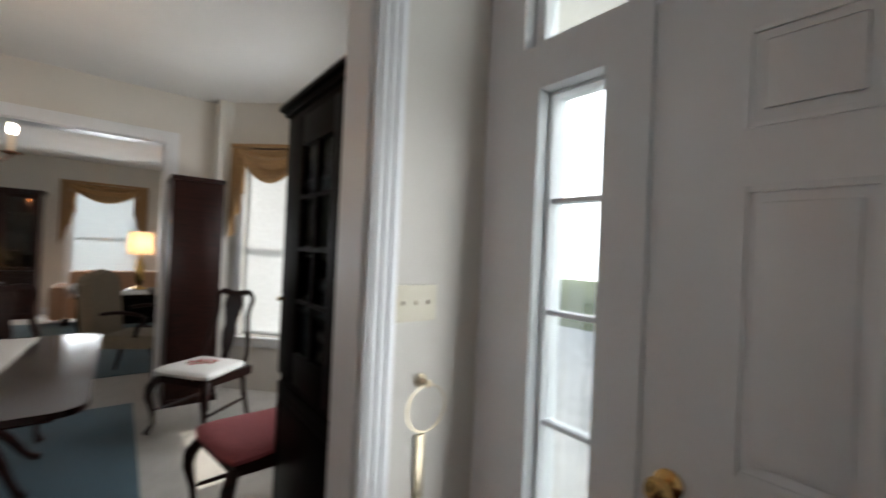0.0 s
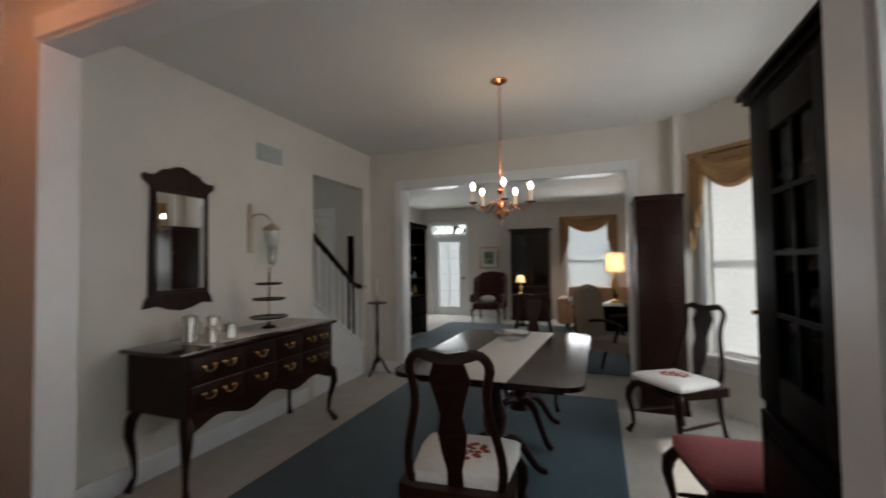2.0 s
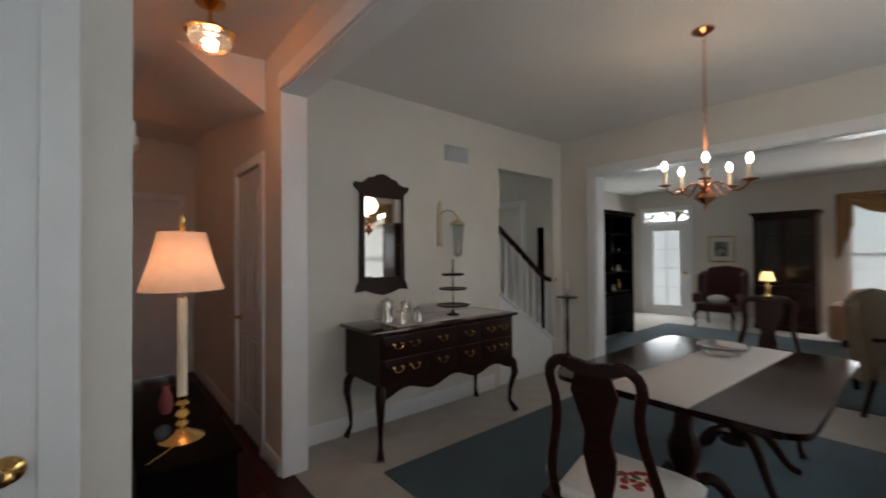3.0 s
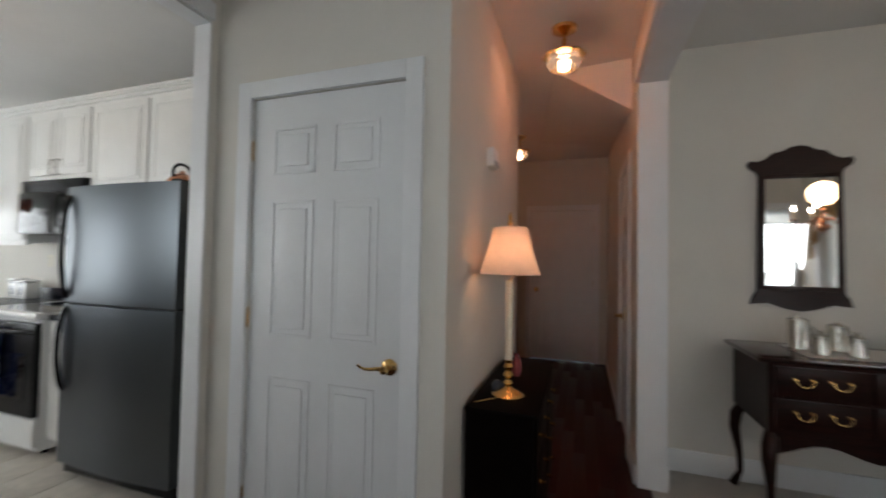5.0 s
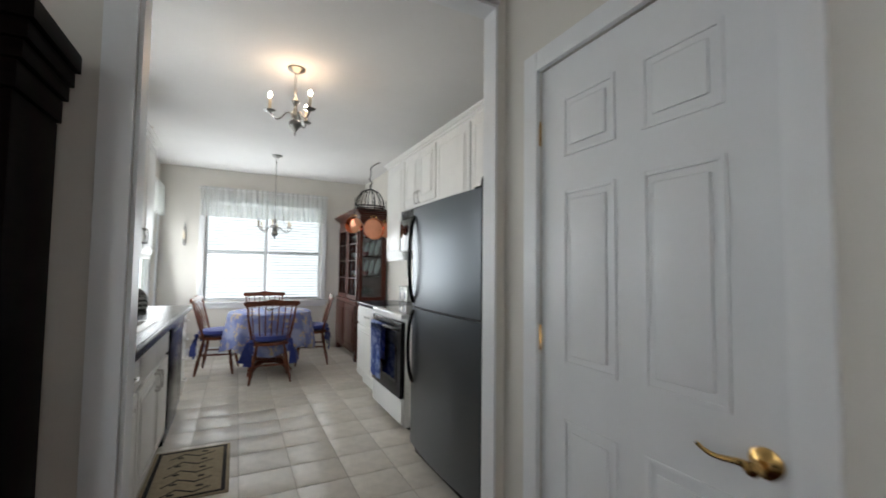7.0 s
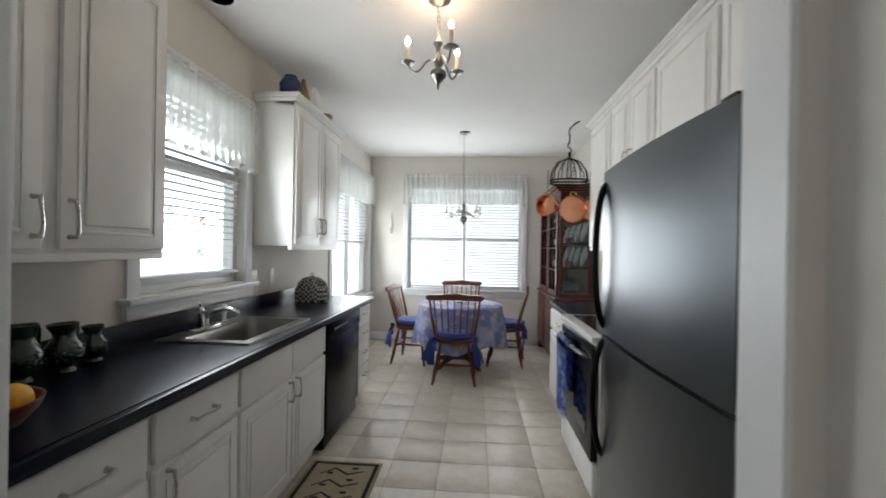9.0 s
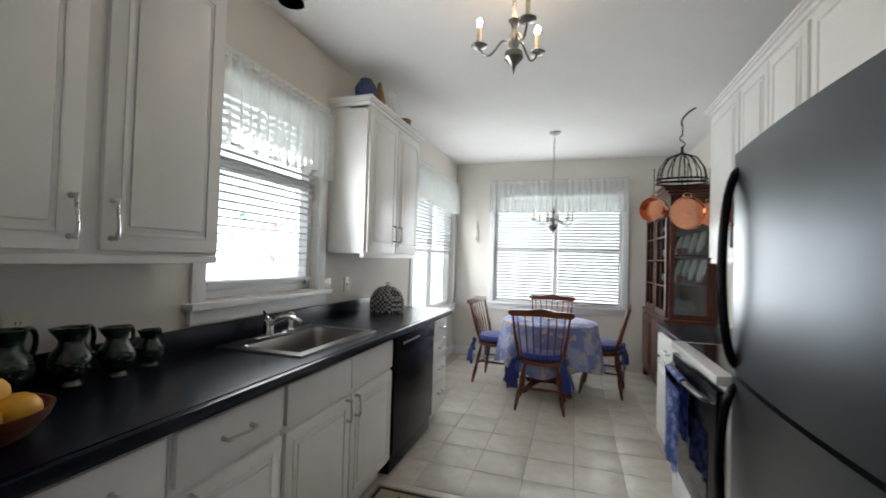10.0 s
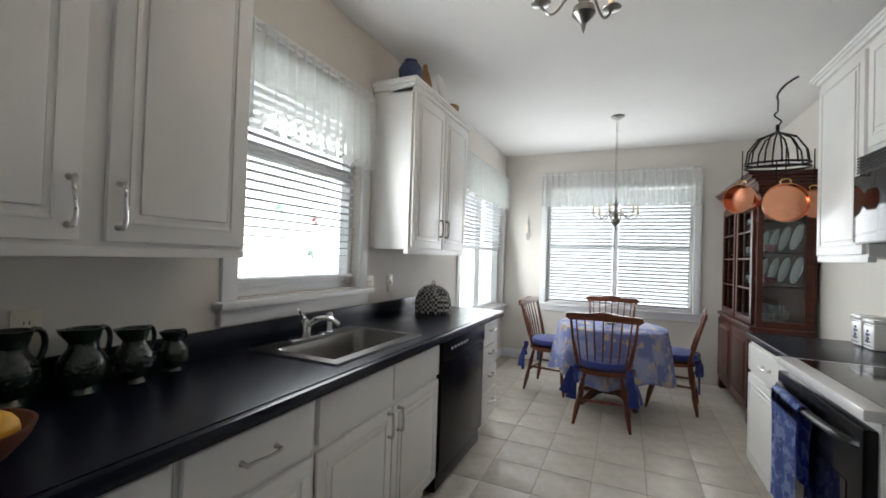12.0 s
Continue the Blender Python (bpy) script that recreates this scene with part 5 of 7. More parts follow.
# things on top of the wall cabinet
TZ = 2.4505
b_ = solid("blue_jar", lathe(bmesh.new(), [(0.05, 0), (0.075, 0.04), (0.08, 0.09), (0.06, 0.13), (0.04, 0.14), (0.045, 0.155), (0.01, 0.157)]), material("navy_glaze", (0.02, 0.035, 0.10), 0.25, scale=30, amount=0.3, bump=0.05), "navy glazed jar on top of the wall cabinet", "jar", (0.975, -1.27, TZ))
solid("clay_jug", lathe(bmesh.new(), [(0.04, 0), (0.05, 0.06), (0.035, 0.12), (0.018, 0.17), (0.016, 0.20), (0.01, 0.205)]), WICKER, "small tan jug on top of the wall cabinet", "jug", (0.955, -1.44, TZ))
plate((0.945, -1.66, TZ + 0.112), 0.11, 12, -90, CHINA, "display_plate", "flowered plate standing on top of the wall cabinet")
solid("basket", lathe(bmesh.new(), [(0.05, 0), (0.065, 0.08), (0.06, 0.085), (0.045, 0.01), (0.004, 0.01)]), WICKER, "little straw basket on top of the wall cabinet", "basket", (0.962, -1.92, TZ))

# hanging pot rack
pr_ = thing("pot_rack", "black iron domed pot rack hung from a bracket", "pot rack", (-1.29, -2.52, 0))
bm = bmesh.new()
tube(bm, bezier((-0.02, 0.30, 2.56), (0.03, 0.2, 2.56), (0.05, 0.1, 2.52), (0.0, 0.0, 2.52)), 0.007)
part("bracket", bm, IRON, pr_)
bm = tube(bmesh.new(), [(0, 0, 2.52), (0, 0, 2.44)], 0.005)
tube(bm, [(0.02 * math.sin(2 * math.pi * t / 10), 0, 2.44 - 0.10 * t / 10) for t in range(11)], 0.005)
part("hook", bm, IRON, pr_)
for k in range(6):
    a = math.pi * k / 6
    d = Vector((math.cos(a), 0.55 * math.sin(a), 0)) * 0.185
    part("rib", tube(bmesh.new(), [d + Vector((0, 0, 2.06)), d * 0.92 + Vector((0, 0, 2.16)), d * 0.6 + Vector((0, 0, 2.25)), Vector((0, 0, 2.295)), -d * 0.6 + Vector((0, 0, 2.25)), -d * 0.92 + Vector((0, 0, 2.16)), -d + Vector((0, 0, 2.06))], 0.0055, 6), IRON, pr_)
for z in (2.04, 2.07):
    part("hoop", tube(bmesh.new(), [(0.187 * math.cos(2 * math.pi * i / 28), 0.103 * math.sin(2 * math.pi * i / 28), z) for i in range(29)], [0.008] * 29, 6), IRON, pr_)
part("collar", tube(bmesh.new(), [(0, 0, 2.295), (0, 0, 2.345)], 0.012), IRON, pr_)


def pan(at, r, depth, rz, label, handle=0.14):
    p = thing("copper_pan", label, "pan", at, rz, "pans on the rack")
    part("body", lathe(bmesh.new(), [(r * 0.86, 0.0), (r * 0.96, 0.012), (r, depth), (r * 0.97, depth), (r * 0.9, 0.016), (0.004, 0.006)], seg=28, m=pose(0, 0, 0, 90)), COPPER, p)
    part("ring", tube(bmesh.new(), [(0.03 * math.cos(a), -depth * 0.6, r + 0.012 + 0.02 * math.sin(a)) for a in (2 * math.pi * i / 10 for i in range(11))], 0.004, 6), BRASS, p)
    part("hanger", tube(bmesh.new(), [(0, -depth * 0.6, r + 0.03), (0, -depth * 0.6, r + handle)], 0.004, 6), IRON, p)
    return p


pan((-1.30, -2.405, 1.775), 0.130, 0.05, 180, "round copper pan hung by its brass ring", 0.27)
pan((-1.11, -2.47, 1.81), 0.100, 0.11, 140, "deep polished copper pot on the rack", 0.24)
pan((-1.46, -2.46, 1.77), 0.095, 0.05, 195, "flat copper skillet on the rack", 0.275)
pan((-1.32, -2.65, 1.76), 0.075, 0.05, 170, "small copper pan behind the others", 0.285)

kitchen_mat = thing("kitchen_mat", "tan mat with a black band before the sink", "mat", (0.405, -0.60, 0))
part("cloth", B(-0.225, 0.225, -0.36, 0.36, 0.0005, 0.007, 0.002), MATCL, kitchen_mat)
bm = bmesh.new()
for a in ((-0.205, 0.205, -0.34, -0.318), (-0.205, 0.205, 0.318, 0.34), (-0.205, -0.183, -0.317, 0.317), (0.183, 0.205, -0.317, 0.317)):
    box(bm, *a, 0.0072, 0.0085)
part("band", bm, MATDK, kitchen_mat)
bm = bmesh.new()
for k in range(5):
    y = -0.25 + 0.125 * k
    tube(bm, [(-0.13, y, 0.0085), (-0.04, y + 0.04, 0.0085), (0.05, y - 0.02, 0.0085), (0.13, y + 0.05, 0.0085)], [0.006, 0.009, 0.009, 0.005], 6, 0.1)
    for s in (-1, 1):
        lathe(bm, [(0.022, 0), (0.018, 0.0012)], (s * 0.07, y + s * 0.03, 0.0074), 10, squash=0.6)
part("vine_pattern", bm, MATDK, kitchen_mat)


def plate_switch(name, label, at, rz, gangs, category="switch", outlet=False):
    s = thing(name, label, category, at, rz)
    w = 0.07 + 0.046 * (gangs - 1)
    part("plate", B(-w / 2, w / 2, -0.006, -0.0005, -0.057, 0.057, 0.003), IVORY, s)
    for g in range(gangs):
        x = (g - (gangs - 1) / 2) * 0.046
        if outlet:
            bm = bmesh.new()
            for z in (-0.02, 0.02):
                for dx in (-0.006, 0.006):
                    box(bm, x + dx - 0.0012, x + dx + 0.0012, -0.0072, -0.0061, z - 0.005, z + 0.005)
            part("slots", bm, RUBBER, s)
        else:
            part("toggle", B(x - 0.004, x + 0.004, -0.016, -0.0062, -0.004, 0.010, 0.002), IVORY, s)
    return s


plate_switch("light_switch", "ivory three-gang switch plate on the foyer wall", (1.085, 2.929, 1.235), 0, 3)
plate_switch("wall_outlet", "ivory outlet on the kitchen wall", (E_K, 0.47, 1.10), -90, 1, "outlet", True)
plate_switch("wall_outlet", "ivory outlet beside the window casing", (E_K, -1.20, 1.14), -90, 2, "outlet", True)
plate_switch("light_switch", "ivory switch on the wall beside the sink window", (E_K, -1.47, 1.14), -90, 1)
plate_switch("wall_outlet", "ivory outlet above the short worktop", (W_K, -1.95, 1.25), 90, 1, "outlet", True)
ws = thing("wall_sconce", "slim pewter candle sconce on the nook wall", "sconce", (0.87, S_K, 1.60), 180)
part("back_plate", slab(bmesh.new(), [(-0.02, 0.0), (0.0, -0.02), (0.02, 0.0), (0.025, 0.1), (0.012, 0.25), (0.0, 0.33), (-0.012, 0.25), (-0.025, 0.1)], 0.008, pose(0, -0.006, 0)), PEWTER, ws)
part("arm", tube(bmesh.new(), bezier((0, -0.01, 0.06), (0, -0.08, 0.0), (0, -0.11, 0.03), (0, -0.10, 0.08)), 0.006), PEWTER, ws)
part("candle", lathe(bmesh.new(), [(0.011, 0.08), (0.011, 0.19), (0.003, 0.2)], (0, -0.10, 0)), CANDLE, ws)

# ---- foyer and hall ----
tr = thing("towel_ring", "brass ring hanging on a brass post in the foyer", "ring", (1.12, 2.929, 0.99))
part("post", lathe(bmesh.new(), [(0.022, 0), (0.02, 0.006), (0.009, 0.012), (0.009, 0.04), (0.013, 0.045), (0.004, 0.05)], m=pose(0, 0, 0, 90)), PALEBRASS, tr)
part("ring", tube(bmesh.new(), [(0.072 * math.cos(a), -0.038, -0.076 + 0.072 * math.sin(a)) for a in (2 * math.pi * i / 28 for i in range(29))], 0.0028, 6), PALEBRASS, tr)
dc = thing("brass_bell_pull", "narrow brass plaque under the ring", "ornament", (1.125, 2.929, 0.62))
part("plaque", B(-0.016, 0.016, -0.012, -0.0005, 0.0, 0.20, 0.004), PALEBRASS, dc)

# tall dark clock-like case beside the kitchen opening
tc = thing("tall_case", "tall dark wood case with a flaring cornice", "cabinet", (0.605, 1.06, 0))
part("base", B(0.0, 0.44, 0.0, 0.26, 0.0, 0.42, 0.006), EBONY, tc)
part("trunk", B(0.008, 0.432, 0.0, 0.245, 0.421, 1.66, 0.006), EBONY, tc)
bm = bmesh.new()
for g, z0, z1 in ((0.0, 1.661, 1.72), (0.012, 1.7205, 1.76), (0.022, 1.7605, 1.80), (0.034, 1.8005, 1.85)):
    box(bm, -g, 0.44 + g, 0.0, 0.255 + g, z0, z1, 0.004)
part("cornice", bm, EBONY, tc)

ch = thing("hall_chest", "black-stained chest of drawers against the hall wall", "chest", (-1.06, 2.236, 0))
ch.scale = (1, 1, 0.9247)
part("top", B(-0.98, 0.02, 0.0, 0.31, 0.735, 0.757, 0.006), EBONY, ch)
part("body", B(-0.96, 0.0, 0.0, 0.285, 0.06, 0.7345), EBONY, ch)
for x in (-0.94, -0.06):
    for y in (0.02, 0.235):
        part("foot", B(x, x + 0.04, y, y + 0.04, 0.0, 0.0595, 0.006), EBONY, ch)
for col in range(2):
    for row in range(3):
        x0, z0 = -0.94 + col * 0.465, 0.08 + row * 0.215
        dr = part("drawer", B(x0, x0 + 0.455, 0.286, 0.302, z0, z0 + 0.205, 0.004), EBONY, ch)
        for dx in (0.12, 0.335):
            part("pull", lathe(bmesh.new(), [(0.011, 0), (0.006, 0.008), (0.012, 0.018), (0.003, 0.022)], m=pose(x0 + dx, 0.302, z0 + 0.10, -90)), BRASS, dr)
lp = thing("table_lamp", "brass and ivory table lamp with a pleated shade, lit", "lamp", (-1.25, 2.385, 0.7005))
part("base", lathe(bmesh.new(), [(0.075, 0.0), (0.075, 0.008), (0.055, 0.022), (0.025, 0.035), (0.015, 0.045)], seg=28), BRASS, lp)
part("turned_stem", lathe(bmesh.new(), [(0.015, 0.045), (0.022, 0.06), (0.012, 0.075), (0.024, 0.095), (0.012, 0.115), (0.022, 0.135), (0.012, 0.15), (0.018, 0.165)], seg=20), BRASS, lp)
part("column", lathe(bmesh.new(), [(0.0165, 0.1655), (0.0165, 0.53)], seg=18), CANDLE, lp, "ivory candle-like column")
bm, seg = bmesh.new(), 60
ra = [bm.verts.new(((0.136 + 0.004 * (i % 2)) * math.cos(2 * math.pi * i / seg), (0.136 + 0.004 * (i % 2)) * math.sin(2 * math.pi * i / seg), 0.560)) for i in range(seg)]
rb = [bm.verts.new(((0.102 + 0.003 * (i % 2)) * math.cos(2 * math.pi * i / seg), (0.102 + 0.003 * (i % 2)) * math.sin(2 * math.pi * i / seg), 0.67)) for i in range(seg)]
rc = [bm.verts.new(((0.077 + 0.002 * (i % 2)) * math.cos(2 * math.pi * i / seg), (0.077 + 0.002 * (i % 2)) * math.sin(2 * math.pi * i / seg), 0.777)) for i in range(seg)]
for a, b in ((ra, rb), (rb, rc)):
    for i in range(seg):
        bm.faces.new((a[i], a[(i + 1) % seg], b[(i + 1) % seg], b[i]))
part("shade", bm, SHADE, lp, "pleated cream shade glowing from inside")
part("finial", lathe(bmesh.new(), [(0.004, 0.755), (0.004, 0.785), (0.013, 0.797), (0.006, 0.812), (0.010, 0.824), (0.002, 0.85)], seg=12), BRASS, lp)
part("harp", tube(bmesh.new(), bezier((0, 0.0, 0.53), (0, 0.07, 0.58), (0, 0.07, 0.75), (0, 0, 0.775)), 0.0025, 6), BRASS, lp)
bulb_light("table_lamp_light", (-1.25, 2.385, 0.7005 + 0.67), 0.62, (1.0, 0.46, 0.22), 0.03)
part("bulb", ball(bmesh.new(), (0, 0, 0.62), 0.026, 12), BULB, lp)
part("cord", tube(bmesh.new(), bezier((0.05, -0.03, 0.006), (0.10, -0.06, 0.006), (0.13, -0.10, 0.006), (0.16, -0.12, 0.006)), 0.003, 6), BRASS, lp)
solid("glass_ball", ball(bmesh.new(), (0, 0, 0.03), 0.03, 14), material("grey_glass", (0.05, 0.06, 0.08), 0.15, amount=0.2, bump=0.0), "small dark glass ball beside the lamp", "ornament", (-1.28, 2.33, 0.7005))
fg = thing("figurine", "small painted vase behind the lamp", "vase", (-1.60, 2.37, 0.7005))
fg.scale = (0.6, 0.6, 0.6)
part("body", lathe(bmesh.new(), [(0.03, 0), (0.045, 0.05), (0.04, 0.12), (0.02, 0.17), (0.026, 0.20), (0.003, 0.202)]), PINKCL, fg)

for k, (x, y, w) in enumerate(((-1.875, 2.59, 3.2), (-3.95, 2.02, 1.7))):
    fx = thing("hall_ceiling_light", "lit faceted glass ceiling light with a brass frame", "ceiling light", (x, y, CH), 0, "hall ceiling lights")
    part("base", lathe(bmesh.new(), [(0.075, -0.002), (0.07, -0.02), (0.012, -0.05), (0.012, -0.17)]), BRASS, fx)
    part("frame", lathe(bmesh.new(), [(0.125, -0.17), (0.13, -0.175), (0.125, -0.182), (0.012, -0.1705)], seg=8), BRASS, fx)
    part("glass", lathe(bmesh.new(), [(0.100, -0.183), (0.105, -0.22), (0.08, -0.255), (0.03, -0.27)], seg=8), CRYSTAL, fx)
    part("bulb", ball(bmesh.new(), (0.0, 0, -0.22), 0.03, 10), BULB, fx)
    bulb_light("hall_light", (x, y, CH - 0.30), w, (1.0, 0.26, 0.075), 0.04)
al = thing("wall_chime", "white door chime box high on the hall wall", "chime", (-1.53, 2.216, 1.83), 180)
part("box", B(-0.06, 0.06, -0.04, -0.0005, 0.0, 0.10, 0.006), TRIM, al)
part("cover", B(-0.055, 0.055, -0.05, -0.0405, 0.005, 0.03, 0.004), GREYPL, al)

for dy, dz, mt in ((-0.34, 1.56, FILMG), (-0.60, 1.52, FILMR), (-0.58, 1.33, FILMG), (-0.10, 1.58, FILMG)):
    bm = bmesh.new()
    for k in range(6):
        lathe(bm, [(0.013, 0), (0.010, 0.001)], m=pose(0, 0.018 * math.cos(k * 1.05), 0.018 * math.sin(k * 1.3), 0, -90), seg=8)
    solid("window_decal", bm, mt, "small painted fruit sticker on the sink window", "sticker", (E_K + 0.081, -0.17 + dy, dz), 0, "window stickers")


# ---- dining room ----
BEFORE = set(scene.objects)
chandelier("dining_chandelier", "copper-toned five-arm chandelier with lit bulbs", (-0.31, 4.86, CH), 1.10, 5, 0.222, material("rosy_brass", (0.70, 0.34, 0.20), 0.2, 1.0, amount=0.08, bump=0.0), True, phase=radians(-72), bulb_h=0.06, hub=0.06, watts=0.9)

rug = thing("dining_rug", "teal blue wool rug under the dining table", "rug", (-0.595, 4.805, 0))
part("woven_field", B(-1.095, 1.095, -1.365, 1.365, 0.0005, 0.012, 0.004), RUG, rug)


def cabriole(bm, top, foot, s=1.0):
    """A curved leg with a knee and a pad foot."""
    t, f = Vector(top), Vector(foot)
    out = Vector((f.x - t.x, f.y - t.y, 0))
    pts = [t, t + out * 0.75 + Vector((0, 0, (f.z - t.z) * 0.16)), t + out * 0.9 + Vector((0, 0, (f.z - t.z) * 0.32)), t + out * 0.45 + Vector((0, 0, (f.z - t.z) * 0.6)), t + out * 0.35 + Vector((0, 0, (f.z - t.z) * 0.82)), t + out * 0.85 + Vector((0, 0, (f.z - t.z) * 0.95)), f + Vector((0, 0, 0.006))]
    tube(bm, pts, [0.026 * s, 0.032 * s, 0.027 * s, 0.017 * s, 0.014 * s, 0.022 * s, 0.026 * s], 10)
    return bm


def queen_anne(name_label, seat_mat, floral=False):
    c = thing("dining_chair", name_label, "chair", (0, 0, 0), 0, "dining chairs")
    # the seat faces -y, the back stands at +y
    out = [(-0.24, -0.22), (-0.15, -0.245), (0.15, -0.245), (0.24, -0.22), (0.245, -0.12), (0.205, 0.20), (-0.205, 0.20), (-0.245, -0.12)]
    part("seat_frame", slab(bmesh.new(), out, 0.065, pose(0, 0, 0.40, 90)), MAHOG, c)
    bm, rows = bmesh.new(), []
    for sc, z in ((0.97, 0.433), (0.98, 0.452), (0.90, 0.472), (0.6, 0.484), (0.2, 0.487)):
        rows.append([bm.verts.new((x * sc, y * sc, z)) for x, y in out])
    for a, b in zip(rows, rows[1:]):
        for i in range(8):
            bm.faces.new((a[i], a[(i + 1) % 8], b[(i + 1) % 8], b[i]))
    bm.faces.new(rows[-1])
    bmesh.ops.subdivide_edges(bm, edges=bm.edges[:], cuts=1, use_grid_fill=True, smooth=0.4)
    st = part("seat_pad", bm, seat_mat, c)
    if floral:
        rr = random.Random(9)
        for nm, mt, n, r in (("needlepoint_flowers", REDFL, 22, 0.018), ("needlepoint_leaves", GREENFL, 12, 0.013)):
            bm = bmesh.new()
            for k in range(n):
                a, d = rr.uniform(0, 6.28), 0.10 * math.sqrt(rr.random())
                lathe(bm, [(r, 0), (r * 0.7, 0.003), (r * 0.1, 0.004)], (d * math.cos(a), d * math.sin(a) * 0.9 - 0.02, 0.4865), 7)
            part(nm, bm, mt, st)
    for sx in (-1, 1):
        part("front_leg", cabriole(bmesh.new(), (sx * 0.205, -0.20, 0.40), (sx * 0.245, -0.245, 0.0)), MAHOG, c)
        part("rear_leg", tube(bmesh.new(), [(sx * 0.185, 0.185, 0.42), (sx * 0.185, 0.20, 0.25), (sx * 0.19, 0.26, 0.0)], [0.019, 0.017, 0.015], 8), MAHOG, c)
        part("stile", tube(bmesh.new(), bezier((sx * 0.185, 0.185, 0.42), (sx * 0.24, 0.23, 0.60), (sx * 0.11, 0.25, 0.74), (sx * 0.158, 0.285, 0.90), 10) + bezier((sx * 0.158, 0.285, 0.90), (sx * 0.18, 0.29, 0.96), (sx * 0.14, 0.295, 1.005), (sx * 0.08, 0.293, 0.995), 6)[1:], [0.019] * 11 + [0.020] * 6, 8, 0.75), MAHOG, c)
    part("yoke", slab(bmesh.new(), [(-0.115, 0.975), (-0.05, 0.955), (0.05, 0.955), (0.115, 0.975), (0.11, 1.012), (0.05, 1.005), (0.0, 0.995), (-0.05, 1.005), (-0.11, 1.012)], 0.026, pose(0, 0.292, 0)), MAHOG, c)
    sp = [(0.035, 0.435), (0.03, 0.50), (0.05, 0.58), (0.06, 0.66), (0.045, 0.74), (0.065, 0.82), (0.085, 0.89), (0.06, 0.965)]
    bm = bmesh.new()
    slab(bm, [(x, z) for x, z in sp] + [(-x, z) for x, z in sp[::-1]], 0.013, Matrix.Identity(4))
    for v in bm.verts:
        v.co.y += 0.19 + 0.18 * (v.co.z - 0.42)
    part("splat", bm, MAHOG, c)
    for sx in (-1, 1):
        part("side_stretcher", tube(bmesh.new(), [(sx * 0.215, -0.20, 0.17), (sx * 0.20, 0, 0.17), (sx * 0.187, 0.215, 0.17)], [0.010, 0.014, 0.010], 8), MAHOG, c)
    return c


c1 = queen_anne("dark mahogany chair with a white needlepoint seat", WHITECL, True)
c1.scale = (0.9, 1, 1)
c1.matrix_basis = pose(-0.225, 3.645, 0.012, 0, 0, 186)
c2 = copy_thing(c1, pose(0.90, 5.40, 0, 0, 0, -52))
c2["label"] = "dark mahogany chair with a pale seat by the window"
c3 = copy_thing(c1, pose(-0.26, 5.86, 0.012, 0, 0, 4))
c3["label"] = "dark mahogany chair at the far end of the table"
c4 = queen_anne("dark mahogany chair with a rose needlepoint seat", PINKCL)
c4.matrix_basis = pose(0.95, 4.06, 0, 0, 0, -80)

dt = thing("dining_table", "polished mahogany double-pedestal dining table", "table", (-0.235, 4.68, 0.012))
bm, out = bmesh.new(), []
for cx, cy, a0 in ((0.415, 0.67, 0), (-0.415, 0.67, 90), (-0.415, -0.67, 180), (0.415, -0.67, 270)):
    for k in range(5):
        a = radians(a0 + 22.5 * k)
        out.append((cx + 0.11 * math.cos(a), cy + 0.11 * math.sin(a)))
slab(bm, out, 0.026, pose(0, 0, 0.727, 90))
part("tabletop", bm, MAHOG_H, dt)
part("apron", B(-0.42, 0.42, -0.62, 0.62, 0.65, 0.7135, 0.01), MAHOG, dt)
for y in (-0.42, 0.42):
    ped = part("pedestal", lathe(bmesh.new(), [(0.09, 0.20), (0.07, 0.24), (0.045, 0.30), (0.07, 0.38), (0.075, 0.44), (0.045, 0.52), (0.04, 0.60), (0.10, 0.645), (0.10, 0.6495)], (0, y, 0)), MAHOG, dt)
    for k in range(4):
        a = radians(45 + 90 * k)
        d = Vector((math.cos(a), math.sin(a), 0))
        o = Vector((0, y, 0))
        part("foot", tube(bmesh.new(), bezier(o + d * 0.05 + Vector((0, 0, 0.26)), o + d * 0.20 + Vector((0, 0, 0.34)), o + d * 0.24 + Vector((0, 0, 0.05)), o + d * 0.36 + Vector((0, 0, 0.022)), 8), [0.032, 0.031, 0.029, 0.027, 0.025, 0.023, 0.021, 0.021, 0.022], 8), MAHOG, ped)
solid("table_runner", B(-0.19, 0.19, -0.76, 0.76, 0.0, 0.003, 0.001), LINEN, "pale linen runner along the dining table", "runner", (-0.235, 4.66, 0.7525), -3)
gb = thing("cut_glass_dish", "cut glass dish on the table runner", "dish", (-0.28, 5.02, 0.756))
part("dish", lathe(bmesh.new(), [(0.06, 0.0), (0.11, 0.015), (0.14, 0.045), (0.145, 0.06), (0.135, 0.06), (0.10, 0.022), (0.01, 0.008)], seg=18), CRYSTAL, gb)

# sideboard
SW, SD = 1.46, 0.50
sb = thing("sideboard", "dark mahogany sideboard with brass bail handles", "sideboard", (-1.848, 3.485, 0), 90)
sb.scale = (0.965, 1, 0.975)
part("top", B(-0.03, SW + 0.03, -0.025, SD, 0.862, 0.888, 0.008), MAHOG_H, sb)
bm = B(0.02, SW - 0.02, 0.0, SD - 0.01, 0.50, 0.8615)
part("body", bm, MAHOG, sb)
ap = [(0.02, 0.4995), (0.02, 0.40)] + [(0.02 + (SW - 0.04) * k / 28, 0.42 + 0.03 * math.sin(k / 28 * math.pi * 6 - 1.57) + 0.02 * math.sin(math.pi * k / 28)) for k in range(1, 28)] + [(SW - 0.02, 0.40), (SW - 0.02, 0.4995)]
part("apron", slab(bmesh.new(), ap, 0.022, pose(0, 0.012, 0)), MAHOG, sb)
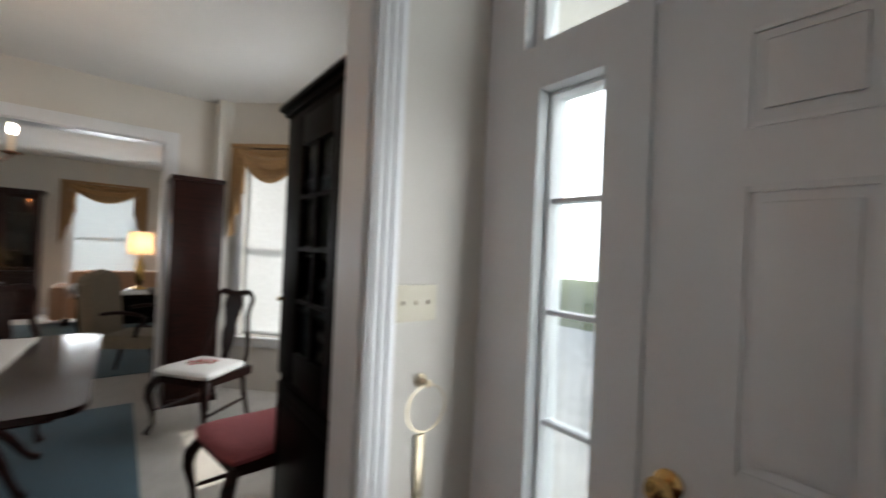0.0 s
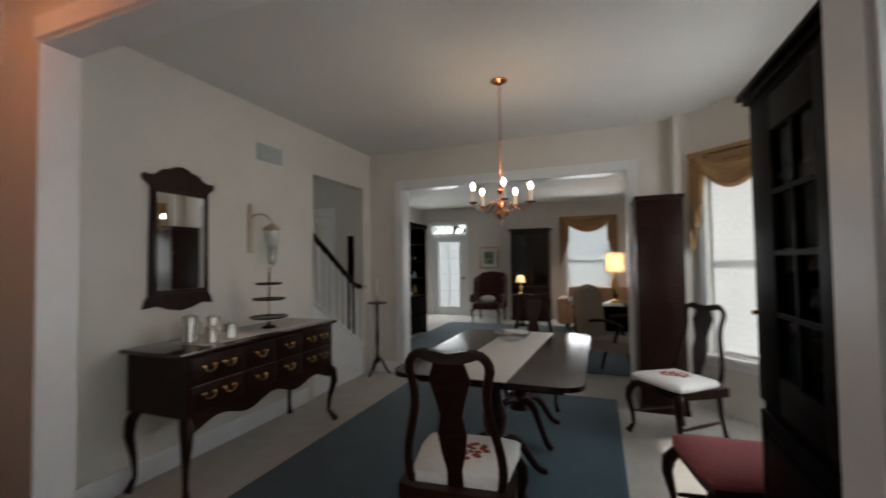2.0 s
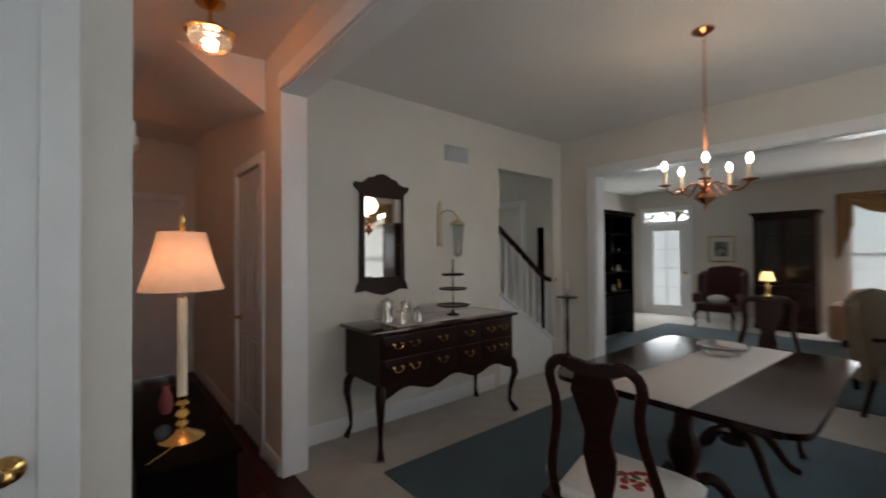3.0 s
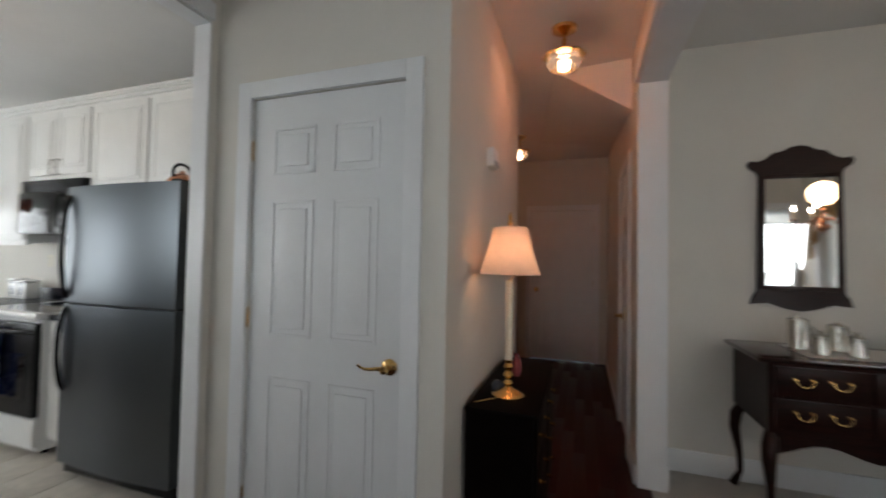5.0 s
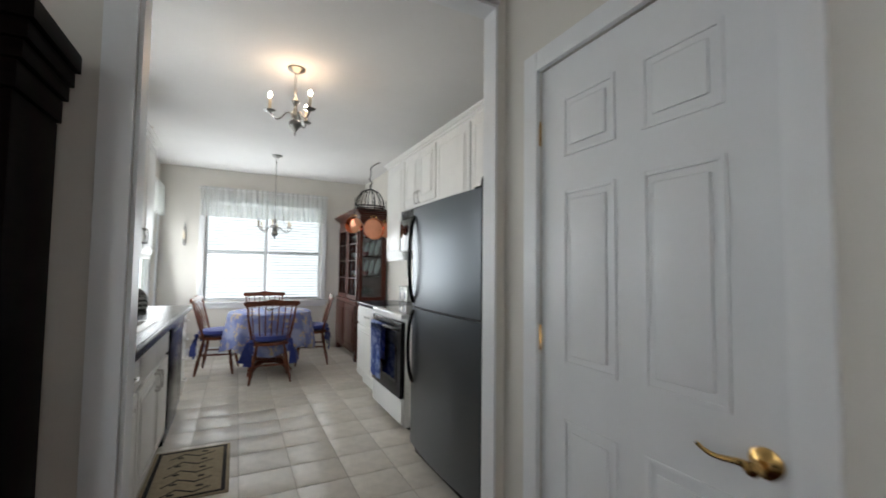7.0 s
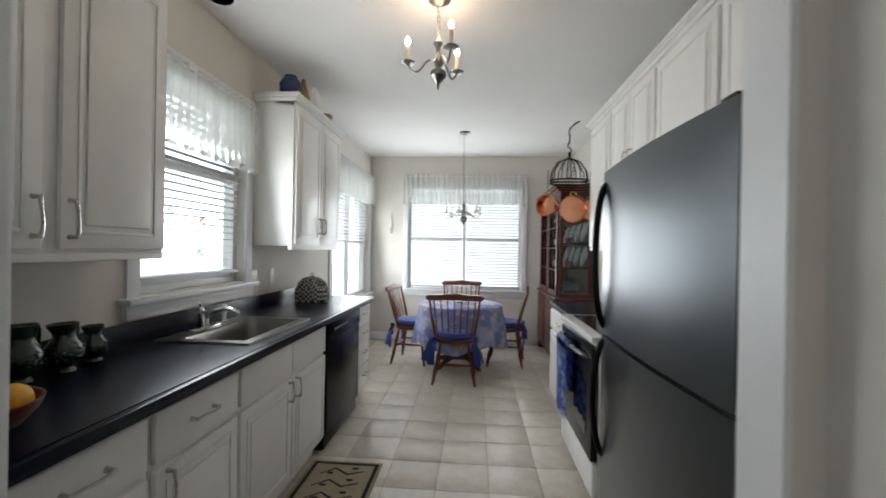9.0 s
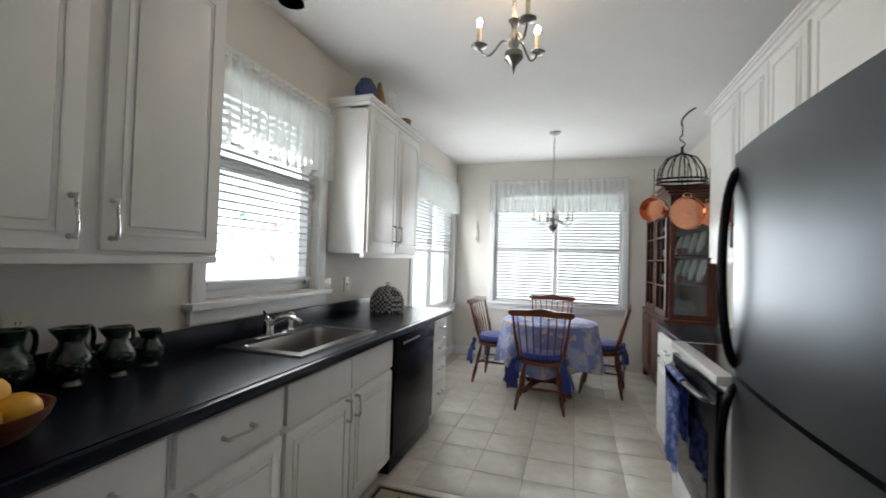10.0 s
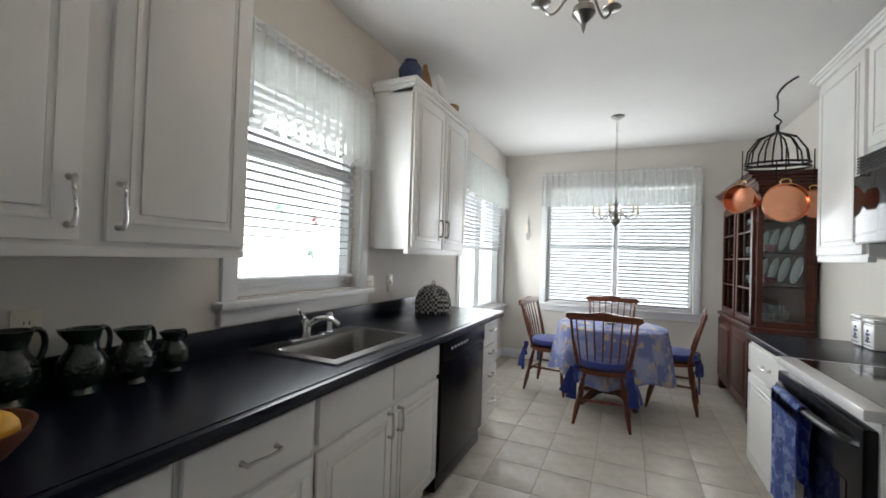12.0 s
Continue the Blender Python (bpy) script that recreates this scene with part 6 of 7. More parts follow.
for x, dx in ((0.06, -0.03), (SW - 0.06, 0.03)):
    part("front_leg", cabriole(bmesh.new(), (x, 0.05, 0.52), (x + dx * 1.6, -0.03, 0.0), 1.15), MAHOG, sb)
    part("rear_leg", cabriole(bmesh.new(), (x, SD - 0.06, 0.52), (x + dx * 1.6, SD - 0.03, 0.0), 1.05), MAHOG, sb)


def bail(parent, x, z, y, w=0.075):
    bm = bmesh.new()
    for s in (-1, 1):
        lathe(bm, [(0.011, 0), (0.009, 0.004), (0.004, 0.01), (0.006, 0.016), (0.002, 0.018)], m=pose(x + s * w / 2, y, z, 90), seg=10)
    tube(bm, bezier((x - w / 2, y - 0.014, z), (x - w * 0.45, y - 0.02, z - 0.045), (x + w * 0.45, y - 0.02, z - 0.045), (x + w / 2, y - 0.014, z), 10), 0.0035, 6)
    part("bail_handle", bm, BRASS, parent, "brass bail handle")


for x0, x1, hs in ((0.05, 0.44, (0.12, 0.27)), (0.45, 0.73, (0.14,)), (0.74, 1.02, (0.14,)), (1.03, 1.41, (0.11, 0.27))):
    for z0, z1 in ((0.53, 0.68), (0.695, 0.845)):
        dr = part("drawer", B(x0, x1, -0.014, -0.0005, z0, z1, 0.004), MAHOG, sb)
        for h in hs:
            bail(dr, x0 + h, (z0 + z1) / 2 + 0.015, -0.014)
solid("sideboard_runner", B(0.25, 1.40, 0.06, 0.42, 0.0, 0.003, 0.001), LINEN, "pale lace runner on the sideboard", "runner", (-1.848, 3.45, 0.8665), 90)
for k, (y, x, h, r) in enumerate(((3.74, -2.12, 0.15, 0.045), (3.92, -2.13, 0.125, 0.042), (3.78, -1.98, 0.085, 0.036), (3.93, -1.98, 0.085, 0.036))):
    cn = thing("silver_canister", "polished silver lidded pot on the sideboard", "pot", (x, y, 0.8705), 0, "silver pots")
    part("body", lathe(bmesh.new(), [(r, 0.0), (r * 1.03, 0.005), (r, 0.01), (r, h), (r * 0.9, h + 0.002)], seg=20), SILVER, cn)
    part("lid", lathe(bmesh.new(), [(r * 1.05, h + 0.0025), (r * 1.05, h + 0.012), (r * 0.5, h + 0.022), (0.006, h + 0.026), (0.009, h + 0.036), (0.002, h + 0.042)], seg=20), SILVER, cn)
    if k < 2:
        part("handle", tube(bmesh.new(), bezier((0, r, h * 0.85), (0, r + 0.05, h * 0.9), (0, r + 0.05, h * 0.3), (0, r, h * 0.25)), 0.004, 6), SILVER, cn)
ts = thing("tiered_stand", "three-tier serving stand with dark wood trays", "stand", (-2.06, 4.36, 0.8705))
part("base", lathe(bmesh.new(), [(0.055, 0), (0.05, 0.012), (0.015, 0.025), (0.008, 0.05)]), MAHOG, ts)
part("post", lathe(bmesh.new(), [(0.007, 0.0505), (0.007, 0.42), (0.014, 0.43), (0.008, 0.45), (0.012, 0.465), (0.002, 0.48)], seg=12), SILVER, ts)
for z, r in ((0.075, 0.145), (0.215, 0.125), (0.335, 0.10)):
    part("tray", lathe(bmesh.new(), [(0.0075, z), (r * 0.9, z + 0.002), (r, z + 0.016), (r * 0.97, z + 0.017), (r * 0.88, z + 0.009), (0.008, z + 0.008)], seg=30), MAHOG, ts)

mr = thing("wall_mirror", "mahogany framed mirror with a scrolled crest", "mirror", (W_D, 3.845, 1.54), 90)
ot = [(-0.235, -0.40), (-0.215, -0.37), (-0.205, 0.34), (-0.225, 0.37), (-0.25, 0.385), (-0.262, 0.41), (-0.25, 0.432), (-0.21, 0.425), (-0.17, 0.44), (-0.13, 0.475), (-0.08, 0.485), (-0.05, 0.505), (0.0, 0.515), (0.05, 0.505), (0.08, 0.485), (0.13, 0.475), (0.17, 0.44), (0.21, 0.425), (0.25, 0.432), (0.262, 0.41), (0.25, 0.385), (0.225, 0.37), (0.205, 0.34), (0.215, -0.37), (0.235, -0.40), (0.25, -0.45), (0.16, -0.44), (0.08, -0.47), (0.0, -0.485), (-0.08, -0.47), (-0.16, -0.44), (-0.25, -0.45)]
part("frame", slab(bmesh.new(), ot, 0.022, pose(0, -0.0125, 0)), MAHOG, mr)
bm = bmesh.new()
for a in ((-0.20, -0.175, -0.36, 0.34), (0.175, 0.20, -0.36, 0.34), (-0.1745, 0.1745, -0.36, -0.335), (-0.1745, 0.1745, 0.315, 0.34)):
    box(bm, a[0], a[1], -0.036, -0.024, a[2], a[3], 0.004)
part("inner_moulding", bm, MAHOG, mr)
part("mirror_glass", B(-0.174, 0.174, -0.028, -0.0245, -0.334, 0.314), MIRROR, mr, "clear mirror glass")

sc = thing("wall_sconce", "pale brass wall lantern with glass panes", "sconce", (W_D, 4.55, 1.36), 90)
part("back_plate", slab(bmesh.new(), [(-0.115, 0.12), (-0.09, 0.10), (-0.09, 0.46), (-0.10, 0.50), (-0.115, 0.52), (-0.13, 0.50), (-0.14, 0.46), (-0.14, 0.10)], 0.01, pose(0.03, -0.007, 0)), PALEBRASS, sc)
part("arm", tube(bmesh.new(), bezier((-0.085, -0.012, 0.40), (-0.05, -0.06, 0.46), (0.02, -0.10, 0.44), (0.06, -0.10, 0.36)), 0.007), PALEBRASS, sc)
part("cap", lathe(bmesh.new(), [(0.075, 0.30), (0.07, 0.315), (0.03, 0.345), (0.012, 0.36)], (0.06, -0.10, 0), 8), PALEBRASS, sc)
part("glass", lathe(bmesh.new(), [(0.035, 0.03), (0.055, 0.299)], (0.06, -0.10, 0), 8), CABGLASS, sc)
part("candle", lathe(bmesh.new(), [(0.012, 0.04), (0.012, 0.15), (0.003, 0.155)], (0.06, -0.10, 0), 10), CANDLE, sc)
part("bottom", lathe(bmesh.new(), [(0.004, 0.0), (0.03, 0.015), (0.036, 0.03)], (0.06, -0.10, 0), 8), PALEBRASS, sc)

vt = thing("wall_vent", "grey return-air grille high on the dining wall", "vent", (W_D, 4.685, 2.35), 90)
part("frame", B(-0.15, 0.15, -0.008, -0.0005, -0.075, 0.075, 0.003), GREYPL, vt)
for k in range(9):
    part("louver", B(-0.13, 0.13, -0.014, -0.0085, -0.06 + k * 0.014, -0.053 + k * 0.014), GREYPL, vt)

# stair seen through the opening
kw = [(0.0, 0.0), (0.955, 0.0), (0.955, 0.34), (0.0, 0.97)]
structure("stair_knee_wall", slab(bmesh.new(), kw, 0.09, pose(W_D - 0.065, 5.283, 0, 0, 0, 90)), TRIM, "white sloping knee wall of the stair", "wall")
sr = thing("stair_rail", "white balusters under a mahogany handrail", "railing", (W_D - 0.065, 5.283, 0), 90)
for k in range(8):
    x = 0.06 + 0.118 * k
    z = 0.97 - 0.66 * x
    part("baluster", lathe(bmesh.new(), [(0.016, z + 0.001), (0.016, z + 0.10), (0.010, z + 0.14), (0.014, z + 0.25), (0.009, z + 0.55), (0.009, z + 0.72)], (x, 0, 0), 10), TRIM, sr)
part("cap", slab(bmesh.new(), [(0.0, 0.972), (0.955, 0.342), (0.955, 0.372), (0.0, 1.002)], 0.13, pose(0, 0, 0)), TRIM, sr)
part("handrail", tube(bmesh.new(), [(-0.1, 0, 1.78), (0.4, 0, 1.43), (0.82, 0, 1.12), (0.92, 0, 1.08), (0.98, -0.02, 1.07), (1.0, -0.06, 1.06)], 0.032, 10), MAHOG, sr)
for k in range(7):
    st_ = B(-3.45, W_D - 0.115, 5.30 - 0.25 * k, 5.90 - 0.25 * k if k == 0 else 5.549 - 0.25 * k, 0.0, 0.18 * (k + 1) - 0.001, 0.004)
    structure("stair_step", st_, CARPET, "carpeted stair step", "stair")
solid("hall_coat_post", B(-0.035, 0.035, -0.03, 0.03, 0.0, 1.72, 0.01), EBONY, "slim dark wooden post in the stair hall", "post", (-2.62, 6.34, 0))

cs = thing("candle_stand", "slender mahogany tripod candle stand", "stand", (-2.20, 6.27, 0))
part("top", lathe(bmesh.new(), [(0.02, 0.86), (0.115, 0.868), (0.12, 0.882), (0.11, 0.882), (0.01, 0.876)], seg=28), MAHOG, cs)
part("column", lathe(bmesh.new(), [(0.022, 0.14), (0.03, 0.18), (0.014, 0.26), (0.022, 0.45), (0.012, 0.70), (0.02, 0.86)], seg=16), MAHOG, cs)
for k in range(3):
    a = radians(20 + 120 * k)
    d = Vector((math.cos(a), math.sin(a), 0))
    part("foot", tube(bmesh.new(), bezier(d * 0.015 + Vector((0, 0, 0.20)), d * 0.08 + Vector((0, 0, 0.2)), d * 0.09 + Vector((0, 0, 0.03)), d * 0.165 + Vector((0, 0, 0.014)), 8), 0.013, 8), MAHOG, cs)
ca = thing("hurricane_candle", "glass candle holder on the tripod stand", "candle", (-2.20, 6.27, 0.8825))
part("holder", lathe(bmesh.new(), [(0.035, 0), (0.03, 0.01), (0.012, 0.02), (0.02, 0.05), (0.028, 0.09)]), CRYSTAL, ca)
part("candle", lathe(bmesh.new(), [(0.010, 0.055), (0.010, 0.28), (0.002, 0.285)], seg=10), CANDLE, ca)


def glazed_case(name, label, at, rz, w, d, h, z_split, mat, cols=2, rows=3, doors=1, crown=0.05, stile=0.05, rail=0.05):
    """A tall case: panelled base, glazed doors above. Front to -y."""
    c = thing(name, label, "cabinet", at, rz)
    part("plinth", B(-0.01, w + 0.01, -0.01, d, 0.0, 0.09, 0.006), mat, c)
    part("base", B(0.0, w, 0.0, d, 0.0905, z_split), mat, c)
    bm = bmesh.new()
    box(bm, 0.0, 0.03, 0.0, d, z_split + 0.0005, h)
    box(bm, w - 0.03, w, 0.0, d, z_split + 0.0005, h)
    box(bm, 0.0305, w - 0.0305, d - 0.02, d, z_split + 0.0005, h)
    box(bm, 0.0305, w - 0.0305, 0.0, d - 0.0205, h - 0.03, h)
    part("case", bm, mat, c)
    bm = bmesh.new()
    for g, z0, z1 in ((0.012, 0.0005, 0.03), (crown * 0.6, 0.0305, 0.055), (crown, 0.0555, 0.08)):
        box(bm, -g, w + g, -g, d, h + z0, h + z1, 0.004)
    part("cornice", bm, mat, c)
    for k in range(1, 4):
        part("shelf", B(0.031, w - 0.031, 0.03, d - 0.021, z_split + (h - z_split) * k / 4, z_split + (h - z_split) * k / 4 + 0.015), mat, c)
    dw_ = (w - 0.02) / doors
    for k in range(doors):
        x0, x1 = 0.01 + k * dw_ + 0.002, 0.01 + (k + 1) * dw_ - 0.002
        front(c, "lower_door", x0, x1, 0.12, z_split - 0.03, mat=mat, inset=0.06)
        bm = bmesh.new()
        f, e, z0, z1 = stile, rail, z_split + 0.01, h - 0.01
        box(bm, x0, x0 + f, -0.02, -0.001, z0, z1, 0.003)
        box(bm, x1 - f, x1, -0.02, -0.001, z0, z1, 0.003)
        box(bm, x0 + f, x1 - f, -0.02, -0.001, z0, z0 + e, 0.003)
        box(bm, x0 + f, x1 - f, -0.02, -0.001, z1 - e, z1, 0.003)
        g = part("glazed_door", bm, mat, c)
        bm = bmesh.new()
        for j in range(1, cols):
            xx = x0 + f + (x1 - x0 - 2 * f) * j / cols
            box(bm, xx - 0.008, xx + 0.008, -0.017, -0.004, z0 + e, z1 - e)
        for j in range(1, rows):
            zz = z0 + e + (z1 - z0 - 2 * e) * j / rows
            box(bm, x0 + f, x1 - f, -0.0175, -0.0045, zz - 0.008, zz + 0.008)
        part("muntin", bm, mat, g)
        part("pane", B(x0 + f, x1 - f, -0.0035, -0.0015, z0 + e, z1 - e), CABGLASS, g)
        part("pull", lathe(bmesh.new(), [(0.010, 0), (0.008, 0.01), (0.011, 0.02), (0.003, 0.024)], m=pose(x0 + 0.025, -0.02, z_split + 0.35, 90), seg=10), BRASS, g)
    return c


glazed_case("china_cabinet", "black-brown china cabinet with glazed doors", (0.975, 3.84, 0), -90, 0.74, 0.365, 1.965, 0.80, EBONY, 2, 4, 1, stile=0.20, rail=0.13)
for k in range(5):
    solid("stemware", lathe(bmesh.new(), [(0.03, 0), (0.004, 0.01), (0.004, 0.06), (0.032, 0.09), (0.03, 0.14), (0.027, 0.14), (0.028, 0.092), (0.002, 0.07)], seg=12), CRYSTAL, "stemmed glass inside the china cabinet", "glass", (1.12 + 0.05 * (k % 2), 3.72 - 0.11 * k, 1.0935 + 0.0165), 0, "stemware in the china cabinet")
tcab = thing("tall_mahogany_cabinet", "tall plain-sided mahogany cabinet beside the opening", "cabinet", (0.69, 5.93, 0))
part("body", B(0.0, 0.38, 0.0, 0.44, 0.06, 1.90, 0.004), MAHOG, tcab)
part("plinth", B(-0.01, 0.39, -0.01, 0.44, 0.0, 0.0595, 0.006), MAHOG, tcab)
part("cornice", B(-0.012, 0.392, -0.012, 0.44, 1.9005, 1.94, 0.008), MAHOG, tcab)
part("key_plate", lathe(bmesh.new(), [(0.012, 0), (0.008, 0.006), (0.002, 0.008)], m=pose(0.0, 0.06, 1.55, 0, -90)), BRASS, tcab)

sash_window("window_bay_north", "slanting bay window with a white roller shade", (1.18 + 0.15 * 0.717, 6.24 - 0.15 * 0.697, 0), -44.2, 0.56, 0.52, 2.18, (1.35,), (), shade=0.035, depth=0.13)
sash_window("window_bay_middle", "bay window with a white roller shade", (1.86, 5.48, 0), -90, 0.96, 0.52, 2.18, (1.35,), (), shade=0.17, depth=0.13)


def swag(name, label, at, rz, w, z1, tail):
    """A draped swag between two pleated tails."""
    c = thing(name, label, "curtain", at, rz)
    bm, n = bmesh.new(), 18
    rows = []
    for k in range(15):
        v = k / 14
        row = []
        for i in range(n + 1):
            u = i / n * 2 - 1
            sag = 0.06 + 0.26 * v
            z = z1 - sag * (1 - u * u) * (0.25 + 0.75 * v) - 0.02 * v
            y = -0.05 - 0.025 * math.sin(v * 15) * (1 - u * u) - 0.02 * v
            row.append(bm.verts.new((w / 2 + u * w * 0.47, y, z)))
        rows.append(row)
    for a, b in zip(rows, rows[1:]):
        for i in range(n):
            bm.faces.new((a[i], a[i + 1], b[i + 1], b[i]))
    part("swag", bm, GOLDCL, c)
    for s in (0, 1):
        bm, rows = bmesh.new(), []
        for i in range(17):
            u = i / 16
            x = 0.18 * w * u + 0.0
            y = -0.045 - 0.03 * math.sin(u * 16)
            zb = z1 - tail + (tail * 0.55) * u + 0.02 * math.sin(u * 16)
            xx = x - 0.03 if s == 0 else w - x + 0.03
            rows.append([bm.verts.new((xx, y - 0.012 * j / 6, z1 + (zb - z1) * j / 6)) for j in range(7)])
        for a, b in zip(rows, rows[1:]):
            for j in range(6):
                bm.faces.new((a[j], a[j + 1], b[j + 1], b[j]))
        part("tail", bm, GOLDCL, c)
    part("cornice_board", B(-0.03, w + 0.03, -0.075, -0.001, z1 - 0.004, z1 + 0.03, 0.004), GOLDCL, c)
    return c


swag("swag_valance", "gold damask swag valance over the slanting bay window", (1.18 + 0.06 * 0.717, 6.24 - 0.06 * 0.697, 0), -44.2, 0.74, 2.30, 0.95)
swag("swag_valance", "gold damask swag valance over the living room window", (-0.45, N_L, 0), 0, 1.19, 2.34, 1.15)

# ---- living room ----
lr = thing("living_rug", "large teal blue rug in the living room", "rug", (-0.95, 8.85, 0))
part("woven_field", B(-1.85, 2.2, -1.75, 1.75, 0.0005, 0.012, 0.004), RUG, lr)
ld = tagged(thing("door_living", "white glazed garden door with a shade", "door", (-3.70, N_L - 0.005, 0)), kind="structure")
bm = bmesh.new()
for a in ((0.0, 0.17, 0.01, 2.03), (0.73, 0.90, 0.01, 2.03), (0.1705, 0.7295, 0.01, 0.22), (0.1705, 0.7295, 1.88, 2.03)):
    box(bm, a[0], a[1], 0.03, 0.07, a[2], a[3], 0.004)
part("leaf", bm, TRIM, ld)
bm = bmesh.new()
for z in (0.63, 1.05, 1.46):
    box(bm, 0.171, 0.729, 0.035, 0.065, z - 0.012, z + 0.012)
box(bm, 0.438, 0.462, 0.0355, 0.0645, 0.221, 1.879)
part("muntin", bm, TRIM, ld)
p_ = part("shade", B(0.171, 0.729, 0.066, 0.069, 0.221, 1.879), SHEER, ld, "white translucent door shade")
knob(ld, 0.84, 0.95, 0.03)
bm = bmesh.new()
for a in ((-0.02, 0.92, 2.035, 2.085), (-0.02, 0.0, 0.0, 2.32), (0.905, 0.92, 0.0, 2.32), (0.0, 0.905, 2.30, 2.325)):
    box(bm, a[0], a[1], 0.02, 0.08, a[2], a[3])
part("door_frame", bm, TRIM, ld)
tp = part("transom_pane", B(0.001, 0.904, 0.05, 0.054, 2.086, 2.299), GLASS, ld)
tp.visible_shadow = False
casing_y("trim_living_door", N_L, -1, -3.72, -2.78, 2.33, 0.07)

glazed_case("secretary_bookcase", "tall dark mahogany secretary bookcase", (-1.54, N_L - 0.47, 0), 0, 0.86, 0.44, 2.02, 0.78, MAHOG, 2, 4, 2)
bc = thing("open_bookcase", "black open bookcase filled with ornaments", "bookcase", (-2.80, 7.72, 0), 90)
bm = bmesh.new()
box(bm, 0, 0.04, 0, 0.38, 0, 2.02)
box(bm, 1.46, 1.50, 0, 0.38, 0, 2.02)
box(bm, 0.73, 0.77, 0, 0.379, 0.06, 1.98)
box(bm, 0.0405, 1.4595, 0.36, 0.379, 0, 2.02)
part("case", bm, EBONY, bc)
part("cornice", B(-0.03, 1.53, -0.03, 0.38, 2.0205, 2.09, 0.01), EBONY, bc)
for z in (0.06, 0.72, 1.05, 1.38, 1.70):
    for x in (0.041, 0.771):
        part("shelf", B(x, x + 0.688, 0.004, 0.359, z, z + 0.022), EBONY, bc)
for x in (0.045, 0.775):
    for z in (0.09, 0.40):
        part("drawer", B(x, x + 0.68, -0.004, 0.02, z, z + 0.29, 0.005), EBONY, bc)
for k in range(18):
    z = (0.742, 1.072, 1.402)[k % 3]
    x = 0.12 + 0.22 * (k // 3) + (0.06 if k // 3 > 2 else 0)
    h, r = rnd.uniform(0.08, 0.2), rnd.uniform(0.03, 0.06)
    solid("ornament", lathe(bmesh.new(), [(r * 0.6, 0), (r, h * 0.3), (r * 0.5, h * 0.75), (r * 0.65, h), (0.003, h)], seg=12), (CHINA, SILVER, CHINABL, BRASS)[k % 4], "small ornament on the black bookcase", "ornament", (-2.80 - 0.16, 7.72 + x, z), 0, "ornaments on the bookcase")


def upholstered(name, label, at, rz, w, d, seat_h, back_h, mat, wings=True, legs=MAHOG, arm_h=0.62, group=""):
    c = thing(name, label, "armchair", at, rz, group)
    part("seat", B(-w / 2 + 0.07, w / 2 - 0.07, -d / 2, d / 2 - 0.12, seat_h - 0.14, seat_h, 0.04), mat, c)
    bk = [(-w / 2 + 0.03, seat_h - 0.16), (w / 2 - 0.03, seat_h - 0.16), (w / 2 - 0.02, back_h - 0.10), (w / 2 - 0.10, back_h - 0.02), (w * 0.2, back_h - 0.01), (0, back_h + 0.02), (-w * 0.2, back_h - 0.01), (-w / 2 + 0.10, back_h - 0.02), (-w / 2 + 0.02, back_h - 0.10)]
    bm = slab(bmesh.new(), bk, 0.11, pose(0, d / 2 - 0.06, 0, -6))
    bmesh.ops.bevel(bm, geom=bm.edges[:], offset=0.025, segments=3, affect='EDGES')
    part("backrest", bm, mat, c)
    if wings:
        for s in (-1, 1):
            wg = [(d / 2 - 0.10, seat_h), (-d / 2 + 0.06, seat_h), (-d / 2 + 0.04, arm_h), (-0.02, arm_h + 0.02), (0.02, back_h - 0.15), (d / 2 - 0.10, back_h - 0.08)]
            bm = slab(bmesh.new(), wg, 0.07, pose(s * (w / 2 - 0.04), 0, 0, 0, 0, 90))
            bmesh.ops.bevel(bm, geom=bm.edges[:], offset=0.02, segments=2, affect='EDGES')
            part("wing", bm, mat, c)
    for sx in (-1, 1):
        part("front_leg", cabriole(bmesh.new(), (sx * (w / 2 - 0.10), -d / 2 + 0.05, seat_h - 0.13), (sx * (w / 2 - 0.06), -d / 2 + 0.0, 0.0), 1.1), legs, c)
        part("rear_leg", tube(bmesh.new(), [(sx * (w / 2 - 0.08), d / 2 - 0.10, seat_h - 0.13), (sx * (w / 2 - 0.08), d / 2 - 0.02, 0.0)], [0.025, 0.018], 8), legs, c)
    return c


upholstered("wing_chair", "maroon upholstered wing chair with carved legs", (-2.0, 10.95, 0), 0, 0.74, 0.72, 0.44, 1.12, MAROON)
solid("striped_pillow", ball(bmesh.new(), (0, 0, 0), 0.17, 16, 0.5), WHITECL, "small pale pillow on the wing chair", "pillow", (-1.98, 10.78, 0.525))
hc = upholstered("host_chair", "taupe high-back chair with dark wooden arms", (0.52, 7.02, 0), 62, 0.58, 0.60, 0.46, 1.06, TAUPE, False)
for s in (-1, 1):
    part("arm", tube(bmesh.new(), bezier((s * 0.24, 0.18, 0.66), (s * 0.30, 0.0, 0.70), (s * 0.34, -0.16, 0.70), (s * 0.28, -0.22, 0.64), 8) + [Vector((s * 0.26, -0.15, 0.55)), Vector((s * 0.25, -0.12, 0.45))], 0.018, 8), MAHOG, hc)
wt2 = thing("writing_table", "dark table with a white cloth in the living room", "table", (0.42, 8.1, 0.0))
part("top", B(-0.42, 0.42, -0.3, 0.3, 0.70, 0.73, 0.005), EBONY, wt2)
part("apron", B(-0.40, 0.40, -0.28, 0.28, 0.40, 0.6995, 0.005), EBONY, wt2)
for sx in (-1, 1):
    for sy in (-1, 1):
        part("leg", lathe(bmesh.new(), [(0.025, 0), (0.03, 0.2), (0.03, 0.3995)], (sx * 0.36, sy * 0.24, 0), 12), EBONY, wt2)
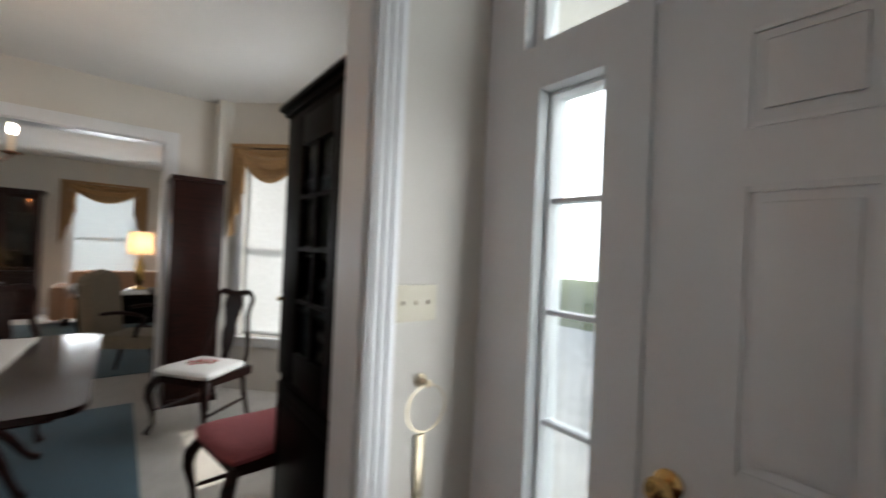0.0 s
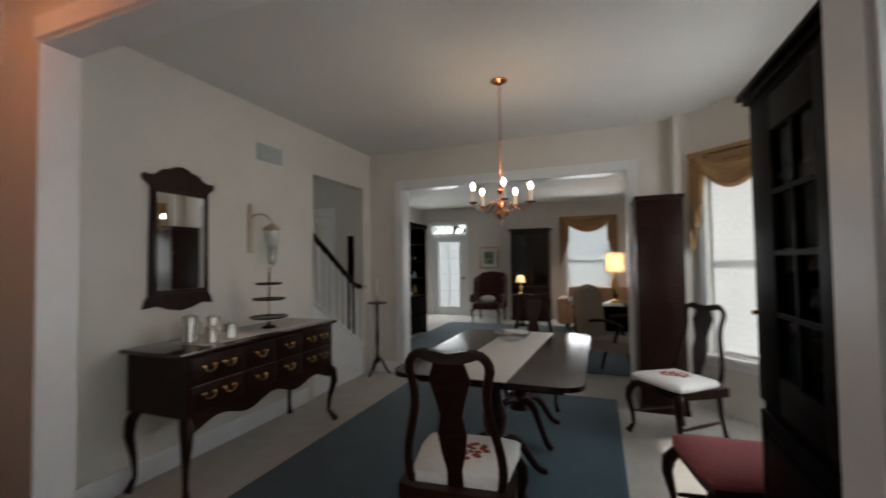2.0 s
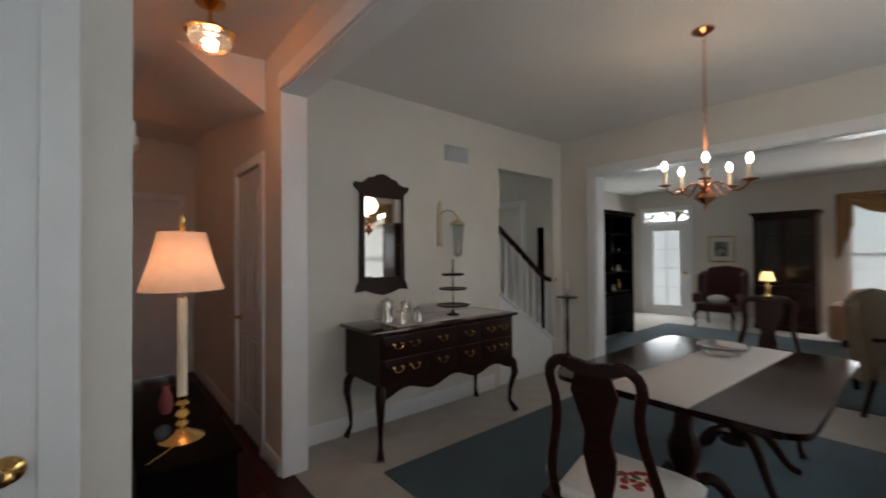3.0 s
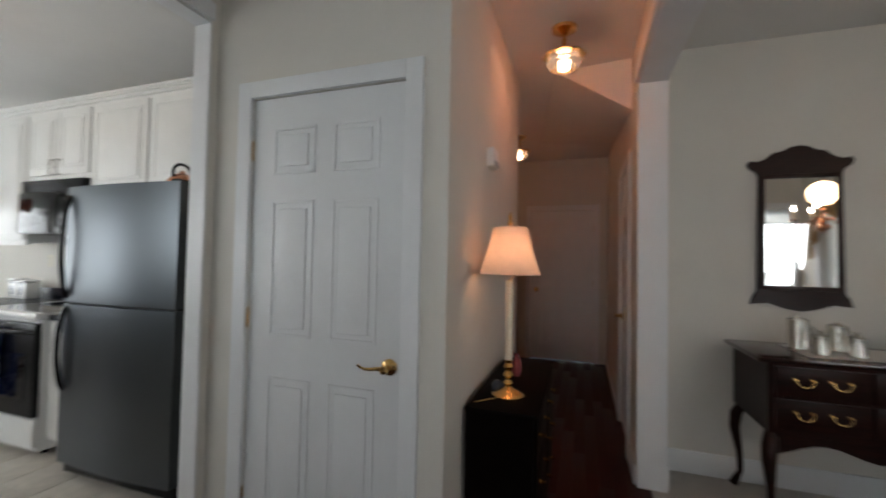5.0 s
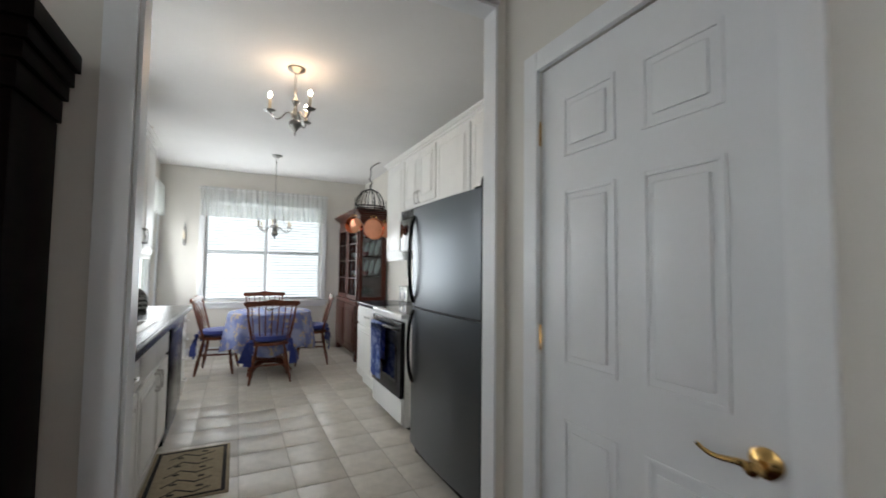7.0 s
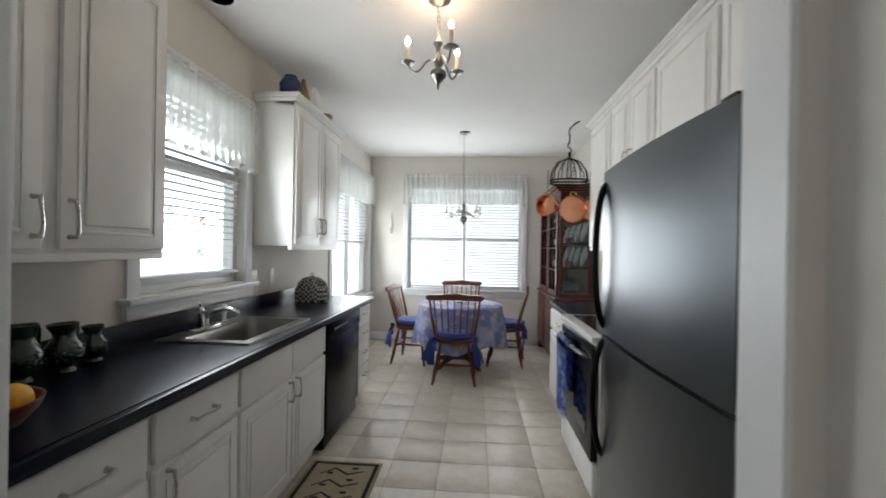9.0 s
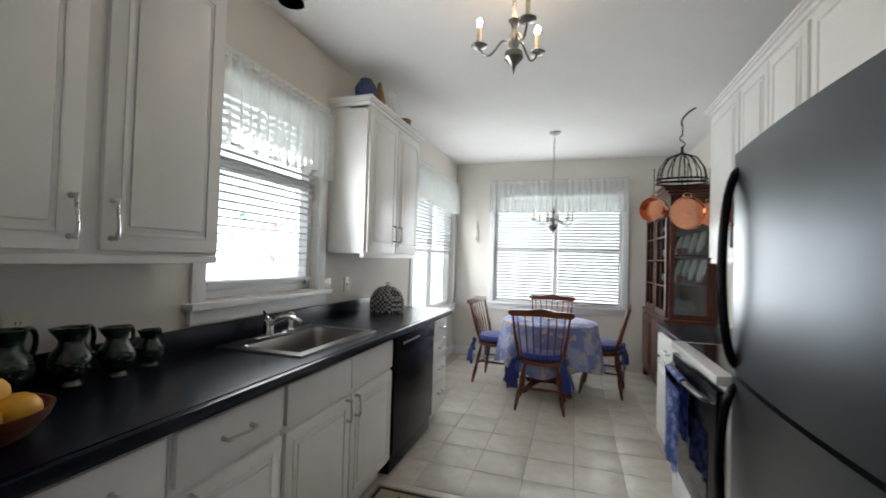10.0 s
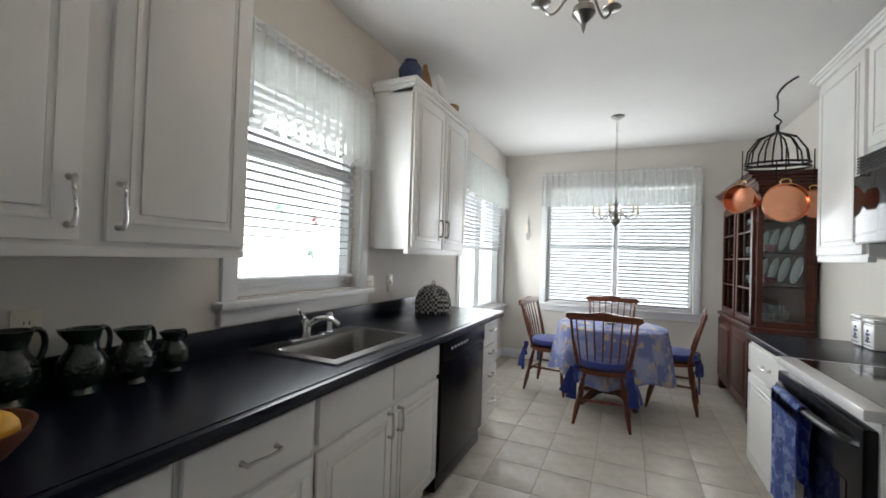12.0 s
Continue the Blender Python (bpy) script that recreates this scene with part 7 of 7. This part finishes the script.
solid("white_cloth", B(-0.28, 0.28, -0.22, 0.22, 0.0, 0.004, 0.001), LINEN, "white cloth on the dark table", "cloth", (0.38, 8.1, 0.7305))
so = thing("sofa", "peach upholstered sofa beneath the window", "sofa", (0.75, 10.55, 0))
part("seat", B(-1.0, 1.0, -0.35, 0.35, 0.12, 0.45, 0.05), PEACH, so)
part("backrest", B(-1.0, 1.0, 0.20, 0.42, 0.40, 0.82, 0.08), PEACH, so)
for s in (-1, 1):
    part("armrest", B(min(s * 1.0, s * 1.18), max(s * 1.0, s * 1.18), -0.36, 0.40, 0.10, 0.62, 0.07), PEACH, so)
for x in (-1.0, 1.0):
    for y in (-0.28, 0.3):
        part("foot", lathe(bmesh.new(), [(0.03, 0), (0.04, 0.1195)], (x, y, 0), 10), MAHOG, so)
solid("throw_pillow", ball(bmesh.new(), (0, 0, 0), 0.20, 16, 0.55), WHITECL, "white pillow at the sofa's end", "pillow", (-0.03, 10.4, 0.565))
et = thing("end_table", "small dark end table beside the sofa", "table", (0.72, 9.55, 0))
part("top", lathe(bmesh.new(), [(0.26, 0.60), (0.27, 0.615), (0.26, 0.63)], seg=28), MAHOG, et)
part("column", lathe(bmesh.new(), [(0.15, 0), (0.13, 0.03), (0.03, 0.08), (0.035, 0.4), (0.06, 0.5995)]), MAHOG, et)


def shaded_lamp(name, label, at, h, r0, r1, sh, mat, watts, color=(1.0, 0.62, 0.34), square=False):
    c = thing(name, label, "lamp", at)
    part("base", lathe(bmesh.new(), [(r1 * 0.45, 0), (r1 * 0.4, 0.02), (0.02, 0.05), (r1 * 0.25, 0.12), (r1 * 0.28, (h - sh) * 0.6), (0.012, h - sh - 0.02), (0.008, h - sh + 0.04)]), BRASS, c)
    bm, n = bmesh.new(), 4 if square else 28
    rings = [[bm.verts.new((r * math.cos(2 * math.pi * (i + 0.5) / n), r * math.sin(2 * math.pi * (i + 0.5) / n), z)) for i in range(n)] for r, z in ((r1, h - sh), (r0, h))]
    for i in range(n):
        bm.faces.new((rings[0][i], rings[0][(i + 1) % n], rings[1][(i + 1) % n], rings[1][i]))
    part("shade", bm, mat, c, "lit pale shade")
    bulb_light(name + "_light", (at[0], at[1], at[2] + h - sh * 0.5), watts, color, 0.03)
    return c


shaded_lamp("living_lamp", "table lamp with a tall square parchment shade, lit", (0.62, 9.55, 0.6305), 0.86, 0.20, 0.23, 0.34, PAPERSHADE, 8, square=True)
dt2 = thing("drop_table", "small dark side table before the bookcase", "table", (-1.15, 10.45, 0))
part("top", lathe(bmesh.new(), [(0.22, 0.64), (0.23, 0.655), (0.22, 0.665)], seg=24), MAHOG, dt2)
part("column", lathe(bmesh.new(), [(0.14, 0), (0.12, 0.03), (0.025, 0.08), (0.03, 0.4), (0.05, 0.6395)]), MAHOG, dt2)
shaded_lamp("small_lamp", "little lit lamp with a pale shade", (-1.18, 10.45, 0.6655), 0.40, 0.06, 0.11, 0.15, PAPERSHADE, 2)
pc = thing("framed_picture", "framed landscape print on the living room wall", "picture", (-2.175, N_L, 1.455))
bm = bmesh.new()
for a in ((-0.235, -0.21, -0.265, 0.265), (0.21, 0.235, -0.265, 0.265), (-0.2095, 0.2095, -0.265, -0.24), (-0.2095, 0.2095, 0.24, 0.265)):
    box(bm, a[0], a[1], -0.025, -0.001, a[2], a[3], 0.004)
part("frame", bm, BRASS, pc)
part("mat_board", B(-0.2095, 0.2095, -0.012, -0.001, -0.2395, 0.2395), LINEN, pc)
part("print", B(-0.12, 0.12, -0.014, -0.0125, -0.15, 0.15), floral_cloth("landscape_print", (0.10, 0.12, 0.08), (0.30, 0.32, 0.26), (0.05, 0.06, 0.04), 8.0), pc)
plate_switch("light_switch", "ivory switch beside the garden door", (-2.60, N_L, 1.20), 0, 1)

# the rooms north of the hall, and the entrance wall, lie 9 cm further on than the kitchen's grid
NORTH = ("wall_front", "wall_dining", "wall_living", "wall_stair", "floor_carpet", "trim_dining", "trim_living", "trim_hall_door", "baseboard_dining",
         "baseboard_living", "door_front", "door_hall_side", "window_sidelight", "window_transom", "window_living", "window_stair", "towel_ring", "brass_bell_pull")
for ob in list(scene.objects):
    if ob.parent is None and (ob not in BEFORE or ob.name.startswith(NORTH) or ob.name == "light_switch"):
        ob.location.y += 0.09

# ---- outdoors ----
tagged(new("ground", mesh_of("ground", B(-150, 150, -150, 150, -0.60, -0.45), GRASS)), "mown lawn round the house", "ground", kind="structure")
# emissive walls, added to white out the window views and light the rooms
BACKGLOW = material("bright_haze", (0.95, 0.98, 1.0), 1.0, amount=0.0, bump=0.0, emit=3.8)
# the tall east wall also blocks the low sun from the kitchen
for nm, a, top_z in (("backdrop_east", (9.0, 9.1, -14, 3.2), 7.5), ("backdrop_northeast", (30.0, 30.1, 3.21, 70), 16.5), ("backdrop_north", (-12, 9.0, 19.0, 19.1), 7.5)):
    structure(nm, B(*a, -0.4, top_z), BACKGLOW, "pale glowing backdrop standing in for the overexposed outdoors", "backdrop")


# dimmer emissive wall, added so the blind slats show against the white
structure("backdrop_south", B(-12, 9.0, -11.1, -11.0, -0.4, 7.5), material("soft_haze", (0.95, 0.98, 1.0), 1.0, amount=0.0, bump=0.0, emit=2.2), "pale glowing backdrop standing in for the overexposed garden", "backdrop")
structure("porch", B(1.99, 9.0, 0.6, 8.5, -0.45, -0.30, 0.01), CONCRETE, "pale sunlit concrete forecourt before the entrance door", "pavement")


def tree(at, h, seed):
    t = thing("tree", "leafy green tree in the garden", "tree", at, 0, "garden trees")
    rr = random.Random(seed)
    bm = tube(bmesh.new(), [(0, 0, 0), (0.05, 0, h * 0.3), (0, 0.05, h * 0.55), (0.03, 0.02, h * 0.85)], [0.16, 0.11, 0.07, 0.03], 8)
    for k in range(7):
        a, z = rr.uniform(0, 6.28), rr.uniform(0.35, 0.7) * h
        tube(bm, [(0, 0, z), (math.cos(a) * h * 0.12, math.sin(a) * h * 0.12, z + h * 0.1), (math.cos(a) * h * 0.24, math.sin(a) * h * 0.24, z + h * 0.16)], [0.05, 0.03, 0.012], 6)
    part("trunk", bm, BARK, t)
    bm = bmesh.new()
    for k in range(900):
        a, u = rr.uniform(0, 6.28), rr.random() ** 0.5
        z = rr.uniform(0.32, 1.0)
        r = h * 0.30 * u * math.sin(math.pi * min(1, (z - 0.22) / 0.82)) * rr.uniform(0.75, 1.15)
        p = Vector((r * math.cos(a), r * math.sin(a), z * h))
        s = rr.uniform(0.10, 0.2)
        e = Euler((rr.uniform(0, 3), rr.uniform(0, 3), rr.uniform(0, 3))).to_matrix()
        vs = [bm.verts.new(p + e @ Vector(q) * s) for q in ((-0.5, 0, 0), (0, -0.3, 0.05), (0.6, 0, 0), (0, 0.3, 0.05))]
        bm.faces.new(vs)
    part("crown", bm, LEAF, t)


tree((8.2, 4.9, -0.45), 3.6, 3)
tree((-4.4, 15.5, -0.45), 5.0, 5)
tree((5.5, -2.0, -0.45), 3.0, 8)

# ---- floor pieces ----
tile_mesh = mesh_of("tile", B(-0.150, 0.150, -0.150, 0.150, -0.0038, 0.0, 0.0012), TILE)
T = 0.305
x = -0.175 - T * 5.5
for i in range(11):
    for j in range(18):
        cx, cy = x + T * i, -1.636 + T * (j - 9.5)
        if W_K + 0.02 < cx - 0.1 and cx + 0.1 < E_K and S_K + 0.05 < cy and cy < N_K - 0.02:
            o = new("tile", tile_mesh)
            o.parent = kit_floor
            o.location = (cx, cy, 0)
plank_mesh = [mesh_of("plank", B(-L / 2, L / 2, -0.0385, 0.0385, -0.003, 0.0, 0.0008), REDWOOD) for L in (1.2, 1.6)]
rnd = random.Random(12)
for j in range(25):
    y = 1.045 + 0.0785 * j
    x = E_F - 0.02 - rnd.uniform(0.0, 0.5)
    lo = -5.1 if y > 1.78 else -0.85
    if y > 2.98:
        continue
    while x > lo:
        k = rnd.randrange(2)
        L = (1.2, 1.6)[k]
        if x - L / 2 > lo - 0.4:
            o = new("plank", plank_mesh[k])
            o.parent = hall_floor
            o.location = (x - L / 2, y, 0)
        x -= L + 0.002
